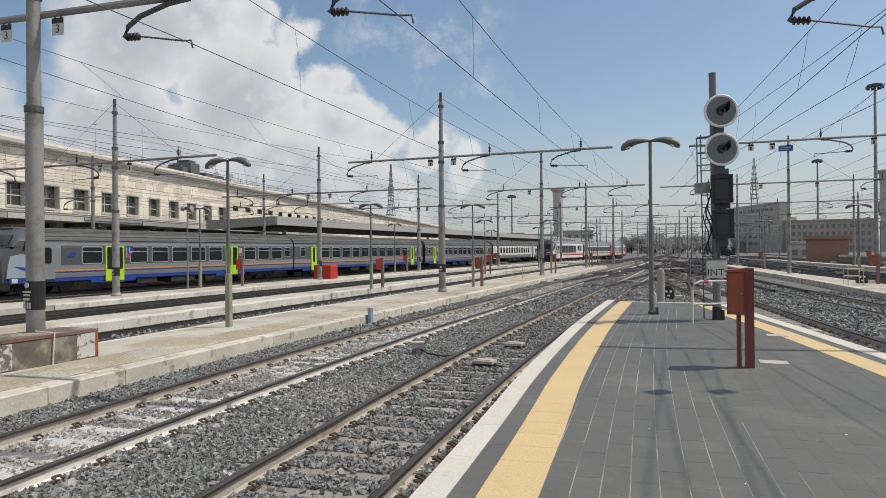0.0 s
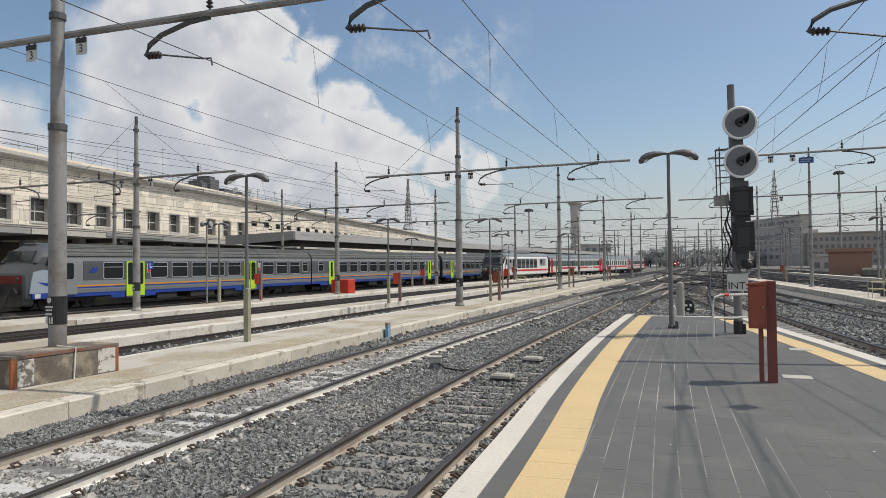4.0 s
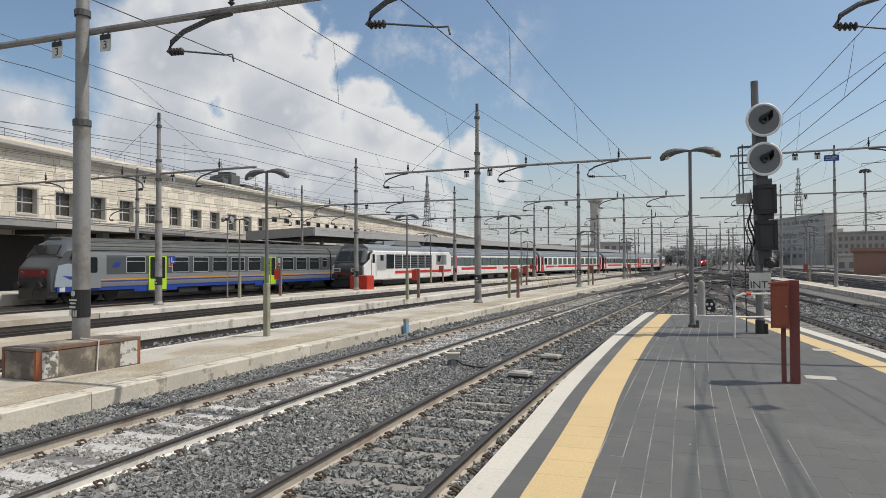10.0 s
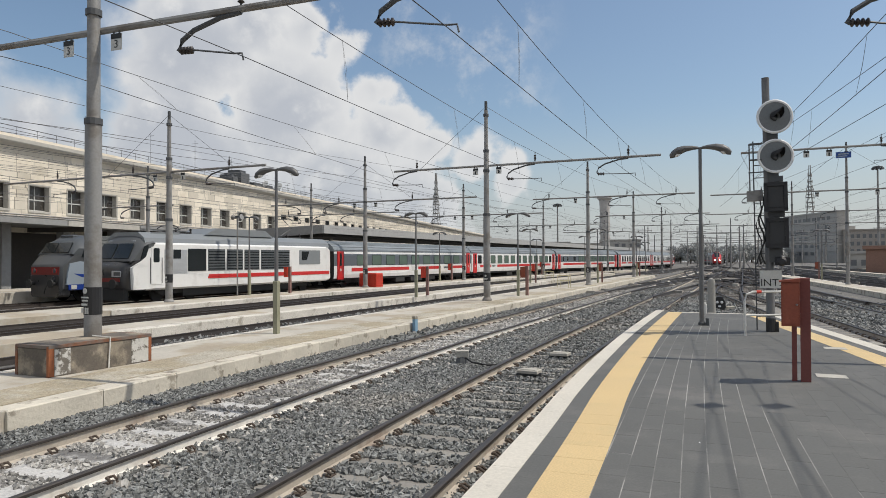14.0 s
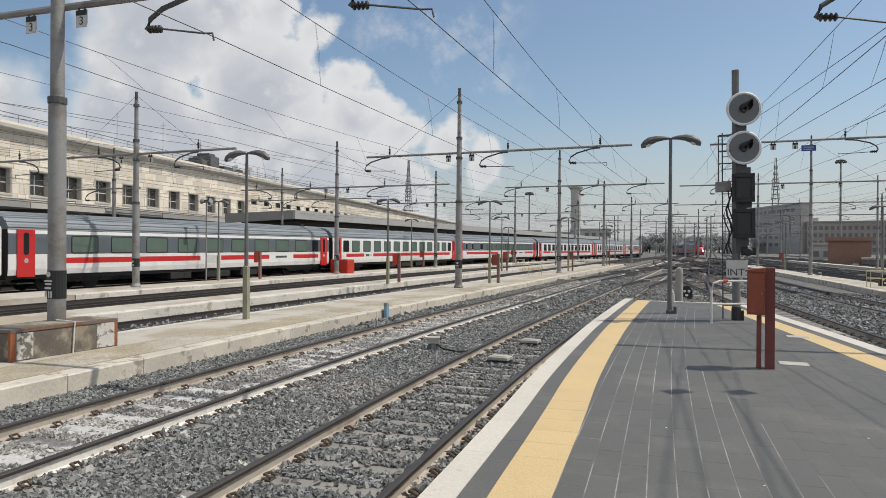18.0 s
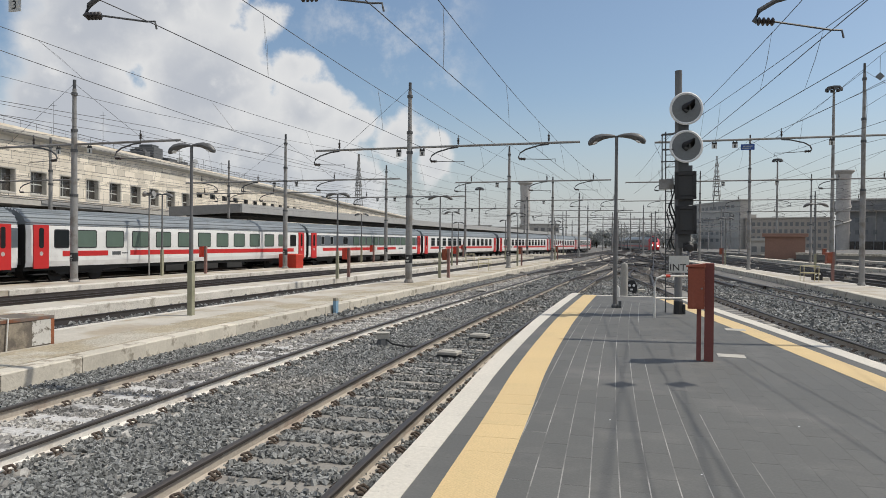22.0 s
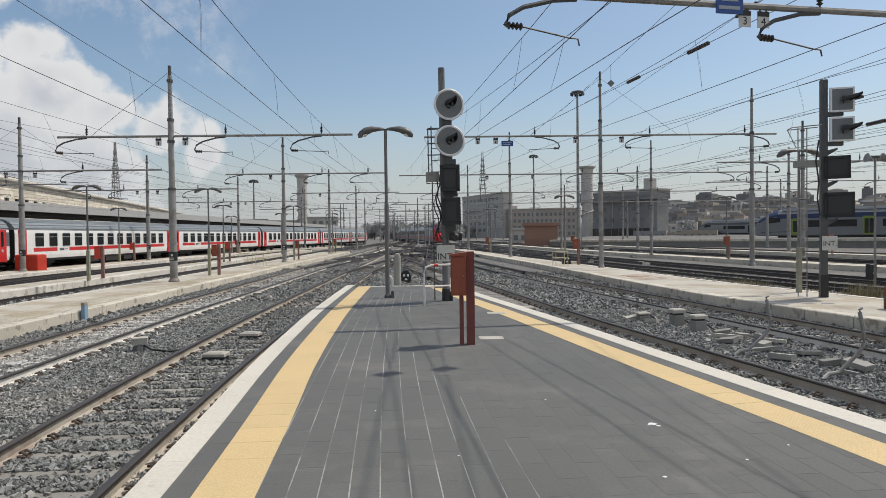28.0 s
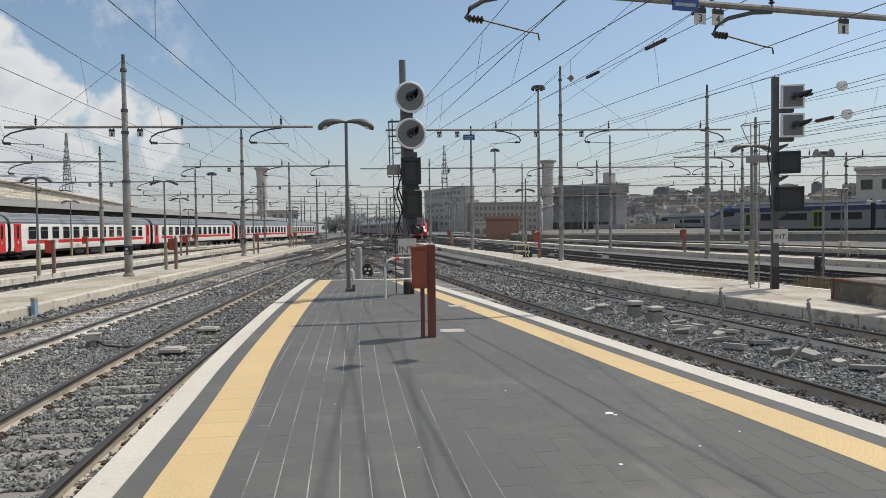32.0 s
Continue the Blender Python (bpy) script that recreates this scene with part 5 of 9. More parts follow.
def dwarf_signal(x, y, z, k=1.0, slim=False):
    d = thing("dwarf_signal", "low black shunting signal with white lenses", "signal", pose(x, y, z, 0, 0, 5), "dwarf signals")
    body = [(-0.26 * k, 0), (0.26 * k, 0), (0.26 * k, 0.35 * k), (0.12 * k, 0.62 * k), (-0.10 * k, 0.62 * k), (-0.26 * k, 0.45 * k)]
    if slim:
        part("case", Geo().box(-0.15, 0.15, -0.12, 0.15, 0, 0.80, bev=0.03), M_BLACK, d)
        part("lens", Geo().lathe([(0.08, 0), (0.07, 0.03), (0, 0.04)], 10, Matrix.Translation((0.05, -0.12, 0.42)) @ Matrix.Rotation(radians(90), 4, "X")), M_SIGWHITE, d)
        d["label"] = "slim black shunting signal with one white lens"
        return
    part("case", Geo().prism(body, -0.12, 0.15, "y"), M_BLACK, d)
    for a, b in ((-0.1, 0.36), (0.1, 0.36)):
        part("lens", Geo().lathe([(0.065 * k, 0), (0.05 * k, 0.03), (0, 0.035)], 10, Matrix.Translation((a * k, -0.12, b * k)) @ Matrix.Rotation(radians(90), 4, "X")), M_SIGWHITE, d)
    part("mark", Geo().box(-0.06, 0.06, -0.125, -0.12, 0.12, 0.20), M_SIGWHITE, d)
    part("base_slab", Geo().box(0.28, 0.62, -0.15, 0.2, 0, 0.16), M_OLD, d)


dwarf_signal(-1.04, 32.9, BED_Z + 0.0, 0.95)
dwarf_signal(8.75, 43.1, LOW_Z, 1.0)
dwarf_signal(18.9, 28.8, BED_Z, slim=True)


# ---- call boxes, posts, crates, cages ----
def call_box(x, y, z, rz=0.0):
    c = thing("call_box", "brick-red metal cabinet on a dark maroon post", "cabinet", pose(x, y, z, 0, 0, rz), "red cabinets")
    part("post", Geo().box(-0.005, 0.115, -0.05, 0.09, 0, 1.34, bev=0.008), M_MAROON, c, "dark maroon post")
    part("leg", Geo().box(-0.105, -0.045, -0.03, 0.03, 0, 0.72), M_MAROON, c)
    b = part("case", Geo().box(-0.22, -0.006, -0.17, 0.14, 0.72, 1.29, bev=0.012), M_BROWN, c, "brick-red cabinet case")
    part("lid", Geo().prism([(-0.245, 1.285), (0.002, 1.285), (0.002, 1.335), (-0.245, 1.305)], -0.19, 0.15, "y"), M_BROWN, b)
    part("door", Geo().box(-0.205, -0.02, -0.182, -0.171, 0.75, 1.26), M_BROWN, b)
    part("lock", Geo().lathe([(0.014, 0), (0.012, 0.02)], 8, Matrix.Translation((-0.04, -0.182, 1.0)) @ Matrix.Rotation(radians(90), 4, "X")), M_STEEL, b)
    return c


def lineside_post(x, y, z, rz, bright):
    """A slim post with a small telephone case on one side."""
    c = thing("lineside_telephone", "small red telephone case on a slim faded red post", "cabinet", pose(x, y, z, 0, 0, rz), "lineside telephones")
    part("post", Geo().box(-0.01, 0.13, -0.06, 0.08, 0, 1.62, bev=0.01), M_FADED, c, "faded reddish-grey post")
    b = part("case", Geo().box(-0.27, -0.012, -0.15, 0.13, 0.98, 1.56, bev=0.015), M_REDP if bright else M_BROWN, c, "small red case")
    part("lid", Geo().prism([(-0.29, 1.555), (0.0, 1.555), (0.0, 1.60), (-0.29, 1.575)], -0.17, 0.14, "y"), M_REDP if bright else M_BROWN, b)
    part("door", Geo().box(-0.25, -0.03, -0.162, -0.151, 1.01, 1.53), M_REDP if bright else M_BROWN, b)
    return c


call_box(0.637, 9.95, 0.0, -4)
for x, y, z in ((-11.0, 36.2, LOW_Z), (-16.3, 34.6, LOW_Z), (-25.4, 34.3, LOW_Z), (-25.6, 60.0, LOW_Z), (-11.0, 58.0, LOW_Z), (-16.2, 56.0, LOW_Z), (-10.9, 80.0, LOW_Z), (9.28, 42.2, LOW_Z), (6.3, 72.0, LOW_Z), (21.0, 47.5, LOW_Z), (17.0, 80.0, LOW_Z), (27.9, 35.0, LOW_Z), (32.8, 55.0, LOW_Z), (-24.0, 86.0, LOW_Z)):
    lineside_post(x, y, z, random.uniform(-10, 10), x < -15)


def crate(x, y):
    c = thing("barrier_crate", "bright red plastic barrier block on the platform", "barrier", pose(x, y, LOW_Z, 0, 0, -8))
    part("body", Geo().box(-0.78, 0.78, -0.42, 0.42, 0, 1.02, bev=0.05), M_REDP, c)
    for k in range(5):
        part("rib", Geo().box(-0.74, 0.74, -0.445, -0.41, 0.10 + 0.17 * k, 0.18 + 0.17 * k).box(0.77, 0.80, -0.38, 0.38, 0.10 + 0.17 * k, 0.18 + 0.17 * k), M_REDP, c)
    part("top_slot", Geo().box(-0.5, 0.5, -0.2, 0.2, 0.95, 1.0, bev=0.02), M_REDP, c)


crate(-25.55, 44.6)


def pipe_cage(x, y, rz=0.0):
    c = thing("pipe_cage", "faded yellow pipe guard round a shaft", "guard rail", pose(x, y, LOW_Z, 0, 0, rz), "yellow pipe guards")
    for sx in (-0.5, 0.5):
        part("frame", Geo().tube([(sx, -0.4, 0), (sx, -0.4, 0.9), (sx, 0.4, 0.9), (sx, 0.4, 0)], 0.03, 6), M_YPIPE, c)
    for z in (0.5, 0.9):
        for y0 in (-0.4, 0.4):
            part("rail", Geo().tube([(-0.5, y0, z), (0.5, y0, z)], 0.028, 6), M_YPIPE, c)
    c.scale = (0.74, 0.8, 0.95)


for x, y in ((-11.5, 47.0), (-16.6, 62.0), (8.0, 41.2), (26.3, 37.5)):
    pipe_cage(x, y, random.uniform(-8, 8))


def mast_block(x0, x1, y0, y1, z0, z1, turn=0.0):
    b = thing("mast_block", "rust-stained grey concrete block at a mast foot", "concrete block", pose((x0 + x1) / 2, (y0 + y1) / 2, z0, 0, 0, turn), "mast blocks")
    w, l, h = (x1 - x0) / 2, (y1 - y0) / 2, z1 - z0
    part("core", Geo().box(-w, w, -l, l, 0, h - 0.06, bev=0.02), M_RUST, b)
    part("cap", Geo().box(-w - 0.012, w + 0.012, -l - 0.012, l + 0.012, h - 0.06, h - 0.006, bev=0.0), M_RUSTCAP, b, "rusty steel edging")
    part("top_screed", Geo().box(-w + 0.05, w - 0.05, -l + 0.05, l - 0.05, h - 0.05, h, bev=0.012), M_RUST, b, "dark weathered concrete top")
    for sx in (-w, w):
        for sy in (-l, l):
            part("corner_iron", Geo().box(sx - (0.05 if sx > 0 else 0.03), sx + (0.008 if sx > 0 else 0.03), sy - (0.012 if sy < 0 else 0.06), sy + (0.09 if sy < 0 else 0.012), 0, h - 0.02), M_RUSTEDGE if sx > 0 else M_RUSTCAP, b)
    part("lime_patch", Geo().box(w, w + 0.006, l - 0.46, l - 0.06, 0.02, h - 0.07), M_LIMEWASH, b, "whitish lime stain")
    part("lime_patch", Geo().box(w, w + 0.006, -l + 0.10, -l + 0.40, 0.02, h - 0.08), M_LIMEWASH, b, "whitish lime stain")
    part("conduit", Geo().tube([(w - 0.5, 0.15, h + 0.03), (w + 0.03, 0.12, h + 0.02), (w + 0.035, 0.08, 0)], 0.014, 6), M_CREAM, b)
    return b


mast_block(-11.84, -10.97, 8.02, 10.17, LOW_Z, 0.15, -1.6)
mast_block(11.45, 13.3, 13.6, 16.9, LOW_Z, 0.15, 0)
bp = thing("marker_post", "short pale blue marker stake at the kerb", "marker", pose(A_FRONT(19.3) + 0.10, 19.3, BED_Z))
part("stake", Geo().box(-0.05, 0.05, -0.09, 0.09, 0, 0.52, bev=0.01), mat("faded blue paint", (0.20, 0.33, 0.45), 0.7), bp)
part("stake_cap", Geo().box(-0.055, 0.055, -0.095, 0.095, 0.44, 0.53), M_OLD, bp)

# grey post and small white standpipe at the platform end
po = thing("concrete_post", "short round-topped grey concrete post at the platform end", "post", pose(-0.95, 22.6, BED_Z))
part("shaft", Geo().lathe([(0.115, 0), (0.115, 1.55), (0.09, 1.66), (0, 1.70)], 14), M_RUBBLE, po, smooth=True)
sp = thing("standpipe", "small bent white standpipe", "pipe", pose(-1.05, 21.0, 0.0))
part("pipe", Geo().tube([(0, 0, 0), (0, 0, 0.25), (-0.03, 0, 0.31), (-0.09, 0, 0.33)], 0.04, 8), M_CREAM, sp)


# ---- lineside boxes ----
def track_box(x, y, label="pale concrete cable box on the ballast"):
    t = thing("cable_box", label, "cable box", pose(x, y, BED_Z, 0, 0, 20), "cable boxes")
    part("pedestal", Geo().lathe([(0.24, 0), (0.19, 0.12), (0.14, 0.22)], 10), M_STEEL_D, t)
    part("box", Geo().box(-0.19, 0.19, -0.13, 0.13, 0.20, 0.34, bev=0.012), M_PLINTH, t)
    part("lid", Geo().box(-0.20, 0.20, -0.14, 0.14, 0.34, 0.385, bev=0.012), M_PLINTH, t)
    part("cable", Geo().tube([(0.1, -0.1, 0.2), (0.3, -0.3, 0.10), (0.7, -0.5, 0.06), (1.3, -0.35, 0.05), (2.0, 0.1, 0.05)], 0.026, 6), M_RUBBER, t)
    t.scale = (0.72, 0.72, 0.80)


track_box(-5.72, 13.9)
track_box(-6.07, 34.0)
track_box(-5.6, 42.2)


def balise(x, y, turn):
    b = thing("balise", "flat pale beige balise box between the rails", "balise", pose(x, y, RAIL_Z - 0.05, 0, 0, turn), "balises")
    part("case", Geo().box(-0.26, 0.26, -0.19, 0.19, -0.05, 0.03, bev=0.02), M_PLINTH, b)
    part("bracket", Geo().box(-0.32, 0.32, -0.05, 0.05, -0.12, -0.04), M_STEEL_D, b)
    part("cover", Geo().box(-0.2, 0.2, -0.13, 0.13, 0.03, 0.045, bev=0.008), M_PLINTH, b)
    b.scale = (0.80, 0.80, 0.8)


balise(T1(12.9) - 0.05, 12.9, -4)
balise(T1(15.5) + 0.0, 15.5, -3)
balise(T2(30.0), 30.0, 0)
balise(T7(20.0), 20.0, 9)


def machine_group():
    """Point-machine pedestals with spare slabs lying round them."""
    for x, y, h in ((6.02, 16.35, 0.52), (6.22, 15.55, 0.46), (5.55, 17.5, 0.28)):
        t = thing("pedestal_box", "grey concrete pedestal with a capped cable box", "cable box", pose(x, y, BED_Z, 0, 0, 12), "pedestals")
        t.scale = (0.8, 0.8, 0.85)
        part("shaft", Geo().box(-0.17, 0.17, -0.14, 0.14, 0, h * 0.66, bev=0.02), M_RUBBLE, t)
        part("neck", Geo().box(-0.15, 0.15, -0.12, 0.12, h * 0.66, h * 0.78), M_BLACK, t)
        part("cap", Geo().box(-0.21, 0.21, -0.16, 0.16, h * 0.78, h, bev=0.03), M_PLINTH, t)
        part("cable", Geo().tube([(0.2, -0.1, 0.2), (0.35, -0.3, 0.05), (0.2, -0.7, 0.02), (-0.1, -0.9, 0.02)], 0.018, 5), M_RUBBER, t)
    rnd = random.Random(4)
    for i, (x, y) in enumerate(((5.6, 16.9), (6.5, 14.9), (6.75, 14.5), (6.9, 14.0), (6.3, 14.2), (6.6, 13.3), (6.4, 12.7), (6.9, 12.2), (7.0, 13.6), (6.1, 13.7), (6.75, 11.3), (6.95, 10.9), (7.1, 10.3), (6.6, 10.6), (7.3, 9.8), (7.15, 9.3), (5.4, 17.6), (6.2, 11.8), (5.9, 18.4), (7.6, 8.8))):
        s = thing("spare_slab", "loose broken concrete slab on the ballast", "concrete slab", pose(x, y, BED_Z + rnd.uniform(0.03, 0.09), rnd.uniform(-9, 9), rnd.uniform(-12, 12), rnd.uniform(-60, 60)), "loose slabs")
        l, w = rnd.uniform(0.15, 0.30), rnd.uniform(0.06, 0.13)
        part("slab", Geo().prism([(-l, -w), (l * 0.9, -w * 0.95), (l, w * 0.7), (l * 0.6, w), (-l * 0.95, w * 0.9)], 0, rnd.uniform(0.05, 0.10), "z"), M_RUBBLE if i % 4 else M_PLINTH, s)
    for x, y in ((6.35, 12.55), (6.75, 10.45)):
        t = thing("bent_post", "bent grey steel post leaning by the track", "post", pose(x, y, BED_Z), "bent posts")
        part("post", Geo().tube([(-0.75, -0.20, 0.03), (-0.62, -0.12, 0.10), (-0.42, -0.07, 0.12), (-0.10, -0.02, 0.38), (0.0, 0, 0.50), (0.02, 0, 0.64), (-0.04, 0.02, 1.02)], 0.03, 7), M_STEEL, t)
        part("hook", Geo().tube([(-0.03, 0.02, 1.0), (-0.05, 0.02, 1.06), (0.0, 0.02, 1.08)], 0.02, 6), M_STEEL, t)


machine_group()

# ---- trains: y along the vehicle (front towards -y), z from the rail ----
SIDE = [(1.36, 0.80), (1.41, 1.05), (1.415, 2.45), (1.38, 2.76)]
ROOF = [(1.38, 2.76), (1.31, 2.98), (1.10, 3.22), (0.74, 3.40), (0.36, 3.49), (0.0, 3.52)]


def side_x(z):
    for (x0, z0), (x1, z1) in zip(SIDE, SIDE[1:]):
        if z <= z1:
            return x0 + (x1 - x0) * max(0.0, (z - z0) / (z1 - z0))
    return SIDE[-1][0]


def band(y0, y1, z0, z1, proud=0.0, sides=(-1, 1), thick=0.03):
    """Panels on the flanks between two heights."""
    g = Geo()
    zs = [z0] + [z for _, z in SIDE if z0 < z < z1] + [z1]
    for s in sides:
        poly = [(s * (side_x(z) + proud), z) for z in zs] + [(s * (side_x(z) + proud - thick), z) for z in reversed(zs)]
        g.prism(poly, y0, y1, "y")
    return g


def roof_shell(y0, y1, ribs=True):
    """The rounded roof with running ribs."""
    prof = [(x, z) for x, z in ROOF] + [(-x, z) for x, z in reversed(ROOF[:-1])]
    if ribs:
        fine = []
        for (x0, z0), (x1, z1) in zip(prof, prof[1:]):
            k = max(1, int(math.hypot(x1 - x0, z1 - z0) / 0.16))
            nx, nz = (z0 - z1), (x1 - x0)
            ln = math.hypot(nx, nz)
            for i in range(k):
                for a, o in ((0.0, 0.0), (0.30, 0.0), (0.40, -0.045), (0.60, -0.045), (0.70, 0.0)):
                    s = (i + a) / k
                    fine.append((x0 + (x1 - x0) * s + nx / ln * o, z0 + (z1 - z0) * s + nz / ln * o))
        prof = fine + [prof[-1]]
    return Geo().prism(prof, y0, y1, "y")


def window_mesh(w, h, r=0.07):
    """A pane with rounded corners, in the (y, z) plane, facing +x."""
    poly = []
    for cx, cz, a0 in ((w / 2 - r, h / 2 - r, 0), (-w / 2 + r, h / 2 - r, 90), (-w / 2 + r, -h / 2 + r, 180), (w / 2 - r, -h / 2 + r, 270)):
        for k in range(4):
            t = radians(a0 + 30 * k)
            poly.append((cx + r * math.cos(t), cz + r * math.sin(t)))
    return poly


def put_windows(parent, ys, zc, w, h, glass, frame_mat, frame=0.045, bar=False, x=None):
    poly, big = window_mesh(w, h), window_mesh(w + 2 * frame, h + 2 * frame, 0.1)
    xs = x or side_x(zc)
    me_f = Geo().prism(big, xs - 0.02, xs + 0.012, "x").mesh("window_frame", frame_mat)
    me_g = Geo().prism(poly, xs - 0.02, xs + 0.018, "x").mesh("window", glass)
    me_b = Geo().box(xs, xs + 0.03, -w / 2, w / 2, zc * 0 + h * 0.22 - 0.018, h * 0.22 + 0.018).mesh("window_bar", frame_mat)
    for s in (1, -1):
        for y in ys:
            wn = part("window", me_g, None, parent)
            wn.matrix_basis = Matrix.Translation((0, y, zc)) @ Matrix.Rotation(0 if s > 0 else math.pi, 4, "Z")
            part("window_frame", me_f, None, wn)
            if bar:
                part("window_bar", me_b, None, wn)


def bogie(parent, y):
    b = part("bogie", Geo().box(-1.1, 1.1, y - 1.5, y + 1.5, 0.45, 0.62), M_TDARK, parent)
    for dy in (-1.25, 1.25):
        part("wheelset", Geo().lathe([(0.46, -0.80), (0.46, -0.68), (0.10, -0.66), (0.10, 0.66), (0.46, 0.68), (0.46, 0.80)], 18, Matrix.Translation((0, y + dy, 0.46)) @ Matrix.Rotation(radians(90), 4, "Y")), M_TDARK, b)
    for s in (-1, 1):
        part("bogie_frame", Geo().prism([(y - 1.7, 0.62), (y - 1.2, 0.36), (y - 0.5, 0.42), (y + 0.5, 0.42), (y + 1.2, 0.36), (y + 1.7, 0.62), (y + 1.2, 0.78), (y - 1.2, 0.78)], s * 1.02 - 0.06, s * 1.02 + 0.06, "x"), M_TDARK, b)


def underframe(parent, y0, y1):
    part("underframe", Geo().box(-1.25, 1.25, y0, y1, 0.62, 0.84), M_TDARK, parent)
    for a, w in ((-3.4, 1.6), (-0.6, 2.2), (2.6, 1.7)):
        part("equipment_box", Geo().box(-1.28, 1.28, a, a + w, 0.30, 0.66, bev=0.03), M_TDARK, parent)


def coach(kind):
    grey = kind in ("grey", "sleeper")
    lab = {"sleeper": "slate grey sleeping coach with small end windows and red stripe", "grey": "slate grey and white express coach with red stripe and doors", "white": "white express coach with a red stripe and red end doors", "old": "white express coach with many small windows, red stripe and red doors", "plain": "white and grey regional coach with small dark windows"}[kind]
    plain = kind == "plain"
    c = thing("regional_coach" if plain else "express_coach", lab, "railway coach", None, "regional train" if plain else "express train")
    L = 12.95
    part("body", Geo().prism([(x - 0.035, z) for x, z in SIDE] + [(-x + 0.035, z) for x, z in reversed(SIDE)], -L, L, "y"), M_TDARK, c)
    part("lower_panel", band(-L, L, 0.80, 1.27), M_RGREY if plain else M_TWHITE, c)
    part("roof", roof_shell(-L, L), M_RROOF if plain else M_TROOF, c)
    if grey:
        part("middle_panel", band(-L, L, 1.272, 1.70), M_TWHITE, c)
        part("window_band", band(-L, L, 1.702, 2.58), M_TGREY, c, "slate grey window band")
        part("white_line", band(-L, L, 2.582, 2.74), M_TWHITE, c)
        for a, b in ((-10.6, -1.2), (0.6, 5.4), (8.2, 11.4)):
            part("red_stripe", band(a, b, 1.27, 1.53, 0.006), M_TRED, c, "red stripe")
        part("name_bar", band(6.1, 7.4, 1.32, 1.46, 0.006, sides=(1,)), M_DGREY, c, "dark lettering bar")
        part("side_hatch", band(-0.7, 0.2, 1.12, 1.56, 0.008, sides=(1,)), M_PLATE, c, "pale square hatch")
        part("class_mark", band(9.35, 9.55, 2.05, 2.35, 0.008, sides=(1,)), M_TRED, c, "small red class mark")
    else:
        part("middle_panel", band(-L, L, 1.272, 1.70), M_TWHITE, c)
        part("window_band", band(-L, L, 1.702, 2.74), M_TWHITE, c)
        for a, b in () if plain else ((-10.9, -8.0), (-6.4, 11.0)):
            part("red_stripe", band(a, b, 1.27, 1.53, 0.006), M_TRED, c, "red stripe")
        part("writing_bars", band(-7.7, -7.1, 1.30, 1.48, 0.006).add(*(lambda q: (q.v, q.f))(band(-7.0, -6.6, 1.36, 1.42, 0.006))), M_DGREY, c)
    if kind == "sleeper":
        put_windows(c, [-10.6, -9.0], 2.16, 0.52, 0.62, M_GLASS, M_TSILVER, 0.05)
        put_windows(c, [-6.4], 2.16, 0.85, 0.62, M_GLASS, M_TSILVER, 0.04)
        put_windows(c, [-4.2 + 1.45 * i for i in range(11)], 2.12, 1.12, 0.72, M_GLASS_G, M_BLACK, 0.05)
    elif grey:
        put_windows(c, [-9.1 + 2.28 * i for i in range(9)], 2.12, 1.42, 0.72, M_GLASS_G, M_BLACK, 0.05)
        put_windows(c, [11.0], 2.12, 0.75, 0.75, M_GLASS, M_BLACK, 0.04)
    elif kind == "white":
        put_windows(c, [-9.4 + 1.88 * i for i in range(11)], 2.12, 1.18, 0.80, M_GLASS_G, M_BLACK, 0.05)
        put_windows(c, [-10.95, 10.9], 2.12, 0.8, 0.80, M_GLASS, M_BLACK, 0.05)
    else:
        put_windows(c, [-10.2 + 1.7 * i for i in range(13)], 2.08, 1.0, 0.90, M_GLASS, M_TSILVER, 0.04, True)
    for s in (-1, 1):
        for y in (-12.15, 12.15):
            d = part("door", Geo().box(s * 1.425 - 0.03, s * 1.425 + 0.03, y - 0.42, y + 0.42, 0.72, 2.76, bev=0.0), M_TWHITE if plain else M_TRED, c, "white entrance door" if plain else "red entrance door")
            part("door_window", Geo().prism(window_mesh(0.26, 0.95, 0.1), s * 1.425 + s * 0.028, s * 1.425 + s * 0.036, "x", Matrix.Translation((0, y, 2.15))), M_GLASS, d)
            part("door_mark", Geo().lathe([(0.10, 0), (0.10, 0.004), (0.07, 0.004), (0.07, 0)], 12, Matrix.Translation((s * 1.456, y, 1.42)) @ Matrix.Rotation(s * radians(90), 4, "Y")), M_PLATE, d)
            part("step", Geo().box(s * 1.25 - 0.16, s * 1.25 + 0.16, y - 0.4, y + 0.4, 0.42, 0.47), M_TDARK, c)
    for y in (-L - 0.12, L + 0.12):
        part("gangway", Geo().box(-0.65, 0.65, y - 0.13, y + 0.13, 0.95, 3.05, bev=0.05), M_TDARK, c)
    part("buffer_beam", Geo().box(-1.1, 1.1, -L - 0.15, -L, 0.9, 1.2).box(-1.1, 1.1, L, L + 0.15, 0.9, 1.2), M_TDARK, c)
    underframe(c, -L, L)
    bogie(c, -9.5)
    bogie(c, 9.5)
    return c


def ring(y, w, z0, z1, cut):
    """One cross-section of a nose: half width, bottom, top and corner cut."""
    return [(-w, y, z0 + 0.1), (-w + 0.12, y, z0), (w - 0.12, y, z0), (w, y, z0 + 0.1), (w, y, z1 - cut), (w - cut * 0.75, y, z1 - cut * 0.25), (w * 0.4, y, z1), (-w * 0.4, y, z1), (-w + cut * 0.75, y, z1 - cut * 0.25), (-w, y, z1 - cut)]


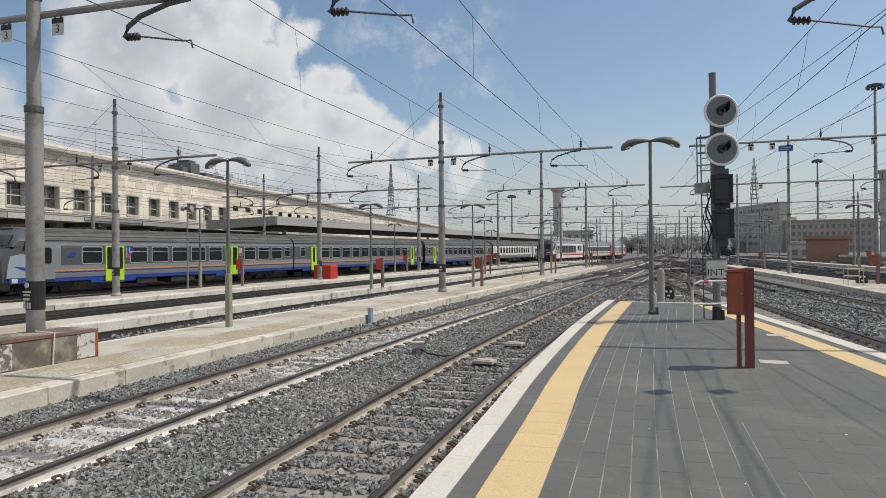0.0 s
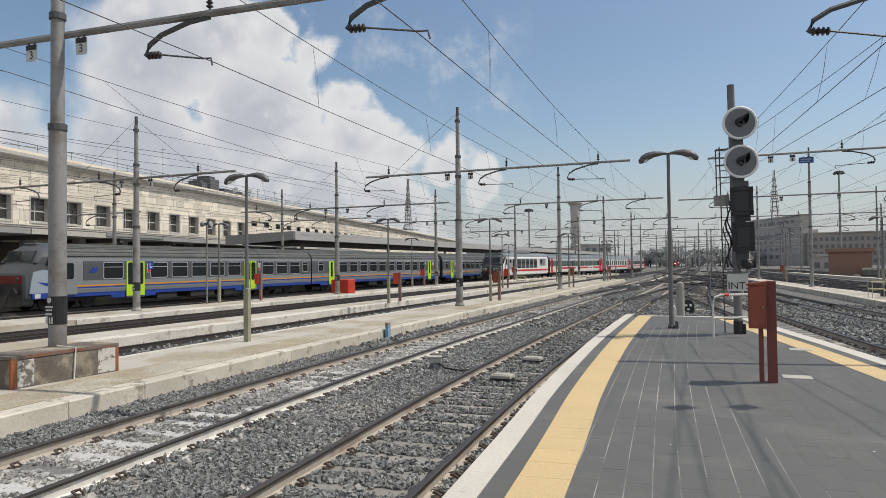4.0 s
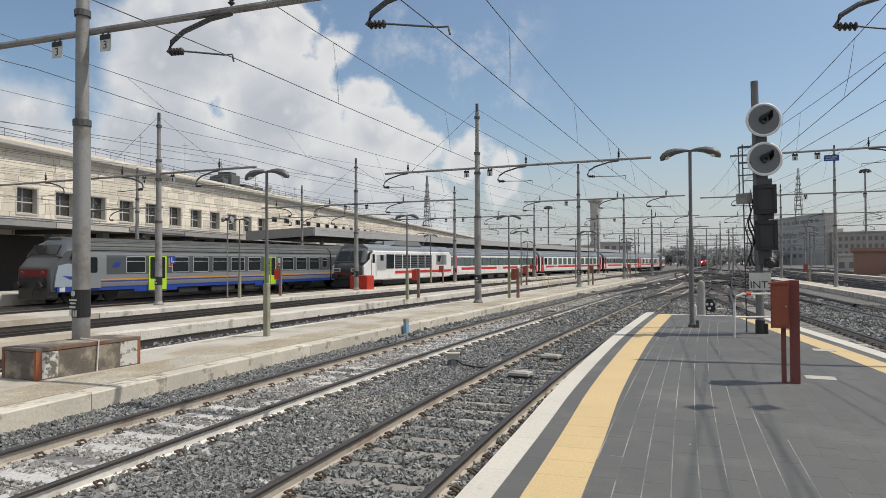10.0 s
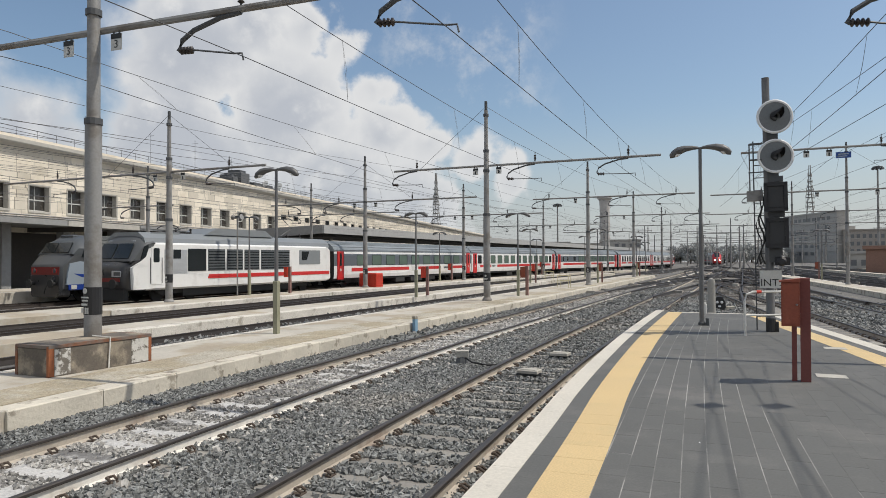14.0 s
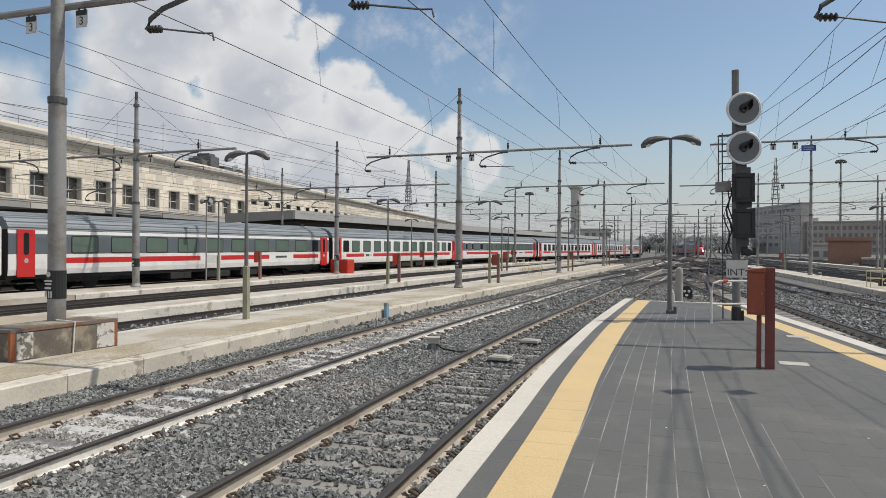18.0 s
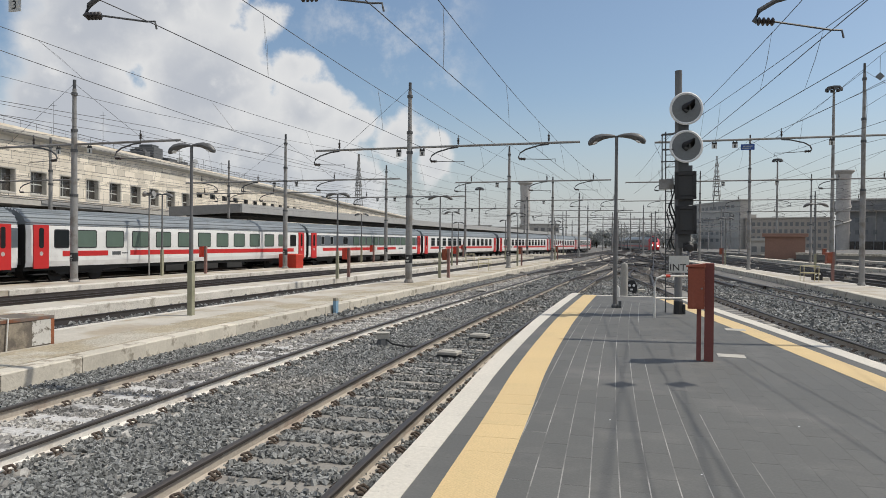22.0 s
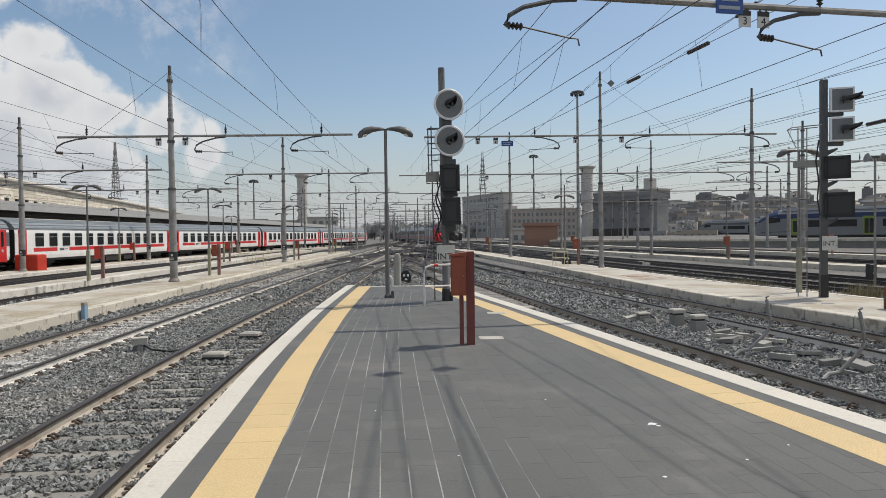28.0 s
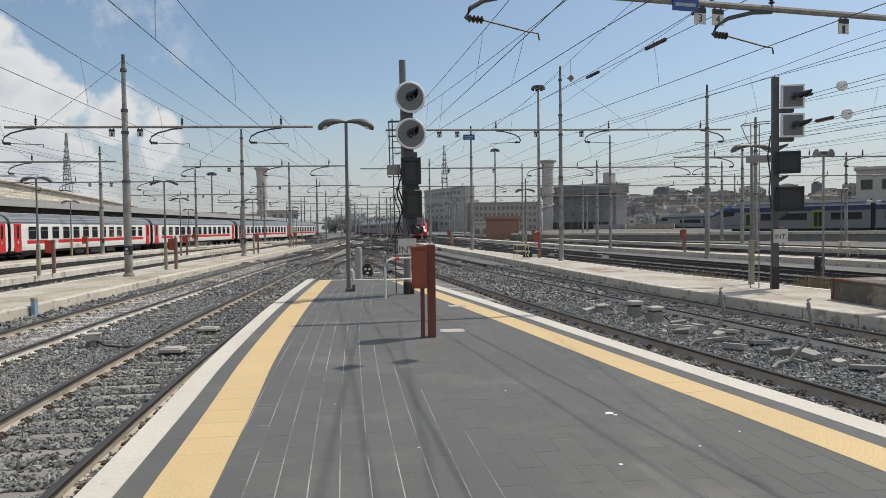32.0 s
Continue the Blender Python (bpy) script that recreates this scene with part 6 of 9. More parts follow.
def loft(rings):
    n = len(rings[0])
    vs = [p for r in rings for p in r]
    fs = [(i * n + k, i * n + (k + 1) % n, i * n + n + (k + 1) % n, i * n + n + k) for i in range(len(rings) - 1) for k in range(n)]
    return Geo().add(vs, fs + [tuple(range(n - 1, -1, -1)), tuple(range(len(vs) - n, len(vs)))])


def pantograph(parent, y, z, up=False):
    p = part("pantograph", Geo().box(-0.7, 0.7, y - 0.8, y + 0.8, z, z + 0.08), M_TDARK, parent)
    h = 1.15 if up else 0.28
    part("pantograph_arm", Geo().tube([(0, y - 0.7, z + 0.1), (0, y + 0.7, z + 0.1 + h * 0.5), (0, y - 0.3, z + 0.1 + h)], 0.03, 5), M_STEEL_D, p)
    part("pantograph_head", Geo().tube([(-0.8, y - 0.3, z + h), (-0.5, y - 0.3, z + 0.14 + h), (0.5, y - 0.3, z + 0.14 + h), (0.8, y - 0.3, z + h)], 0.03, 5), M_STEEL_D, p)
    for s in (-0.55, 0.55):
        part("roof_insulator", insulator((s, y + 0.9, z), (0, 0, 1), 4, 0.08, 0.3), M_INSUL, p)


def locomotive():
    c = thing("electric_locomotive", "white electric locomotive with black sloping cab front and red stripe", "locomotive", None, "express train")
    L = 9.55
    part("cab_front", loft([ring(-L, 1.02, 0.85, 1.75, 0.3), ring(-L + 0.16, 1.22, 0.70, 1.98, 0.3), ring(-L + 0.42, 1.34, 0.66, 2.12, 0.3), ring(-L + 0.98, 1.41, 0.66, 3.05, 0.35), ring(-L + 1.35, 1.45, 0.66, 3.45, 0.5)]), M_CABBLACK, c, "black sloping cab front", smooth=True)
    part("cab_crown", loft([ring(-L + 0.36, 1.345, 2.02, 2.14, 0.1), ring(-L + 0.50, 1.365, 2.04, 2.36, 0.2), ring(-L + 0.97, 1.425, 2.10, 3.075, 0.36), ring(-L + 1.36, 1.462, 2.20, 3.47, 0.5), ring(-L + 1.9, 1.47, 2.95, 3.55, 0.55)]), M_CABGREY, c, "dark grey cab crown", smooth=True)
    for s in (-1, 1):
        part("lamp_frame", Geo().box(s * 0.78 - 0.30, s * 0.78 + 0.30, -L - 0.05, -L - 0.01, 1.36, 1.66, bev=0.02), M_TSILVER, c, "silver lamp surround")
        part("rear_flank", Geo().box(s * 1.462 - 0.004, s * 1.462 + 0.006, -L + 2.55, -L + 4.25, 1.45, 2.72), M_TSILVER, c, "pale grey side hatch")
    part("body", loft([ring(-L + 1.345, 1.45, 0.66, 3.45, 0.5), ring(-L + 2.1, 1.46, 0.66, 3.52, 0.55), ring(L - 0.6, 1.46, 0.66, 3.52, 0.55), ring(L, 1.36, 0.75, 3.3, 0.5)]), M_TWHITE, c, smooth=False)
    for s in (-1, 1):
        part("nose_flank", Geo().prism([(-L + 0.40, 0.72), (-L + 1.7, 0.72), (-L + 1.7, 2.80), (-L + 1.45, 2.75), (-L + 1.28, 2.35), (-L + 0.95, 2.12), (-L + 0.34, 1.80)], s * 1.40 - 0.07, s * 1.40 + 0.07, "x"), M_TWHITE, c, "white cab flank")
    for x0, x1 in ((-1.12, -0.06), (0.06, 1.12)):
        a = Vector((x0, -L + 0.47, 2.22)), Vector((x1, -L + 0.47, 2.22)), Vector((x1 * 0.94, -L + 0.91, 2.96)), Vector((x0 * 0.94, -L + 0.91, 2.96))
        off = Vector((0, -0.07, 0.05))
        part("windscreen", Geo().add([p + off for p in a] + [p + off * 0.2 for p in a], [(0, 1, 2, 3), (7, 6, 5, 4), (0, 4, 5, 1), (1, 5, 6, 2), (2, 6, 7, 3), (3, 7, 4, 0)]), M_GLASS, c, "dark cab windscreen")
    for s in (-1, 1):
        part("side_cab_window", Geo().prism([(-L + 0.92, 2.2), (-L + 1.25, 2.36), (-L + 1.42, 2.78), (-L + 1.42, 2.95), (-L + 1.15, 2.85)], s * 1.45 - 0.03, s * 1.45 + 0.035, "x"), M_GLASS, c)
        dr = part("cab_door", Geo().box(s * 1.47 - 0.012, s * 1.47 + 0.012, -L + 1.62, -L + 2.32, 0.95, 2.85, bev=0.0), M_TWHITE, c)
        part("door_window", Geo().prism(window_mesh(0.42, 0.72, 0.08), s * 1.482, s * 1.49, "x", Matrix.Translation((0, -L + 1.97, 2.42))), M_GLASS, dr)
        for k in (0.0, 0.80):
            part("handrail", Geo().tube([(s * 1.50, -L + 1.55 + k, 1.0), (s * 1.50, -L + 1.55 + k, 2.3)], 0.02, 5), M_STEEL_D, dr)
        for k in range(1):
            part("small_window", Geo().box(s * 1.47 - 0.01, s * 1.47 + 0.012, -L + 3.2 + 1.15 * k, -L + 3.75 + 1.15 * k, 2.25, 2.72), M_GLASS, c)
        for k in range(6):
            part("side_grille", Geo().box(s * 1.47 - 0.01, s * 1.47 + 0.010, -L + 4.3 + 1.62 * k, -L + 5.75 + 1.62 * k, 1.58, 2.78), M_DGREY if k else M_GLASS, c, "dark ribbed side grille")
            for q in range(7) if k else ():
                part("louvre", Geo().box(s * 1.478 - 0.004, s * 1.478 + 0.012, -L + 4.34 + 1.62 * k, -L + 5.71 + 1.62 * k, 1.64 + 0.16 * q, 1.70 + 0.16 * q), M_GLASS, c)
        part("end_window", Geo().prism([(-L + 15.3, 2.15), (-L + 15.9, 2.15), (-L + 16.2, 2.72), (-L + 15.3, 2.72)], s * 1.47 - 0.01, s * 1.47 + 0.012, "x"), M_GLASS, c)
        part("grey_fade", Geo().box(s * 1.465 - 0.01, s * 1.465 + 0.008, -L + 15.0, -L + 17.6, 1.85, 2.80), M_RGREY, c)
        part("red_stripe", Geo().prism([(-L + 5.9, 1.16), (L - 0.3, 1.16), (L - 0.3, 1.38), (-L + 6.0, 1.38)], s * 1.47 - 0.01, s * 1.47 + 0.012, "x"), M_TRED, c, "red stripe")
        part("head_lamp", Geo().box(s * 0.85 - 0.22, s * 0.85 + 0.22, -L - 0.06, -L + 0.1, 1.42, 1.62, bev=0.03), M_STEEL_D, c)
        part("buffer", Geo().lathe([(0.12, 0), (0.12, 0.3), (0.24, 0.32), (0.24, 0.38)], 14, Matrix.Translation((s * 0.88, -L, 1.02)) @ Matrix.Rotation(radians(90), 4, "X")), M_TDARK, c)
    part("front_band", Geo().box(-1.0, 1.0, -L - 0.03, -L + 0.02, 1.12, 1.30), M_MAR2, c, "dark maroon front band")
    part("emblem", Geo().box(-0.16, 0.16, -L + 0.135, -L + 0.16, 1.75, 1.95), M_SIGWHITE, c)
    part("snow_plough", Geo().prism([(-1.2, 0.2), (1.2, 0.2), (1.2, 0.75), (-1.2, 0.75)], -L + 0.05, -L + 0.35, "y"), M_TDARK, c)
    part("roof_deck", Geo().prism([(-1.38, 3.02), (1.38, 3.02), (1.28, 3.30), (0.85, 3.60), (-0.85, 3.60), (-1.28, 3.30)], -L + 1.3, L - 0.15, "y"), M_RGREY, c, "grey roof")
    part("roof_hood", Geo().prism([(-L + 6.2, 3.58), (-L + 12.6, 3.58), (-L + 11.8, 3.98), (-L + 7.2, 3.98)], -1.02, 1.02, "x"), M_RGREY, c, "raised grey roof hood")
    part("roof_fairing", Geo().prism([(-L + 1.0, 3.0), (-L + 4.2, 3.55), (-L + 4.2, 3.66), (-L + 2.2, 3.60), (-L + 1.05, 3.15)], -0.95, 0.95, "x"), M_RGREY, c)
    pantograph(c, -L + 4.6, 3.62)
    pantograph(c, L - 3.6, 3.62, True)
    part("underframe", Geo().box(-1.2, 1.2, -L + 4.2, L - 4.2, 0.28, 0.72, bev=0.05), M_TDARK, c)
    bogie(c, -5.6)
    bogie(c, 5.6)
    return c


def regional_coach(cab):
    c = thing("regional_coach", "grey and blue regional coach with " + ("a sloping driving cab" if cab else "lime green doors"), "railway coach", None, "regional train")
    L = 13.0
    f = -L + (2.7 if cab else 0.0)
    part("body", Geo().prism([(x - 0.035, z) for x, z in SIDE] + [(-x + 0.035, z) for x, z in reversed(SIDE)], f, L, "y"), M_TDARK, c)
    part("skirt", band(f, L, 0.66, 0.86), M_BLUE, c, "royal blue skirt")
    part("grey_panel", band(f, L, 0.862, 1.10), M_RGREY, c)
    part("blue_line", band(f, L, 1.102, 1.19), M_BLUE, c)
    part("orange_line", band(f, L, 1.192, 1.28, 0.004), M_ORANGE, c, "thin orange stripe")
    part("waist_panel", band(f, L, 1.282, 1.52), M_RGREY, c)
    if cab:
        part("cab_side_panel", band(f, -8.72, 1.522, 2.58), M_RGREY, c)
    part("window_band", band(-8.7 if cab else f, L, 1.522, 2.58), M_DGREY, c)
    part("upper_panel", band(f, L, 2.582, 2.75), M_RGREY, c)
    part("roof", roof_shell(f, L), M_RROOF, c)
    doors = (-5.2, 5.2) if cab else (-10.1, 10.1)
    for a, b in [(y - 1.6, y + 1.6) for y in doors]:
        for s in (-1, 1):
            part("deep_skirt", band(a, b, 0.50, 0.66, sides=(s,)), M_BLUE, c)
    ys = [y for y in ([-6.75] + [-3.4 + 1.72 * i for i in range(5)] + [7.3, 9.0, 10.7] if cab else [-8.2 + 1.82 * i for i in range(10)])]
    put_windows(c, ys, 2.05, 1.28, 0.88, M_GLASS, M_TSILVER, 0.05, True)
    put_windows(c, [12.15] if cab else [-11.75, 11.75], 2.12, 0.66, 0.72, M_GLASS, M_TSILVER, 0.05, True)
    for s in (-1, 1):
        for y in doors:
            hw = 0.66 if cab else 0.40
            d = part("door", Geo().box(s * 1.425 - 0.02, s * 1.425 + 0.02, y - hw, y + hw, 0.56, 2.56), M_LIME, c, "lime green double door" if cab else "lime green single door")
            for k in (-0.33, 0.33) if cab else (0.0,):
                part("door_window", Geo().prism(window_mesh(0.46 if cab else 0.30, 1.28, 0.08), s * 1.445, s * 1.452, "x", Matrix.Translation((0, y + k, 1.86))), M_GLASS, d)
            if cab:
                part("door_gap", Geo().box(s * 1.444 - 0.004, s * 1.444 + 0.004, y - 0.02, y + 0.02, 0.58, 2.54), M_TDARK, d)
            part("door_step", Geo().box(s * 1.40 - 0.08, s * 1.40 + 0.06, y - hw, y + hw, 0.46, 0.52), M_STEEL_D, c)
            part("notice", Geo().box(s * 1.42 - 0.01, s * 1.42 + 0.01, y + 0.85, y + 1.15, 1.9, 2.45), M_PLATE, c, "white notice with bars")
            part("notice_mark", Geo().box(s * 1.434 - 0.003, s * 1.434 + 0.003, y + 0.88, y + 1.12, 1.93, 2.10), M_TRED, c)
        if not cab:
            part("class_mark", Geo().box(s * 1.43 - 0.005, s * 1.43 + 0.005, 8.9, 9.1, 2.2, 2.5), M_PLATE, c)
        else:
            part("access_sign", Geo().box(s * 1.432 - 0.008, s * 1.432 + 0.008, -4.3, -3.85, 2.1, 2.55), M_BLUE, c, "blue access sign")
            part("sign_mark", Geo().box(s * 1.442 - 0.002, s * 1.442 + 0.002, -4.16, -4.10, 2.22, 2.48).box(s * 1.442 - 0.002, s * 1.442 + 0.002, -4.16, -3.98, 2.17, 2.23), M_PLATE, c, "white sign mark")
            part("emblem", Geo().prism([(-8.35, 1.95), (-7.95, 1.95), (-7.75, 2.22), (-8.15, 2.22)], s * 1.425 - 0.01, s * 1.425 + 0.012, "x"), M_BLUE, c)
            dr = part("cab_door", Geo().box(s * 1.43 - 0.012, s * 1.43 + 0.012, -10.0, -9.1, 0.80, 2.56), M_RGREY, c, "grey cab door")
            part("door_window", Geo().prism(window_mesh(0.46, 0.85, 0.1), s * 1.442, s * 1.45, "x", Matrix.Translation((0, -9.55, 2.05))), M_GLASS, dr)
    if cab:
        nose = lambda d: f - (2.7 - d) * 0.62
        part("cab_shell", loft([ring(nose(0), 1.14, 0.62, 1.92, 0.14), ring(nose(0.12), 1.28, 0.60, 2.02, 0.16), ring(nose(0.85), 1.38, 0.60, 2.52, 0.22), ring(nose(1.42), 1.395, 0.62, 3.16, 0.38), ring(nose(2.0), 1.41, 0.70, 3.40, 0.6), ring(f + 0.02, 1.415, 0.80, 3.50, 0.7)]), M_CABGREY, c, "mid-grey sloping cab shell", smooth=True)
        part("cab_crown", loft([ring(nose(0.84), 1.385, 2.40, 2.55, 0.1), ring(nose(1.40), 1.402, 2.38, 3.185, 0.38), ring(nose(1.98), 1.418, 2.36, 3.425, 0.6), ring(f + 0.01, 1.425, 2.34, 3.525, 0.7)]), M_DGREY, c, "dark grey cab crown", smooth=True)
        part("front_panel", Geo().prism([(-1.10, 1.44), (1.10, 1.44), (1.12, 1.84), (-1.12, 1.84)], nose(0) - 0.03, nose(0.06), "y"), M_MAR2, c, "maroon front panel")
        for x0 in (-0.98, 0.62):
            part("lamp_cluster", Geo().box(x0, x0 + 0.36, nose(0) - 0.045, nose(0) - 0.028, 1.56, 1.74), M_TRED, c, "red lamp cluster")
        part("front_skirt", loft([ring(nose(0) - 0.02, 1.12, 0.28, 1.43, 0.1), ring(nose(0.7), 1.34, 0.28, 1.30, 0.1)]), M_CABBLACK, c, "black lower front", smooth=True)
        for s in (-1, 1):
            part("buffer", Geo().lathe([(0.10, 0), (0.10, 0.26), (0.22, 0.28), (0.22, 0.34)], 14, Matrix.Translation((s * 0.86, nose(0), 0.98)) @ Matrix.Rotation(radians(90), 4, "X")), M_TDARK, c)
        part("coupling_hose", Geo().tube([(0.3, nose(0) - 0.05, 1.0), (0.32, nose(0) - 0.22, 0.7), (0.2, nose(0) - 0.2, 0.45)], 0.03, 6), M_RUBBER, c)
        part("hand_wheel", Geo().lathe([(0.15, 0), (0.15, 0.03), (0.10, 0.03), (0.10, 0)], 16, Matrix.Translation((0.66, nose(0) - 0.02, 1.22)) @ Matrix.Rotation(radians(90), 4, "X")), M_STEEL_D, c)
        for x0, x1 in ((-1.08, -0.05), (0.05, 1.08)):
            w = Vector((x0, nose(0.90), 2.56)), Vector((x1, nose(0.90), 2.56)), Vector((x1 * 0.96, nose(1.36), 3.08)), Vector((x0 * 0.96, nose(1.36), 3.08))
            off = Vector((0, -0.06, 0.05))
            part("windscreen", Geo().add([p + off for p in w] + list(w), [(0, 1, 2, 3), (0, 4, 5, 1), (1, 5, 6, 2), (2, 6, 7, 3), (3, 7, 4, 0)]), M_GLASS, c, "dark cab windscreen")
        for s in (-1, 1):
            part("cab_flank", Geo().prism([(nose(0.30), 0.92), (f, 0.92), (f, 2.02), (nose(1.55), 2.14), (nose(0.62), 2.02), (nose(0.42), 1.5)], s * 1.36 - 0.03, s * 1.36 + 0.058, "x"), M_LIGHTB, c, "pale blue-grey cab flank")
            part("cab_side_window", Geo().prism([(nose(1.66), 2.36), (nose(2.62), 2.34), (nose(2.62), 2.92), (nose(1.98), 2.92)], s * 1.425 - 0.02, s * 1.425 + 0.02, "x"), M_GLASS, c)
            part("window_post", Geo().prism([(nose(1.95), 2.36), (nose(2.02), 2.36), (nose(2.10), 2.92), (nose(2.03), 2.92)], s * 1.43 - 0.02, s * 1.43 + 0.022, "x"), M_PLATE, c, "pale window post")
            part("cab_skirt", Geo().prism([(nose(0.55), 0.64), (f, 0.66), (f, 0.93), (nose(0.48), 0.93)], s * 1.37 - 0.03, s * 1.37 + 0.055, "x"), M_BLUE, c)
            part("blue_flash", Geo().prism([(nose(0.95), 1.50), (nose(1.7), 1.30), (f, 1.30), (f, 1.42), (nose(1.75), 1.46)], s * 1.38 - 0.02, s * 1.38 + 0.045, "x"), M_BLUE, c)
            part("number_mark", Geo().box(s * 1.43 - 0.006, s * 1.43 + 0.004, nose(0.72), nose(1.22), 0.68, 0.90), M_PLATE, c)
            part("lamp", Geo().lathe([(0.12, 0), (0.10, 0.04)], 12, Matrix.Translation((s * 0.80, nose(0) - 0.045, 1.65)) @ Matrix.Rotation(radians(90), 4, "X")), M_STEEL_D, c)
        part("roof_horn", Geo().box(-0.5, 0.5, nose(1.95), nose(2.6), 3.34, 3.56, bev=0.05), M_DGREY, c)
    else:
        part("gangway", Geo().box(-0.65, 0.65, -L - 0.22, -L, 0.95, 3.1, bev=0.05), M_TDARK, c)
    part("gangway_end", Geo().box(-0.65, 0.65, L, L + 0.2, 0.95, 3.1, bev=0.05), M_TDARK, c)
    underframe(c, f, L)
    bogie(c, -9.2)
    bogie(c, 9.2)
    return c


def path_pose(f, s, half):
    """The pose of a vehicle centred s metres along the path, resting on two bogies."""
    a, b = Vector((f(s - half), s - half)), Vector((f(s + half), s + half))
    m = (a + b) / 2
    return pose(m.x, m.y, RAIL_Z, 0, 0, -math.degrees(math.atan2(b.x - a.x, b.y - a.y)))


reg_cab = regional_coach(True)
reg_cab.matrix_world = path_pose(T6, 23.2 + 13.0, 9.2)
reg_mid = regional_coach(False)
reg_mid.matrix_world = path_pose(T6, 49.2 + 13.2, 9.2)
copy_thing(reg_mid, path_pose(T6, 49.2 + 13.2 + 26.5, 9.2))

EXPRESS = [locomotive()]
coach_grey, coach_white, coach_old = coach("grey"), coach("white"), coach("old")
reg_tail = coach("plain")
reg_tail.matrix_world = path_pose(T6, 102.9 + 13.2, 9.2)
copy_thing(reg_tail, path_pose(T6, 102.9 + 39.7, 9.2))
EXPRESS += [coach_grey, coach_white, coach("sleeper"), coach_old] + [copy_thing(coach_old, Matrix()) for _ in range(4)]
EXPRESS_HALF = [8.72] + [12.65] * 8
for car in EXPRESS[1:]:
    car.scale = (1.0, 0.958, 1.0)
EXPRESS[0].scale = (1.0, 0.905, 1.0)


def red_head():
    c = thing("high_speed_power_car", "red-nosed grey high-speed power car with lit lamps", "locomotive", None, "high-speed train")
    L = 10.0
    part("nose", loft([ring(-L, 0.55, 0.5, 1.3, 0.3), ring(-L + 0.5, 1.05, 0.35, 1.9, 0.4), ring(-L + 1.6, 1.32, 0.3, 2.6, 0.6), ring(-L + 3.2, 1.42, 0.3, 3.5, 0.8)]), M_TRED, c, "red sloping nose", smooth=True)
    part("body", loft([ring(-L + 3.19, 1.42, 0.3, 3.5, 0.8), ring(L, 1.42, 0.4, 3.7, 0.7)]), M_RGREY, c)
    part("roof_band", Geo().box(-1.0, 1.0, -L + 3.3, L, 3.6, 3.78), M_RGREY, c)
    w = Vector((-0.75, -L + 1.0, 2.12)), Vector((0.75, -L + 1.0, 2.12)), Vector((0.85, -L + 2.7, 3.2)), Vector((-0.85, -L + 2.7, 3.2))
    off = Vector((0, -0.12, 0.22))
    part("windscreen", Geo().add([p + off for p in w] + list(w), [(0, 1, 2, 3), (0, 4, 5, 1), (1, 5, 6, 2), (2, 6, 7, 3), (3, 7, 4, 0)]), M_GLASS, c)
    for s in (-1, 1):
        part("lamp", Geo().lathe([(0.0, 0.02), (0.24, 0.0)], 12, Matrix.Translation((s * 0.62, -L + 0.22, 1.25)) @ Matrix.Rotation(radians(90), 4, "X")), M_LAMP_ON, c, "lit white head lamp")
        part("side_stripe", Geo().box(s * 1.43 - 0.01, s * 1.43 + 0.01, -L + 3.2, L, 1.0, 1.35), M_TRED, c)
        part("side_window", Geo().box(s * 1.41 - 0.02, s * 1.41 + 0.02, -L + 3.3, -L + 3.9, 2.2, 2.8), M_GLASS, c)
    part("underframe", Geo().box(-1.2, 1.2, -L + 1.0, L, 0.15, 0.5), M_TDARK, c)
    return c


def red_coach():
    c = thing("high_speed_coach", "grey high-speed coach with a dark window band and red stripe", "railway coach", None, "high-speed train")
    part("body", loft([ring(-12.9, 1.40, 0.35, 3.6, 0.7), ring(12.9, 1.40, 0.35, 3.6, 0.7)]), M_RGREY, c)
    for s in (-1, 1):
        part("window_band", Geo().box(s * 1.40 - 0.01, s * 1.40 + 0.012, -11.5, 11.5, 1.9, 2.7), M_GLASS, c)
        part("side_stripe", Geo().box(s * 1.40 - 0.01, s * 1.40 + 0.012, -12.9, 12.9, 1.0, 1.3), M_TRED, c)
    part("underframe", Geo().box(-1.2, 1.2, -12.9, 12.9, 0.15, 0.45), M_TDARK, c)
    return c


T_RED = curve_through((60, 100, 130, 147, 171, 190, 205, 222, 245, 272, 311, 430, 600), (13.0, 9.4, 5.95, 3.7, 0.5, -0.1, -1.2, -4.6, -8.4, -10.2, -14.1, -24.0, -34.0))
rc = red_coach()
RED = [red_head(), rc] + [copy_thing(rc, Matrix()) for _ in range(5)]
RED_HALF = [10.1] + [13.1] * 6
for car in RED:
    car.scale = (1.0, 1.0, 1.14)


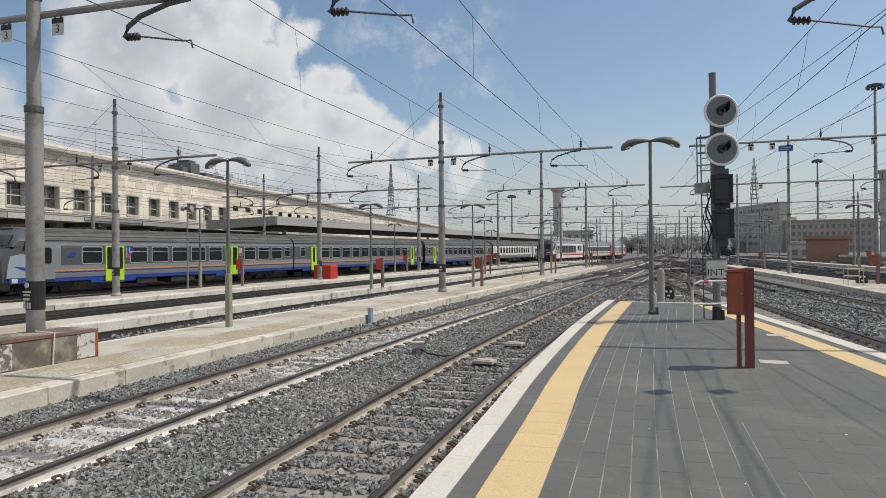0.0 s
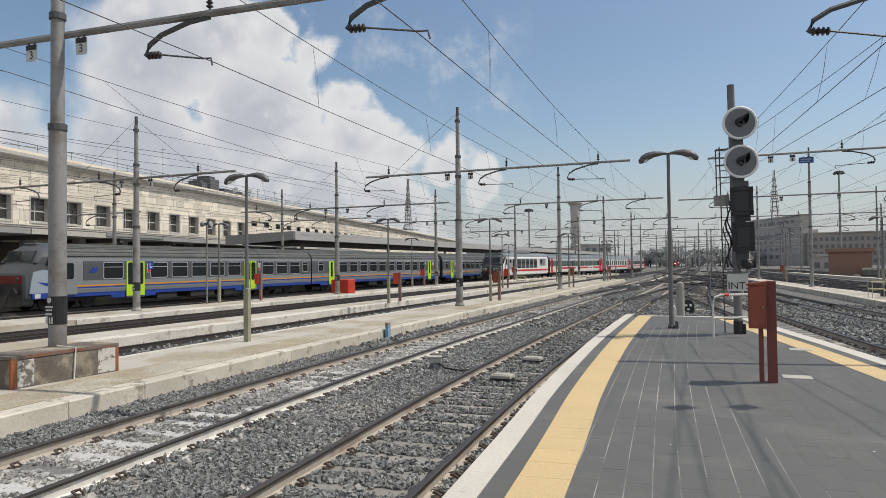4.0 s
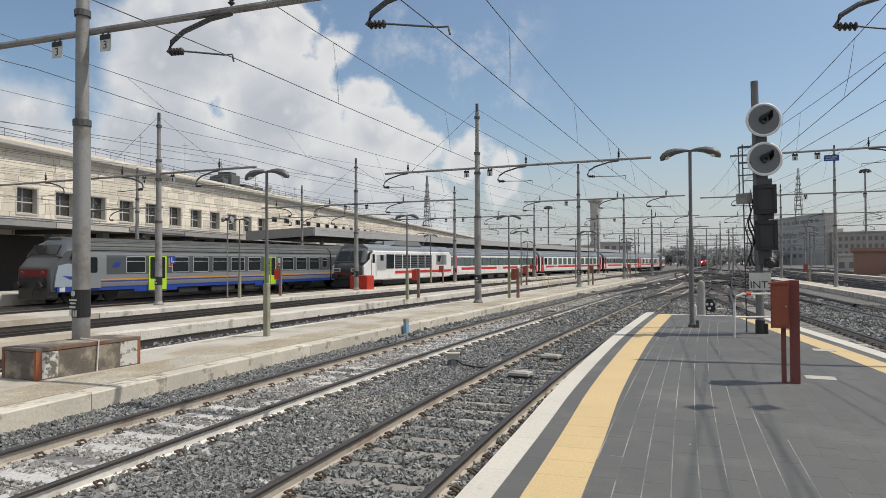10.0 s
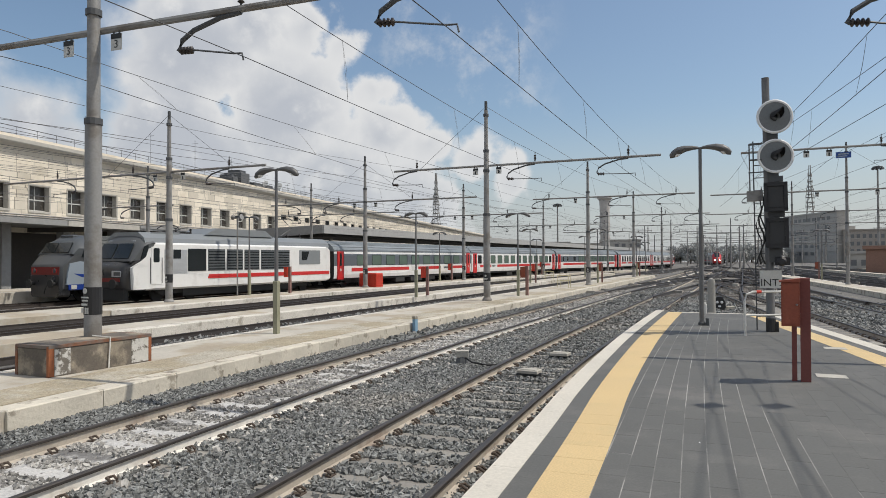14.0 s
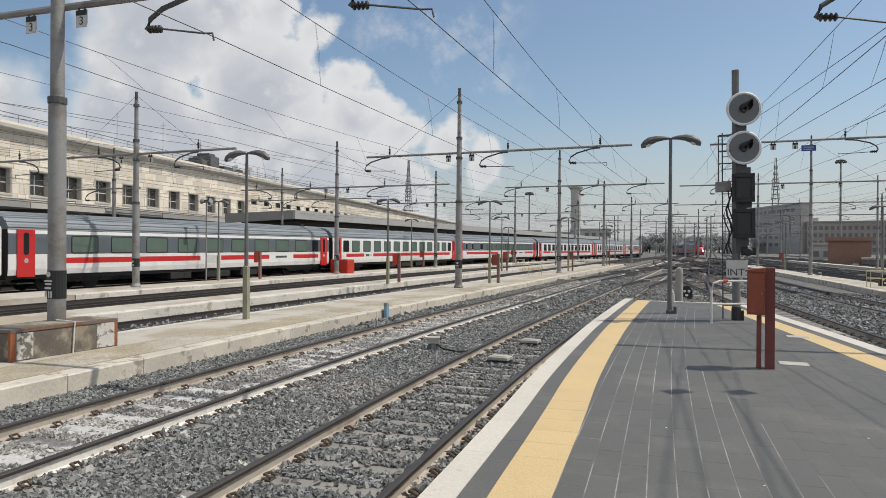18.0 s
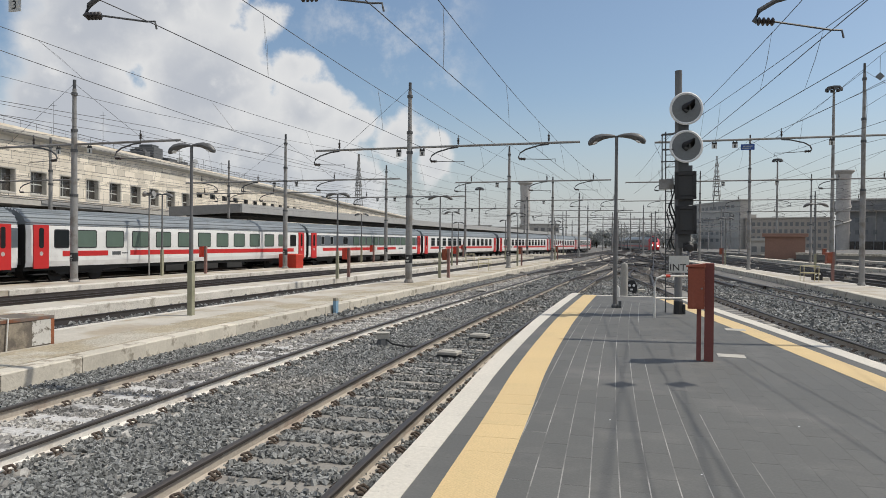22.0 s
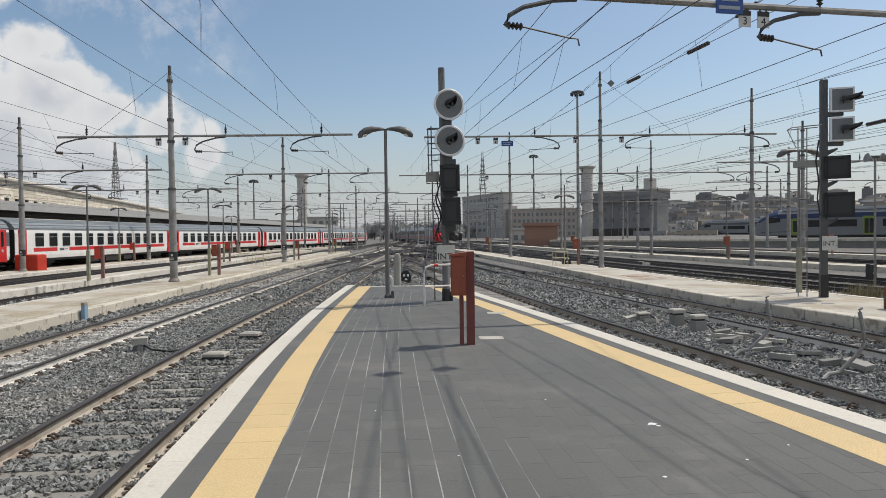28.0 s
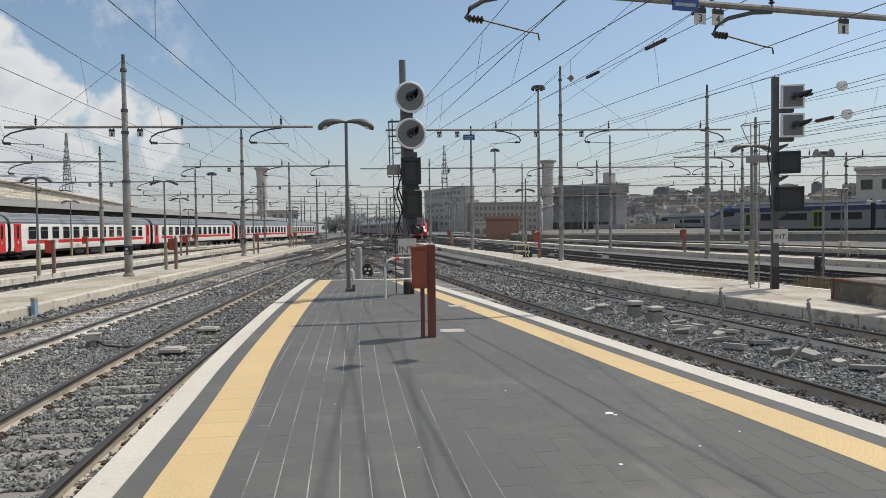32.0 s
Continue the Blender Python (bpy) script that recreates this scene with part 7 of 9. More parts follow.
# blue and grey multiple unit standing far over in the yard
def blue_unit(cab, dull=False):
    pale, deep, door = (M_RGREY, M_DGREY, M_RGREY) if dull else (M_UGREY, M_UBLUE, M_LIME_D)
    c = thing("multiple_unit_car", "dull grey multiple-unit car with dark windows" if dull else "grey multiple-unit car with blue roof edge and lime doors", "railway coach", None, "blue multiple unit")
    L = 9.6
    f = -L + (3.0 if cab else 0)
    if cab:
        part("nose", loft([ring(-L, 1.0, 0.5, 1.6, 0.3), ring(-L + 0.4, 1.25, 0.4, 2.3, 0.4), ring(-L + 1.6, 1.38, 0.4, 3.3, 0.6), ring(f + 0.02, 1.43, 0.4, 3.75, 0.6)]), pale, c, "pale grey nose", smooth=True)
        part("nose_crown", loft([ring(-L + 0.55, 1.28, 2.0, 2.5, 0.2), ring(-L + 1.6, 1.40, 2.5, 3.33, 0.5), ring(f, 1.45, 2.8, 3.79, 0.6)]), deep, c, "blue cab crown", smooth=True)
    part("body", loft([ring(f, 1.43, 0.4, 3.75, 0.6), ring(L, 1.43, 0.4, 3.75, 0.6)]), pale, c)
    if cab:
        for s in (-1, 1):
            part("cab_window", Geo().prism([(-L + 1.5, 2.0), (-L + 3.4, 2.2), (-L + 3.4, 2.75), (-L + 2.0, 2.75)], s * 1.405 - 0.04, s * 1.405 + 0.04, "x"), M_GLASS, c)
            part("swoosh", Geo().prism([(-L + 0.9, 0.9), (-L + 5.0, 1.0), (-L + 6.5, 0.5), (-L + 6.2, 0.5), (-L + 4.9, 0.92), (-L + 1.0, 0.8)], s * 1.42 - 0.05, s * 1.42 + 0.03, "x"), M_DGREY, c)
    part("underframe", Geo().box(-1.2, 1.2, f, L, 0.15, 0.5), M_TDARK, c)
    for s in (-1, 1):
        part("blue_band", Geo().box(s * 1.435 - 0.01, s * 1.435 + 0.01, f, L, 2.62, 3.2), deep, c, "blue roof band")
        part("window_band", Geo().box(s * 1.435 - 0.01, s * 1.435 + 0.012, f + (3.8 if cab else 1), 2.7, 1.5, 2.35), M_GLASS, c)
        part("window_band", Geo().box(s * 1.435 - 0.01, s * 1.435 + 0.012, 5.4, L - 0.9, 1.5, 2.35), M_GLASS, c)
        if cab and not dull:
            cd = part("cab_door", Geo().box(s * 1.44 - 0.015, s * 1.44 + 0.015, -4.8, -3.95, 0.55, 2.6), door, c, "narrow lime cab door")
            part("door_window", Geo().box(s * 1.456 - 0.004, s * 1.456 + 0.004, -4.62, -4.12, 0.9, 2.3), M_GLASS, cd)
        d = part("door", Geo().box(s * 1.44 - 0.015, s * 1.44 + 0.015, 3.3, 4.7, 0.55, 2.75), door, c, "lime green door")
        part("door_window", Geo().box(s * 1.456 - 0.004, s * 1.456 + 0.004, 3.5, 3.95, 0.7, 2.45).box(s * 1.456 - 0.004, s * 1.456 + 0.004, 4.02, 4.5, 0.7, 2.45), M_GLASS, d)
    part("roof", Geo().prism([(-1.1, 3.6), (1.1, 3.6), (0.8, 3.95), (-0.8, 3.95)], f + 0.5, L - 0.5, "y"), pale, c, "pale roof equipment cover")
    part("gangway", Geo().box(-1.3, 1.3, L, L + 0.5, 0.6, 3.4), M_TDARK, c)
    return c


BED_HIGH = 0.40
emb = thing("raised_track_bed", "low pale retaining wall and raised track bed in the yard", "retaining wall", kind="structure")
part("retaining_wall", Geo().add([(20, 112, BED_Z), (74, 60, BED_Z), (74, 60, 0.42), (20, 112, 0.42), (20.3, 112.4, BED_Z), (74.3, 60.4, BED_Z), (74.3, 60.4, 0.42), (20.3, 112.4, 0.42)],
                                [(0, 1, 2, 3), (7, 6, 5, 4), (3, 2, 6, 7), (0, 4, 5, 1), (1, 5, 6, 2), (0, 3, 7, 4)]), M_RUBBLE, emb)
part("coping", Geo().add([(19.9, 111.9, 0.424), (73.9, 59.9, 0.424), (74.9, 60.9, 0.424), (20.9, 112.9, 0.424), (19.9, 111.9, 0.12), (73.9, 59.9, 0.12), (74.9, 60.9, 0.12), (20.9, 112.9, 0.12)],
                            [(0, 1, 2, 3), (0, 4, 5, 1), (1, 5, 6, 2), (2, 6, 7, 3), (3, 7, 4, 0), (7, 6, 5, 4)]), M_OLD, emb, "pale coping")
part("track_bed", Geo().add([(20.3, 112.4, 0.40), (74.3, 60.4, 0.40), (150, 150, 0.40), (70, 270, 0.40)], [(0, 1, 2, 3)]), M_BALLAST, emb)
U_A, U_B = Vector((44.7, 91.9)), Vector((57.6, 77.6))
ud = (U_B - U_A).normalized()
ang = -math.degrees(math.atan2(ud.x, ud.y))
u1 = blue_unit(True)
p1 = U_A + ud * 9.6
u1.matrix_world = pose(p1.x, p1.y, BED_HIGH, 0, 0, ang)
p2 = U_A + ud * (9.6 * 3 + 0.5)
u2 = blue_unit(False)
u2.matrix_world = pose(p2.x, p2.y, BED_HIGH, 0, 0, ang)
p3 = Vector((72.5, 181.0)) + ud * 9.6
u3 = blue_unit(True, True)
u3.matrix_world = pose(p3.x, p3.y, BED_HIGH, 0, 0, ang)

# ---- station building and platform canopies ----
FAC = straight(-51.0, -0.194, 36.8)


def fac_m(u):
    return Matrix.Translation((FAC(u), u, 0)) @ Matrix.Rotation(math.atan(0.194), 4, "Z")


hall = thing("station_building", "long pale travertine station wing with a row of deep square windows", "building")
WIN_U = [20.1 + 3.86 * i for i in range(15)] + [78.0 + 3.9 * i for i in range(28)]


def hall_wall():
    """Courses of stone between the windows, each block a shade of its own."""
    k = math.hypot(1, 0.194)
    m0 = fac_m(0.0)
    wins = [(u * k, (u + 1.95) * k, 5.58, 7.52) for u in WIN_U[:15]] + [(u * k, (u + 1.6) * k, 7.3, 8.0) for u in WIN_U[15:]]
    core = Geo()
    zs = [3.8, 4.5, 5.2, 5.58, 6.5, 7.1, 7.3, 7.52, 8.0, 8.4, 9.1, 9.8, 10.32]
    rnd = random.Random(7)
    for z0, z1 in zip(zs, zs[1:]):
        y = 0.0
        while y < 270:
            ln = rnd.uniform(1.2, 2.2) if y < 110 else 5.0
            segs = [(y, y + ln)]
            for a, b, c, d in wins:
                if c < z1 - 0.01 and d > z0 + 0.01:
                    out = []
                    for p, q in segs:
                        if b <= p or a >= q:
                            out.append((p, q))
                        else:
                            if p < a:
                                out.append((p, a))
                            if q > b:
                                out.append((b, q))
                    segs = out
            for p, q in segs:
                if q - p > 0.02:
                    o, g = rnd.uniform(0, 0.012), 0.016 if y < 110 else 0.03
                    core.add([m0 @ Vector(v) for v in ((o, p + g, z0 + g), (o, q - g, z0 + g), (o, q - g, z1), (o, p + g, z1))], [(0, 1, 2, 3)])
            y += ln
    part("wall", core, M_FACADE, hall)
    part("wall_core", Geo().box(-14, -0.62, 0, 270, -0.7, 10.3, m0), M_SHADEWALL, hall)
    joints = Geo()
    for z in zs[1:-1]:
        if not 5.5 < z < 8.05:
            joints.box(-0.10, -0.03, 0, 270, z - 0.05, z + 0.08, m0)
    part("joint_backing", joints, M_RECESS, hall, "shadowed stone joints")
    me_w = Geo().box(-0.5, -0.44, 0.0, 1.95, 5.58, 7.52).mesh("window", M_DARKGLASS)
    reveal = Geo().box(-0.6, 0.0, -0.06, 0.0, 5.58, 7.52).box(-0.6, 0.0, 1.95, 2.01, 5.58, 7.52).box(-0.6, 0.0, -0.06, 2.01, 7.52, 7.58).box(-0.6, 0.03, -0.06, 2.01, 5.5, 5.58)
    me_r = reveal.mesh("window_reveal", M_CORNICE)
    me_f = Geo().box(-0.44, -0.40, 0.0, 0.07, 5.58, 7.52).box(-0.44, -0.40, 0.86, 0.92, 5.58, 7.52).box(-0.44, -0.40, 0.07, 1.95, 6.42, 6.5).box(-0.44, -0.40, 0.07, 1.95, 5.58, 5.66).mesh("window_frame", M_PLATE)
    me_s = Geo().box(-0.02, 0.035, -0.14, -0.06, 5.44, 7.64).box(-0.02, 0.035, 2.01, 2.09, 5.44, 7.64).box(-0.02, 0.035, -0.14, 2.09, 7.58, 7.66).box(-0.02, 0.06, -0.14, 2.09, 5.42, 5.5).mesh("window_surround", M_CORNICE)
    small_w = Geo().box(-0.5, -0.3, 0.0, 1.6, 7.3, 8.0).mesh("window", M_DARKGLASS)
    for i, u in enumerate(WIN_U):
        m = fac_m(u)
        if i < 15:
            w = part("window", me_w, None, hall)
            w.matrix_basis = m
            part("window_frame", me_f, None, w)
            part("window_reveal", me_r, None, w)
            part("window_surround", me_s, None, w, "grey stone window surround")
        else:
            w = part("window", small_w, None, hall)
            w.matrix_basis = m
    part("cornice", Geo().prism([(-1.0, 10.3), (0.0, 10.3), (0.55, 10.52), (0.62, 10.62), (0.62, 10.9), (-1.0, 10.95)], 0, 270, "y", m0), M_CORNICE, hall, "projecting stone cornice")
    part("parapet", Geo().box(-1.6, -0.9, 0, 270, 10.9, 11.45, m0), M_FACADE, hall)
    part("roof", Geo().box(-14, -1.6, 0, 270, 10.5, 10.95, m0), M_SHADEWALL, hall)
    g = Geo().tube([m0 @ Vector((-1.0, 2, 12.1)), m0 @ Vector((-1.0, 120, 12.1))], 0.03, 4).tube([m0 @ Vector((-1.0, 2, 11.8)), m0 @ Vector((-1.0, 120, 11.8))], 0.02, 4)
    for k2 in range(60):
        g.tube([m0 @ Vector((-1.0, 2 + 2 * k2, 11.3)), m0 @ Vector((-1.0, 2 + 2 * k2, 12.1))], 0.02, 4)
    part("roof_railing", g, M_STEEL_D, hall, "thin roof railing")
    for z, x in ((5.2, 0.12), (5.05, 0.22), (4.9, 0.34)):
        part("wall_pipe", Geo().tube([m0 @ Vector((x, 5, z)), m0 @ Vector((x, 110, z))], 0.06, 6), M_STEEL, hall, "grey pipe along the wall")
    part("string_course", Geo().box(0.0, 0.28, 0, 270, 4.62, 4.80, m0), M_CORNICE, hall)


hall_wall()
m0 = fac_m(0.0)
for u, a, b, z, w in ((62, -7, -3, 11.7, 9.0), (73, -5, -2.5, 13.2, 2.2), (77, -6, -2.5, 12.0, 6.0), (71, -5, -2.5, 12.4, 1.2), (88, -6, -3, 11.6, 4.0), (118, -6, -3, 11.8, 5.0), (150, -6, -3, 11.9, 5.0), (185, -6, -3, 12.0, 7.0)):
    rb = thing("roof_unit", "grey plant box on the station roof", "roof unit", None, "roof plant")
    part("casing", Geo().box(a, b, u, u + w, 10.9, z, m0, bev=0.05), M_LAMPC, rb)
    part("vent", Geo().box(a + 0.4, b - 0.4, u + 0.3, u + w - 0.3, z, z + 0.35, m0), M_STEEL_D, rb)
for u, h in ((62, 15.5), (79, 13.8), (82, 13.4), (86, 13.2), (92, 13.5), (54, 15.0), (45, 15.2), (70, 14.5)):
    an = thing("roof_aerial", "thin grey aerial rod on the roof", "aerial", None, "roof aerials")
    p = m0 @ Vector((-2.2, u, 10.9))
    part("rod", Geo().tube([p, p + Vector((0, 0, h - 10.9))], 0.025, 4), M_STEEL_D, an)
    part("cross_rod", Geo().tube([p + Vector((-0.4, 0, h - 11.3)), p + Vector((0.4, 0, h - 11.3))], 0.018, 4), M_STEEL_D, an)
for u, r in ((84, 0.7), (80, 0.5)):
    ds = thing("satellite_dish", "white satellite dish on the station roof", "dish", None, "roof dishes")
    part("dish", Geo().lathe([(0.02, 0), (r * 0.6, 0.12), (r, 0.35), (r * 0.98, 0.36)], 18, Matrix.Translation(m0 @ Vector((-2.5, u, 12.2))) @ Matrix.Rotation(radians(60), 4, "X")), M_PLATE, ds)
    part("stand", Geo().tube([m0 @ Vector((-2.5, u, 10.9)), m0 @ Vector((-2.5, u, 12.3))], 0.05, 5), M_STEEL_D, ds)

# open ground floor under the wing: dark recess, grey pillars, pale wall
ar = thing("arcade", "shaded ground-floor arcade with grey pillars and pale wall panels", "arcade")
# rear wall and beams carry the recess's shade in their colour
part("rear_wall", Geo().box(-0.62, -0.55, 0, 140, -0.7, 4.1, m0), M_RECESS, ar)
for i in range(22):
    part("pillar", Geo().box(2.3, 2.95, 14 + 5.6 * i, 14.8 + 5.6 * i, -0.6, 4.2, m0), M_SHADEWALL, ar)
    if i % 2 == 0:
        part("doorway", Geo().box(-0.55, -0.5, 16 + 5.6 * i, 18.2 + 5.6 * i, -0.5, 2.6, m0), M_DARKGLASS, ar)
for i in range(13):
    part("fascia_panel", Geo().box(5.4, 5.52, 10 + 8.0 * i, 17.9 + 8.0 * i, 4.17 if i % 4 else 4.36, 4.56, m0), M_SHADEWALL if i % 3 else M_CORNICE, ar)
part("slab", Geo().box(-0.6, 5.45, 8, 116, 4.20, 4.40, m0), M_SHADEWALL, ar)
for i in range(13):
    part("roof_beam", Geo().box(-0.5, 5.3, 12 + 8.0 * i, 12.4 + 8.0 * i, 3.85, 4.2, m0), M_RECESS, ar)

can = thing("platform_canopy", "long flat grey concrete platform canopy with a deep fascia", "canopy")
C_EDGE = curve_through((56, 110, 170, 260, 330), (-38.2, -37.6, -36.0, -33.0, -30.5))
part("front_fascia", Geo().sweep([(0, 4.25), (0.25, 4.25), (0.25, 5.1), (0, 5.1)], line_of(C_EDGE, 57, 330, 8)), M_FASCIA, can, "grey fascia in a sunlit tone")
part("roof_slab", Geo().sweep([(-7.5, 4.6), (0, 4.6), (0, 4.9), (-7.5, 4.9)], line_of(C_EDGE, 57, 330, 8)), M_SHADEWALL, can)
# soffit in near black, so the shade beneath the canopy is painted on
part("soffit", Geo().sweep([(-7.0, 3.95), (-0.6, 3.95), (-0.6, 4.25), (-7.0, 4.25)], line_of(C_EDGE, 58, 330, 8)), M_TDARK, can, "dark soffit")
# end face keeps the darker tone, as it is turned from the sun
part("end_fascia", Geo().add([(-38.2, 57, 4.25), (-46.2, 56.8, 3.9), (-46.2, 56.8, 4.85), (-38.2, 57, 5.1), (-38.3, 57.3, 4.25), (-46.2, 57.2, 3.9), (-46.2, 57.2, 4.85), (-38.3, 57.3, 5.1)],
                             [(0, 1, 2, 3), (7, 6, 5, 4), (0, 4, 5, 1), (1, 5, 6, 2), (2, 6, 7, 3), (3, 7, 4, 0)]), M_SHADEWALL, can)
for i in range(12):
    u = 64 + 21 * i
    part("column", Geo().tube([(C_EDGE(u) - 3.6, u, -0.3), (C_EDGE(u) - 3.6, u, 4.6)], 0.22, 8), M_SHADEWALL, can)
low_platform("platform_h", lambda u: T6(u) - 1.9, lambda u: T6(u) - 7.0, 5, 200, "shaded platform beside the standing regional train", top=-0.02)


# ---- far buildings ----
def polar(az, d):
    return d * math.sin(radians(az)), d * math.cos(radians(az))


def block_building(name, az, d, w, dep, h, material, label, floors=0, cols=0, turn=0.0, win=None, rim=True, base=-0.7, joined=False):
    x, y = polar(az, d)
    b = thing(name, label, "building", pose(x, y, base, 0, 0, -az + turn), "far buildings")
    part("wall_block", Geo().box(-w / 2, w / 2, 0, dep, 0, h), material, b)
    if rim:
        part("roof_edge", Geo().box(-w / 2 - 0.4, w / 2 + 0.4, -0.4, dep + 0.4, h, h + 0.5), material, b)
    if floors:
        fh = h / (floors + 0.4)
        me = Geo().box(-w / cols * 0.28, w / cols * 0.28, -0.08, 0.05, 0, fh * 0.52).mesh("window", win or M_WIN_F)
        if joined:
            g = Geo()
            for i in range(floors):
                for j in range(cols):
                    x0, z0 = -w / 2 + w / cols * (j + 0.5), fh * (i + 0.35)
                    g.box(x0 - w / cols * 0.22, x0 + w / cols * 0.22, -0.08, 0.05, z0, z0 + fh * 0.5)
            part("far_windows", g, win or M_WIN_F, b)["kind"] = "stuff"
            return b
        for i in range(floors):
            for j in range(cols):
                ob = part("window", me, None, b)
                ob.location = (-w / 2 + w / cols * (j + 0.5), 0, fh * (i + 0.35))
    return b


def round_tower(az, d, r, h, label):
    x, y = polar(az, d)
    t = thing("water_tower", label, "tower", pose(x, y, -0.7), "water towers")
    part("shaft", Geo().lathe([(r * 0.66, 0), (r * 0.66, h * 0.50), (r * 0.80, h * 0.57), (r * 0.76, h * 0.60)], 24), M_TOWER, t, smooth=True)
    part("tank", Geo().lathe([(r * 0.74, h * 0.60), (r * 0.70, h * 0.8), (r * 0.78, h * 0.955), (r * 1.08, h * 0.985), (r * 1.08, h)], 24), M_TOWER, t, smooth=True)
    pts = [(r * 0.76 * math.cos(0.5 * k), r * 0.76 * math.sin(0.5 * k), h * 0.25 + 0.28 * k) for k in range(26)]
    part("spiral_stair", Geo().tube(pts, 0.22, 4), M_CONC_F, t)


round_tower(-10.4, 255, 2.5, 24.5, "tall pale concrete water tower with a flared rim")
round_tower(13.1, 210, 2.4, 22.0, "round concrete water tower behind the yard")
ob_x = thing("office_block", "long grey concrete office block seen along its flank", "building", pose(36.1, 330, -0.7, 0, 0, 22.6), "far buildings")
part("wall_block", Geo().box(0, 5, 0, 46, 0, 21.6), M_CONC_F, ob_x)
part("roof_edge", Geo().box(-0.3, 5.3, -0.3, 46.3, 21.6, 22.3), M_CONC_F, ob_x)
me_ow = Geo().box(-0.08, 0.05, 0, 2.6, 0, 1.5).mesh("window", M_WIN_F)
for j in range(10):
    part("window", me_ow, None, ob_x).location = (0, 5.0 + 4.1 * j, 18.6)
for i in range(4):
    for j in range(5):
        if (3 * i + 2 * j) % 5 != 1:
            part("window", me_ow, None, ob_x).location = (0, 19.0 + 5.2 * j, 3.3 + 3.4 * i)
for y0, z0, z1 in ((8, 2.0, 16.5), (14.5, 6.0, 17.0)):
    part("wall_strip", Geo().box(-0.12, 0.05, y0, y0 + 1.2, z0, z1), M_WIN_F, ob_x, "dark recessed stair strip")
part("dark_frieze", Geo().box(-0.14, 0.05, 24, 44, 12.8, 14.2), M_WIN_F, ob_x, "dark louvred band")
for k in range(4):
    part("ledge", Geo().box(-0.25, 0.02, 0.5, 45.5, 4.9 + 4.1 * k, 5.15 + 4.1 * k), M_TOWER, ob_x)
part("low_annex", Geo().box(5.3, 8.3, 1, 20, 0, 15.6), M_CONC_F, ob_x, "lower annex")
lx, ly = polar(4.55, 355)
lat = thing("lattice_mast", "red-grey lattice aerial mast on a roof", "aerial", pose(lx, ly, 18), "lattice masts")
for a in range(4):
    sx, sy = (1, 1, -1, -1)[a], (1, -1, -1, 1)[a]
    part("leg", Geo().tube([(sx * 2.4, sy * 2.4, 0), (sx * 0.8, sy * 0.8, 14), (sx * 0.4, sy * 0.4, 27)], 0.22, 4), M_STEEL, lat)
brc = Geo()
for k in range(16):
    z0, z1 = 1.5 * k, 1.5 * k + 1.5
    w0, w1 = 1.8 - 0.09 * k if k < 10 else 0.8 - 0.03 * k, 1.8 - 0.09 * (k + 1) if k < 10 else 0.8 - 0.03 * k
    for s in (-1, 1):
        brc.tube([(-w0, s * w0, z0), (w1, s * w1, z1)], 0.09, 3).tube([(s * w0, w0, z0), (s * w1, -w1, z1)], 0.09, 3)
part("bracing", brc, M_STEEL, lat)
for z, r in ((7, 2.4), (9, 2.2), (11.5, 2.3), (13, 1.8), (15, 2.0), (16.5, 1.5), (19, 1.3), (22, 1.0)):
    part("aerial_ring", Geo().lathe([(r, z), (r, z + 0.35)], 8), M_STEEL, lat)
    part("aerial_panel", Geo().box(-r - 0.25, -r + 0.25, -0.2, 0.2, z - 0.4, z + 1.3), M_PLATE, lat)
    part("aerial_panel", Geo().box(r - 0.25, r + 0.25, -0.2, 0.2, z - 0.6, z + 1.0), M_PLATE, lat)
lat.scale = (0.72, 0.72, 0.96)
lat2 = copy_thing(lat, pose(-83.1, 184, 10.9))
lat2["label"] = "slim lattice aerial mast on the station roof"
lat2.scale = (0.42, 0.42, 0.6)

gb = block_building("signal_building", 15.65, 213.9, 28, 5, 11.6, M_CONC_D, "grey concrete railway building with an overhanging attic and dark ground floor", turn=-41.5)
me_gw = Geo().box(-0.55, 0.55, -0.10, 0.05, 0, 1.2).mesh("window", M_WIN_F)
for i in range(2):
    for j in range(9):
        if (i * 7 + j * 3) % 4:
            part("window", me_gw, None, gb).location = (-11.4 + 2.85 * j, 0, 5.2 + 3.3 * i)
for k in range(6):
    part("wall_joint", Geo().box(-12.9 + 5.1 * k, -12.7 + 5.1 * k, -0.10, 0.02, 3.6, 11.4), M_CONC_F, gb)
part("attic", Geo().box(-14.6, 14.2, -2.2, 5.6, 11.6, 14.2), M_CONC_D, gb, "overhanging attic storey")
part("attic_band", Geo().box(-14.4, 14.0, -2.26, -2.18, 12.0, 12.9), M_WIN_F, gb, "dark attic window band")
part("roof_edge_top", Geo().box(-14.9, 14.6, -2.6, 6.0, 14.2, 14.6), M_CONC_F, gb)
part("stair_head", Geo().box(8.4, 10.6, 1, 4, 14.6, 17.8), M_CONC_F, gb)
for k in range(8):
    part("ground_opening", Geo().box(-11.8 + 2.95 * k, -9.3 + 2.95 * k, -0.14, 0.2, 0.3, 3.3), M_DARKGLASS, gb)
block_building("terrace_house", 9.6, 330, 34, 14, 13.5, M_TAN_F, "tan rendered terrace with rows of windows", 4, 16)
block_building("rust_shed", 9.35, 118, 5.6, 5, 3.5, M_BRICK, "low rusty red shed in the yard")
block_building("yard_hut", 7.9, 150, 5, 4, 3.0, M_CONC_F, "small grey yard hut", 1, 3)
block_building("depot_block", 39.3, 150, 20, 14, 12.0, M_CONC_F, "grey flat-roofed block behind the standing unit", 3, 6, win=M_DARKGLASS)
rnd = random.Random(11)
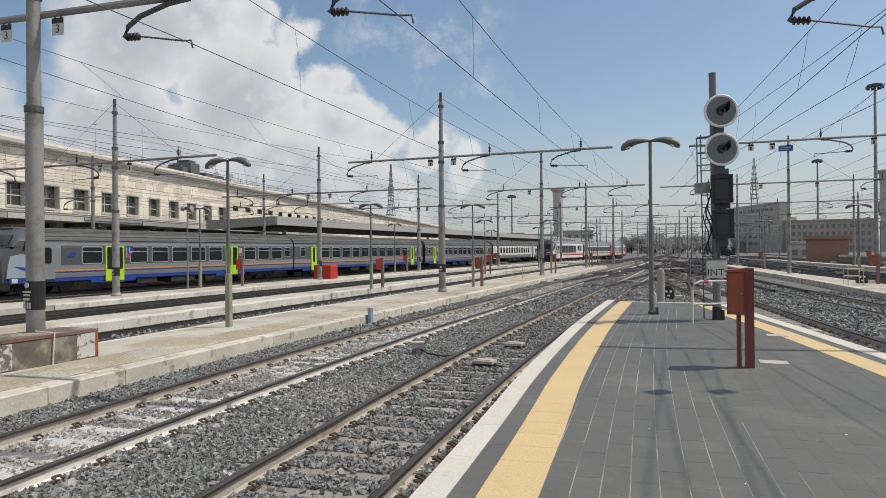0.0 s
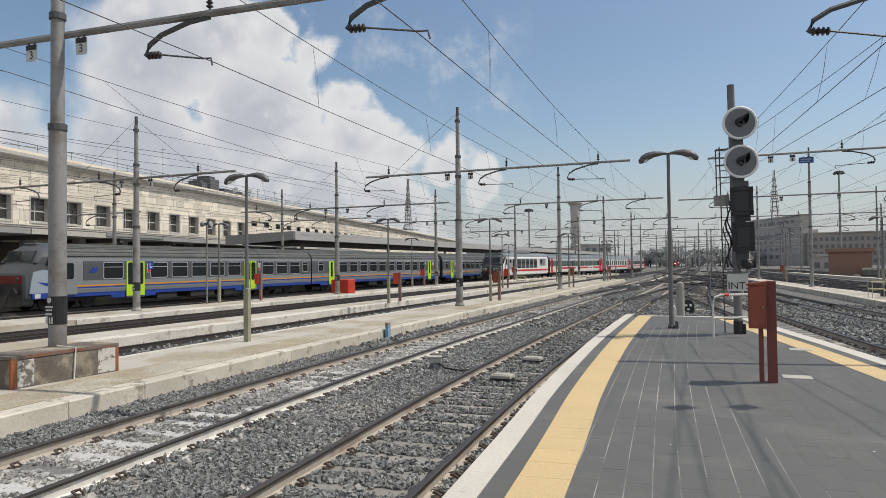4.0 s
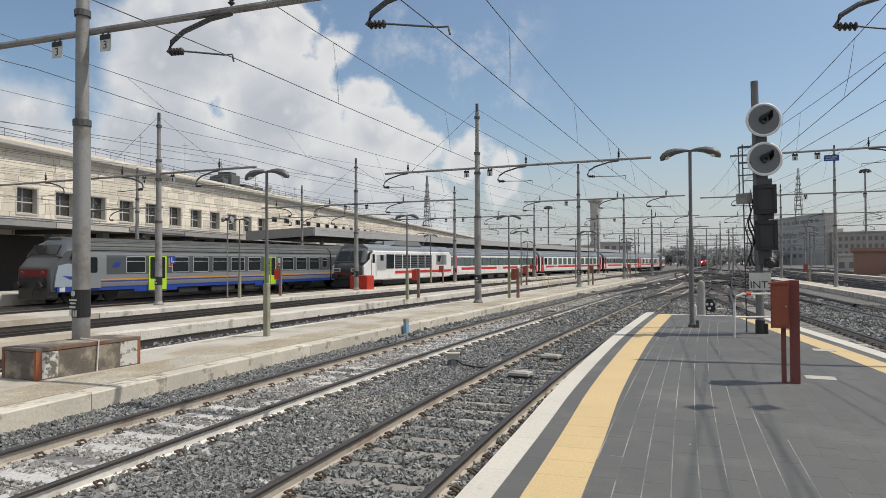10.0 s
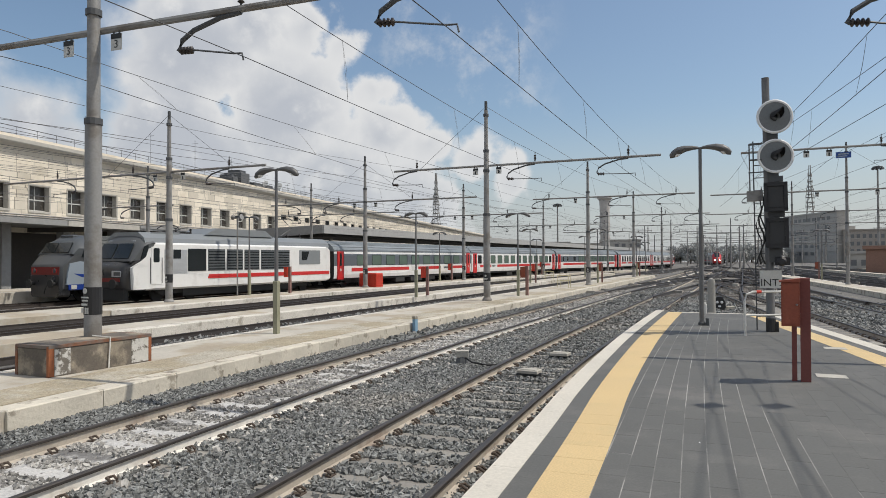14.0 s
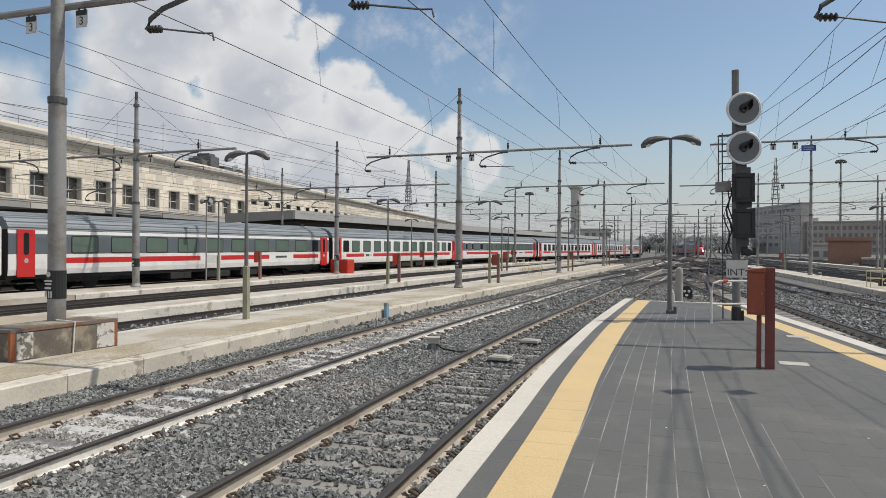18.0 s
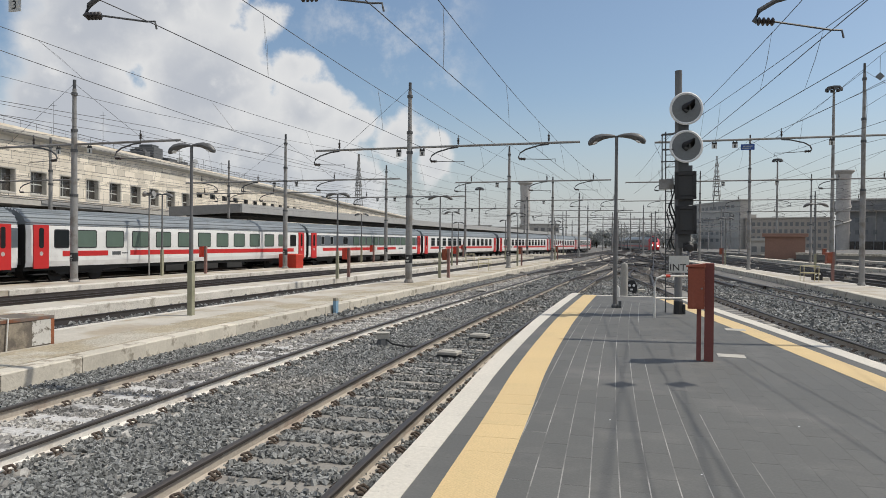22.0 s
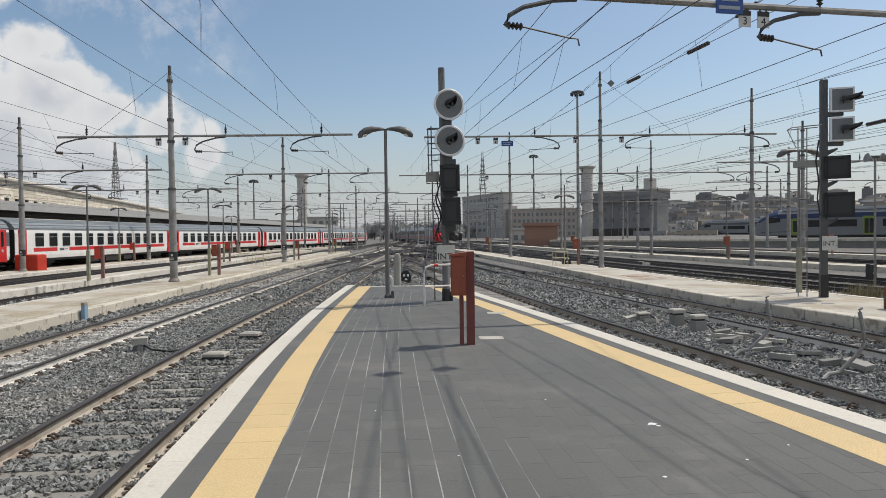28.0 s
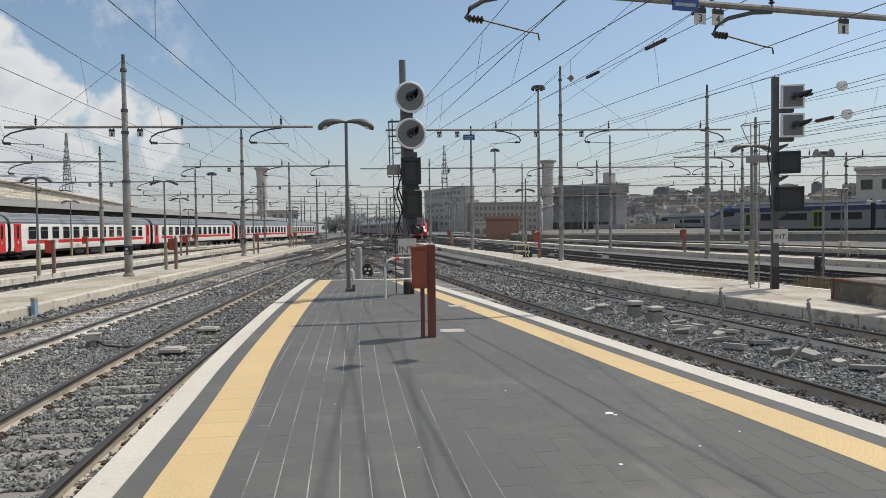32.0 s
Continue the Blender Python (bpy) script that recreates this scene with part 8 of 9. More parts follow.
# render colours with the haze already blended in
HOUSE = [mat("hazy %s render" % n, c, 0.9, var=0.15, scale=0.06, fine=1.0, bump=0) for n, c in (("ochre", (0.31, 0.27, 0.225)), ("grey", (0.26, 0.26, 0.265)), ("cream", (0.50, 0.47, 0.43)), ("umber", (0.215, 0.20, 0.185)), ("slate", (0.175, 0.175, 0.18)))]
for i in range(260):
    az = 15.5 + 31.0 * i / 259 + rnd.uniform(-0.4, 0.4)
    tier = rnd.random()
    d = 300 + 220 * tier
    h = (0.016 + 0.040 * tier * rnd.uniform(0.75, 1.05)) * d * min(1.0, max(0.55, (az - 11) / 9))
    w = rnd.uniform(6, 13)
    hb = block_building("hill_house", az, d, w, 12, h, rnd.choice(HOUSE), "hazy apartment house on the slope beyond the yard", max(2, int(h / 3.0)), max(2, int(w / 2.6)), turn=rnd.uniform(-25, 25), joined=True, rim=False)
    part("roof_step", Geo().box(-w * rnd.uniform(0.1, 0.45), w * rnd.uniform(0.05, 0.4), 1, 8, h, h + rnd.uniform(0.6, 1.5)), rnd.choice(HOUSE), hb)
for i in range(30):
    az = 18 + 27.0 * i / 29
    d = rnd.uniform(170, 230)
    block_building("yard_shed", az, d, rnd.uniform(3, 9), 6, rnd.uniform(1.4, 3.4), rnd.choice(HOUSE), "low pale shed at the yard's edge", 1, 5, turn=rnd.uniform(-8, 8), joined=True, rim=False)
for i in range(9):
    az = -6.0 + 1.1 * i
    block_building("far_house", az - 12, rnd.uniform(430, 520), 26, 12, rnd.uniform(9, 15), M_CONC_F, "hazy grey house in the distance", 3, 6)


# ---- trees beyond the throat ----
def leaf_clumps(rnd, blobs, n, size):
    """Many small leaf tufts scattered through a few uneven masses."""
    g = Geo()
    for _ in range(n):
        cx, cy, cz, rx, rz = rnd.choice(blobs)
        t, u = rnd.uniform(0, 2 * math.pi), rnd.uniform(-0.75, 1.0)
        k = rnd.uniform(0.72, 1.08) * math.sqrt(max(0.0, 1 - u * u * 0.8))
        p = Vector((cx + rx * k * math.cos(t), cy + rx * k * math.sin(t), cz + rz * u))
        e = Euler((rnd.uniform(0, 6.3), rnd.uniform(0, 6.3), rnd.uniform(0, 6.3))).to_matrix()
        s = size * rnd.uniform(0.5, 1.2)
        g.add([p + e @ Vector(q) * s for q in ((-1, 0, 0), (0, -0.6, 0.3), (1, 0, 0), (0, 0.6, -0.2))], [(0, 1, 2), (0, 2, 3)])
    return g


def tree(x, y, h, seed, w=1.0):
    rnd = random.Random(seed)
    t = thing("tree", "haze-greyed tree beyond the tracks", "tree", pose(x, y, -0.7), "trees")
    part("trunk", Geo().tube([(0, 0, 0), (0.1, 0, h * 0.3), (-0.1, 0.1, h * 0.55)], 0.28, 7, 0.12), M_BARK, t)
    blobs = [(rnd.uniform(-0.26, 0.26) * h * w, rnd.uniform(-0.2, 0.2) * h, rnd.uniform(0.18, 0.82) * h, rnd.uniform(0.14, 0.26) * h * w, rnd.uniform(0.12, 0.20) * h) for _ in range(10)]
    for b in blobs[:4]:
        part("limb", Geo().tube([(0, 0, h * 0.3), (b[0] * 0.6, b[1] * 0.6, b[2] * 0.8), b[:3]], 0.12, 5, 0.04), M_BARK, t)
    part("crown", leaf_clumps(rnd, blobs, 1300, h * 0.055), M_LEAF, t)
    return t


base_trees = [tree(-16, 330, 10, 1, 1.2), tree(-8, 340, 9, 2, 1.3), tree(4, 350, 10, 3, 1.2)]
rnd = random.Random(5)
for i in range(40):
    az = -5.2 + 8.6 * i / 39 + rnd.uniform(-0.25, 0.25)
    d = rnd.uniform(300, 420)
    x, y = polar(az, d)
    src = base_trees[i % 3]
    o = copy_thing(src, pose(x, y, -0.7, 0, 0, rnd.uniform(0, 360)))
    k = rnd.uniform(0.55, 0.95)
    o.scale = (k, k, k)
for i in range(46):
    az = 15 + 31 * i / 45 + rnd.uniform(-0.5, 0.5)
    d = rnd.uniform(230, 480)
    x, y = polar(az, d)
    o = copy_thing(base_trees[i % 3], pose(x, y, -0.7, 0, 0, rnd.uniform(0, 360)))
    k = rnd.uniform(0.5, 0.8) * (0.6 + d / 700)
    o.scale = (k, k, k)
hill = Geo()
hv, hf = [], []
for i in range(41):
    az = -24 + 76 * i / 40
    for d, z in ((470, -0.7), (640, (9 + 9 * max(0, min(1, (az - 8) / 14)) + 3 * math.sin(i * 1.3) + 2 * math.sin(i * 2.9))), (1000, -0.7)):
        x, y = polar(az, d)
        hv.append((x, y, z))
for i in range(40):
    for k in range(2):
        hf.append((i * 3 + k, i * 3 + k + 1, i * 3 + 4 + k, i * 3 + 3 + k))
hill.add(hv, hf)
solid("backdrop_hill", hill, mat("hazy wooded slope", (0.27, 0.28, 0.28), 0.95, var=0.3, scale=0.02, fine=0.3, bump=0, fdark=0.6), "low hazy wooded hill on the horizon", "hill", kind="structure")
# floodlight tower and tall poles in the yard
fl = thing("floodlight_tower", "tall grey floodlight mast with a ring of lamps", "floodlight", pose(22.0, 100, -0.7))
part("pole", Geo().lathe([(0.28, 0), (0.14, 23.0)], 10), M_STEEL, fl)
part("ring", Geo().lathe([(0.2, 22.6), (0.85, 22.7), (0.85, 22.85), (0.2, 23.0)], 14), M_STEEL_D, fl)
for k in range(8):
    a = k * math.pi / 4
    part("floodlight", Geo().box(-0.22, 0.22, -0.10, 0.10, 22.3, 22.65, Matrix.Translation((0.9 * math.cos(a), 0.9 * math.sin(a), 0)) @ Matrix.Rotation(a + math.pi / 2, 4, "Z")), M_STEEL_D, fl)
copy_thing(fl, pose(23.5, 152, -4.0))
copy_thing(fl, pose(-38, 150, -9.0))

# ---- the paved platform ----
plat = thing("platform_main", "slate-paved platform with white edge stones and yellow tactile bands", "platform", kind="structure")
U0, U1 = -12.0, 21.25


us = [U0 + (U1 - U0) * i / 40 for i in range(41)]
vs, fs = [], []
for u in us:
    a, b = edge_left(u) + 0.09, edge_right(u) - 0.09
    c = min(b, -0.25 + 0.20 * max(0.0, 10 - u))
    vs += [(a, u, BED_Z - 0.3), (a, u, -0.0009), (c, u, -0.0009), (c, u, BED_Z - 0.3), (b, u, -0.0009), (b, u, BED_Z - 0.3)]
left, right = [], []
for i in range(40):
    left += [(i * 6 + k, i * 6 + k + 1, i * 6 + 7 + k, i * 6 + 6 + k) for k in range(2)]
    right += [(i * 6 + 2, i * 6 + 4, i * 6 + 10, i * 6 + 8), (i * 6 + 4, i * 6 + 5, i * 6 + 11, i * 6 + 10)]
part("platform_core", Geo().add(vs, left + [(0, 1, 2, 3), (243, 242, 241, 240)]), M_GROUT, plat)
part("platform_core", Geo().add(vs, right + [(3, 2, 4, 5), (245, 244, 242, 243)]), M_GROUT_D, plat)
part("end_wall", Geo().box(edge_left(21.3), edge_right(21.3), 21.25, 21.45, BED_Z - 0.2, 0.0), M_WHITE_EDGE, plat, "white end kerb")


def strip_pieces(name, f, side, o0, o1, length, material, u0, u1, proud=0.0, ribs=False, depth=0.05, gap=0.0016):
    """Pieces in a row along an edge, between two distances from it."""
    w = o1 - o0
    g = Geo()
    if side > 0:
        x0, x1 = o0 + gap / 2, o1 - gap / 2
    else:
        x0, x1 = -o1 + gap / 2, -o0 - gap / 2
    g.box(x0, x1, gap / 2, length - gap / 2, -depth, proud)
    if ribs:
        n = 10
        for k in range(n):
            c = x0 + (x1 - x0) * (k + 0.5) / n
            g.prism([(c - 0.015, proud - 0.001), (c - 0.008, proud + 0.0022), (c + 0.008, proud + 0.0022), (c + 0.015, proud - 0.001)], 0.006, length - 0.006, "y")
    me = g.mesh(name, material)
    u = u0
    while u < u1 - 0.05:
        h = heading(f, u + length / 2)
        ob = part(name, me, None, plat)
        ob.matrix_basis = Matrix.Translation((f(u), u, 0)) @ Matrix.Rotation(-h, 4, "Z")
        u += length * math.cos(h)


for f, s, o1, o2, o3 in ((edge_left, 1, 0.232, 0.416, 0.810), (edge_right, -1, 0.275, 0.47, 0.865)):
    strip_pieces("edge_stone", f, s, 0.0, o1, 1.0, M_WHITE_EDGE, -3.0, 21.25, 0.004, depth=0.42)
    strip_pieces("border_tile", f, s, o1, o2, 0.6, M_TILE, -3.0, 21.25, 0.0)
    strip_pieces("tactile_tile", f, s, o2, o3, 0.4, M_YELLOW, -3.0, 21.25, 0.002)
TW, TL = 0.192, 0.60
me_t = Geo().box(0.0045, TW - 0.0045, 0.001, TL - 0.001, -0.03, 0.0).mesh("paving_tile", M_TILE)
rest, count = Geo(), 0
rnd = random.Random(9)


def tile_line(u):
    return -2.5 + 0.0021 * max(0.0, 21.0 - u) ** 2


def field(u):
    """Left and right bounds of the slate field."""
    return edge_left(u) + 0.813 / math.cos(heading(edge_left, u)), edge_right(u) - 0.868 / math.cos(heading(edge_right, u))


for row in range(-6, 44):
    o = 0.741 + TW * row
    u = -3.0 - (0.3 if row % 2 else 0.0)
    while u < 21.2:
        e = min(u + TL, 21.24)
        if u < -3.0:
            u, e = -3.0, -2.7
        (l0, r0), (l1, r1) = field(u), field(e)
        x, xe = tile_line(u) + o, tile_line(e) + o
        whole = x > l0 and xe > l1 and x + TW < r0 and xe + TW < r1 and e - u > TL - 0.001
        z = rnd.uniform(-0.0003, 0.0003)
        if whole and 3.0 < u < 9.9 and count < 300:
            ob = part("paving_tile", me_t, None, plat)
            ob.matrix_basis = Matrix.Translation((x, u, z)) @ Matrix.Rotation(-math.atan2(xe - x, TL), 4, "Z")
            count += 1
        else:
            xa, xb = max(x + 0.0045, l0), max(xe + 0.0045, l1)
            ya, yb = min(x + TW - 0.0045, r0), min(xe + TW - 0.0045, r1)
            if ya > xa + 0.004 or yb > xb + 0.004:
                ya, yb = max(ya, xa + 0.001), max(yb, xb + 0.001)
                rest.add([(xa, u + 0.001, -0.03), (ya, u + 0.001, -0.03), (yb, e - 0.001, -0.03), (xb, e - 0.001, -0.03), (xa, u + 0.002, z), (ya, u + 0.002, z), (yb, e - 0.003, z), (xb, e - 0.003, z)],
                         [(4, 5, 6, 7), (0, 1, 5, 4), (1, 2, 6, 5), (2, 3, 7, 6), (3, 0, 4, 7)])
        u = e if e < -2.0 else u + TL
pv = part("paving_rest", rest, M_TILE, plat)
pv["kind"] = "stuff"
part("rust_patch", Geo().box(8.9, 10.1, 28.4, 31.6, LOW_Z, LOW_Z + 0.006), M_RUSTPATCH, plat_d, "rusty brown stain on the screed")
part("cover_plate", Geo().box(0.85, 1.22, 10.35, 10.65, 0.0, 0.006), M_PLINTH, plat, "pale grey cover plate in the paving")
part("cover_plate", Geo().box(1.25, 1.6, 13.6, 13.9, 0.0, 0.006), M_PLINTH, plat, "pale grey cover plate in the paving")
drop = thing("bird_dropping", "small white splash on the grey paving", "stain", kind="stuff")
g = Geo()
for x, y, r in ((1.94, 5.72, 0.035), (1.97, 5.66, 0.018), (1.9, 5.69, 0.012), (1.62, 4.5, 0.016), (2.3, 4.8, 0.012), (1.2, 6.6, 0.01), (0.3, 5.0, 0.008), (2.75, 5.1, 0.01), (-0.4, 6.3, 0.008)):
    g.lathe([(r, 0.0012), (r * 0.7, 0.003), (0, 0.0035)], 9, Matrix.Translation((x, y, 0)))
part("splash", g, M_SIGWHITE, drop)

# ---- kerbs of the low platforms ----
kerb_row(plat_a, A_FRONT, 6, 44, 1, 1.6, 0.36, material=M_OLD)
kerb_row(plat_d, D_FRONT, 11, 44, -1, 1.5, 0.40, material=M_OLD)
kerb_row(plat_b, B_FRONT, 14, 60, 1, 1.2, 0.5, material=M_KERB)
kerb_row(plat_c, C_FRONT, 20, 90, 1, 1.6, 0.6, material=M_KERB)
for pf, f, a, b in ((plat_a, A_FRONT, 44, 84), (plat_d, D_FRONT, 44, 88), (plat_b, B_FRONT, 60, 96), (plat_c, C_FRONT, 90, 132)):
    s = -1 if pf is plat_d else 1
    part("kerb", Geo().sweep([(0, BED_Z - 0.1), (0, LOW_Z + 0.004), (-s * 0.4, LOW_Z + 0.004), (-s * 0.4, BED_Z - 0.1)], line_of(f, a, b, 3)), M_OLD, pf)
for pf, f in ((plat_f, F_FRONT), (plat_g, G_FRONT)):
    part("kerb", Geo().sweep([(0, BED_Z - 0.1), (0, LOW_Z + 0.004), (0.5, LOW_Z + 0.004), (0.5, BED_Z - 0.1)], line_of(f, 25, 128, 3)), M_OLD, pf)
part("back_kerb", Geo().sweep([(0, BED_Z - 0.1), (0, LOW_Z + 0.006), (0.22, LOW_Z + 0.006), (0.22, BED_Z - 0.1)], line_of(A_BACK, 4, 84, 2)), M_KERB, plat_a, "white back kerb")
part("back_kerb", Geo().sweep([(0, BED_Z - 0.1), (0, LOW_Z + 0.006), (-0.22, LOW_Z + 0.006), (-0.22, BED_Z - 0.1)], line_of(D_BACK, 8, 88, 2)), M_KERB, plat_d, "white back kerb")

# ---- sleepers and fastenings ----
me_s = Geo().box(-1.25, 1.25, -0.13, 0.13, -0.16, 0.0, bev=0.012).mesh("sleeper", M_SLEEPER)
clip_v = Geo().tube([(-0.045, -0.05, 0.0), (-0.05, -0.05, 0.045), (0.0, -0.052, 0.075), (0.045, -0.02, 0.062), (0.045, 0.02, 0.062), (0.0, 0.052, 0.075), (-0.05, 0.05, 0.045), (-0.045, 0.05, 0.0)], 0.018, 6).box(-0.06, 0.05, -0.075, 0.075, -0.02, 0.016)
SLEEPERS = []
for tr, f in NEAR_TRACKS:
    clips = Geo()
    u = -4.0
    n = 0
    while u < 130 if f in (T1, T2) else u < 60:
        h = heading(f, u)
        m = Matrix.Translation((f(u), u, BED_Z + 0.006)) @ Matrix.Rotation(-h, 4, "Z")
        if n < 85:
            ob = part("sleeper", me_s, None, tr)
            ob.matrix_basis = m
            SLEEPERS.append((f(u), u, h))
            for x in (-0.7525, 0.7525):
                for s in (-0.125, 0.125):
                    clips.add([m @ Vector((x + s - math.copysign(0.85, s) * p[0], 0.85 * p[1], 0.85 * p[2])) for p in clip_v.v], clip_v.f)
        n += 1
        u += 0.60
    cl = part("rail_fastenings", clips, M_CLIP, tr, "rusty rail clips")
    cl["kind"] = "stuff"
    sleepers_joined("far_sleepers", f, u - (n - 85) * 0.6 if n > 85 else u, 125 if f in (T1, T2) else 60, tr, material=M_SLEEPER)
for tr, f, a, b in FAR_TRACKS:
    sleepers_joined("sleepers", f, max(a, 8), min(b, 170), tr, gap=0.75)


# ---- ballast stones ----
def scatter(name, areas, seed, label, material):
    """Broken stones strewn over strips of the bed: (left line, right line, u0, u1, per square metre, size)."""
    rng = np.random.default_rng(seed)
    base = np.array([(sx, sy, sz) for sz in (-0.8, 0.8) for sy in (-0.8, 0.8) for sx in (-0.8, 0.8)])
    tri = np.array([(0, 2, 1), (1, 2, 3), (4, 5, 6), (5, 7, 6), (0, 1, 4), (1, 5, 4), (2, 6, 3), (3, 6, 7), (0, 4, 2), (2, 4, 6), (1, 3, 5), (3, 7, 5)])
    allv = []
    slp = np.array([(x, u, h) for x, u, h in SLEEPERS])
    for fl, fr, u0, u1, dens, size in areas:
        mid = 0.5 * (u0 + u1)
        n = int(dens * (u1 - u0) * abs(fr(mid) - fl(mid)))
        u = rng.uniform(u0, u1, n)
        lo, hi = np.array([fl(t) for t in u]), np.array([fr(t) for t in u])
        x = lo + (hi - lo) * rng.uniform(0, 1, n)
        keep = np.ones(n, bool)
        for i in range(0, n, 4000):
            d = np.abs(u[i:i + 4000, None] + (x[i:i + 4000, None] - slp[None, :, 0]) * np.tan(slp[None, :, 2]) - slp[None, :, 1])
            near = (d < 0.125) & (np.abs(x[i:i + 4000, None] - slp[None, :, 0]) < 1.2)
            keep[i:i + 4000] = ~(near.any(1) & (rng.uniform(0, 1, len(d)) < 0.93))
        x, u = x[keep], u[keep]
        n = len(x)
        s = size * (0.45 + 1.15 * rng.uniform(0, 1, n) ** 1.7)
        q = rng.normal(size=(n, 4)) * np.array((1.0, 0.45, 0.45, 1.0))
        q /= np.linalg.norm(q, axis=1)[:, None]
        w, a, b, c = q.T
        R = np.stack([1 - 2 * (b * b + c * c), 2 * (a * b - c * w), 2 * (a * c + b * w), 2 * (a * b + c * w), 1 - 2 * (a * a + c * c), 2 * (b * c - a * w), 2 * (a * c - b * w), 2 * (b * c + a * w), 1 - 2 * (a * a + b * b)], 1).reshape(n, 3, 3)
        pts = base[None] * rng.uniform(0.45, 1.25, (n, 8, 3)) * np.array((1.2, 0.85, 0.5))
        v = np.einsum("nij,nkj->nki", R, pts) * s[:, None, None]
        v[:, :, 0] += x[:, None]
        v[:, :, 1] += u[:, None]
        v[:, :, 2] += (BED_Z + s * 0.25 + rng.uniform(0, 0.02, n))[:, None]
        allv.append(v.reshape(-1, 3))
    V = np.concatenate(allv)
    n = len(V) // 8
    F = (np.arange(n)[:, None, None] * 8 + tri[None]).reshape(-1, 3)
    me = bpy.data.meshes.new(name)
    me.vertices.add(len(V))
    me.vertices.foreach_set("co", V.astype(np.float32).ravel())
    me.loops.add(F.size)
    me.loops.foreach_set("vertex_index", F.astype(np.int32).ravel())
    me.polygons.add(len(F))
    me.polygons.foreach_set("loop_start", np.arange(0, F.size, 3, dtype=np.int32))
    me.polygons.foreach_set("loop_total", np.full(len(F), 3, dtype=np.int32))
    me.polygons.foreach_set("use_smooth", np.zeros(len(F), dtype=bool))
    me.update()
    me.validate()
    me.materials.append(material)
    return tagged(new(name, me), label, "ballast", kind="stuff")


t1l = lambda u: T1(u) - 0.70
t2r, t2l = (lambda u: T2(u) + 0.70), (lambda u: T2(u) - 0.70)
t7r, t8l, t8r = (lambda u: T7(u) + 0.80), (lambda u: T8(u) - 0.80), (lambda u: T8(u) + 0.70)
scatter("ballast_stones", [(t1l, edge_left, 3, 12, 1250, 0.025), (t1l, edge_left, 12, 22, 620, 0.029), (t1l, lambda u: edge_left(min(u, 21)) + (1.0 if u > 21.5 else 0), 22, 42, 110, 0.05),
                           (t2r, lambda u: T1(u) - 0.80, 3, 12, 1700, 0.025), (t2r, lambda u: T1(u) - 0.80, 12, 24, 800, 0.029), (t2r, lambda u: T1(u) - 0.80, 24, 55, 110, 0.055),
                           (A_FRONT, lambda u: T2(u) - 0.8, 3, 16, 1000, 0.026), (A_FRONT, lambda u: T2(u) - 0.8, 16, 45, 120, 0.05),
                           (edge_right, lambda u: T7(u) + 0.7, 5, 20, 900, 0.026), (t7r, t8l, 7, 20, 1000, 0.027), (t7r, t8l, 20, 45, 110, 0.055), (t8l, t8r, 8, 22, 700, 0.028), (t8l, t8r, 22, 45, 50, 0.055),
                           (t8r, D_FRONT, 9, 40, 70, 0.045), (lambda u: edge_left(21), lambda u: T7(u) - 0.8, 21.5, 46, 55, 0.055),
                           (D_BACK, lambda u: D_BACK(u) + 5, 14, 40, 30, 0.055), (lambda u: -15.9, lambda u: -13.0, 12, 40, 35, 0.055)], 3, "loose grey broken ballast stones", M_STONE)
part("lime_dust", Geo().sweep([(-0.66, BED_Z - 0.01), (0.66, BED_Z - 0.01), (0.66, BED_Z + 0.016), (-0.66, BED_Z + 0.016)], line_of(T2, 2, 60, 2.0)), M_LIMEDUST, NEAR_TRACKS[1][0], "whitish lime dust on the ballast")
scatter("dusted_stones", [(t2l, t2r, 3, 12, 900, 0.024), (t2l, t2r, 12, 24, 480, 0.028), (t2l, t2r, 24, 50, 100, 0.055), (lambda u: T2(u) + 0.8, lambda u: T2(u) + 1.35, 4, 20, 60, 0.036),
                          (t1l, edge_left, 3, 14, 25, 0.028), (t2r, lambda u: T1(u) - 0.80, 4, 16, 22, 0.030), (edge_right, lambda u: T7(u), 5, 16, 14, 0.04), (t7r, t8l, 7, 20, 10, 0.045)], 8, "pale dusted ballast stones between the rails", M_DUST)


# ---- pale boxes and ducts strewn over the throat ----
def throat_clutter():
    rnd = random.Random(19)
    g = Geo()
    for _ in range(420):
        u = rnd.uniform(44, 190)
        x = rnd.uniform(-0.22, 0.34) * u
        if any(abs(x - f(u)) < 2.2 for f in (T5,)) or -27.0 < x < -20.5 and u < 140:
            continue
        a, b, h = rnd.uniform(0.10, 0.30) * (0.5 + u / 120), rnd.uniform(0.10, 0.25), rnd.uniform(0.06, 0.22)
        g.box(-a, a, -b, b, 0, h, Matrix.Translation((x, u, BED_Z)) @ Matrix.Rotation(rnd.uniform(-0.5, 0.5), 4, "Z"))
    solid("throat_boxes", g, M_THROAT, "pale cable boxes and point covers among the tracks", "cable boxes", kind="stuff")


throat_clutter()
part("soil_strip", Geo().sweep([(0.25, BED_Z + 0.01), (3.1, BED_Z + 0.01), (3.1, BED_Z + 0.03), (0.25, BED_Z + 0.03)], line_of(D_BACK, 10, 60, 2.0)), M_DRYSOIL, plat_d, "dry brown soil behind the kerb")


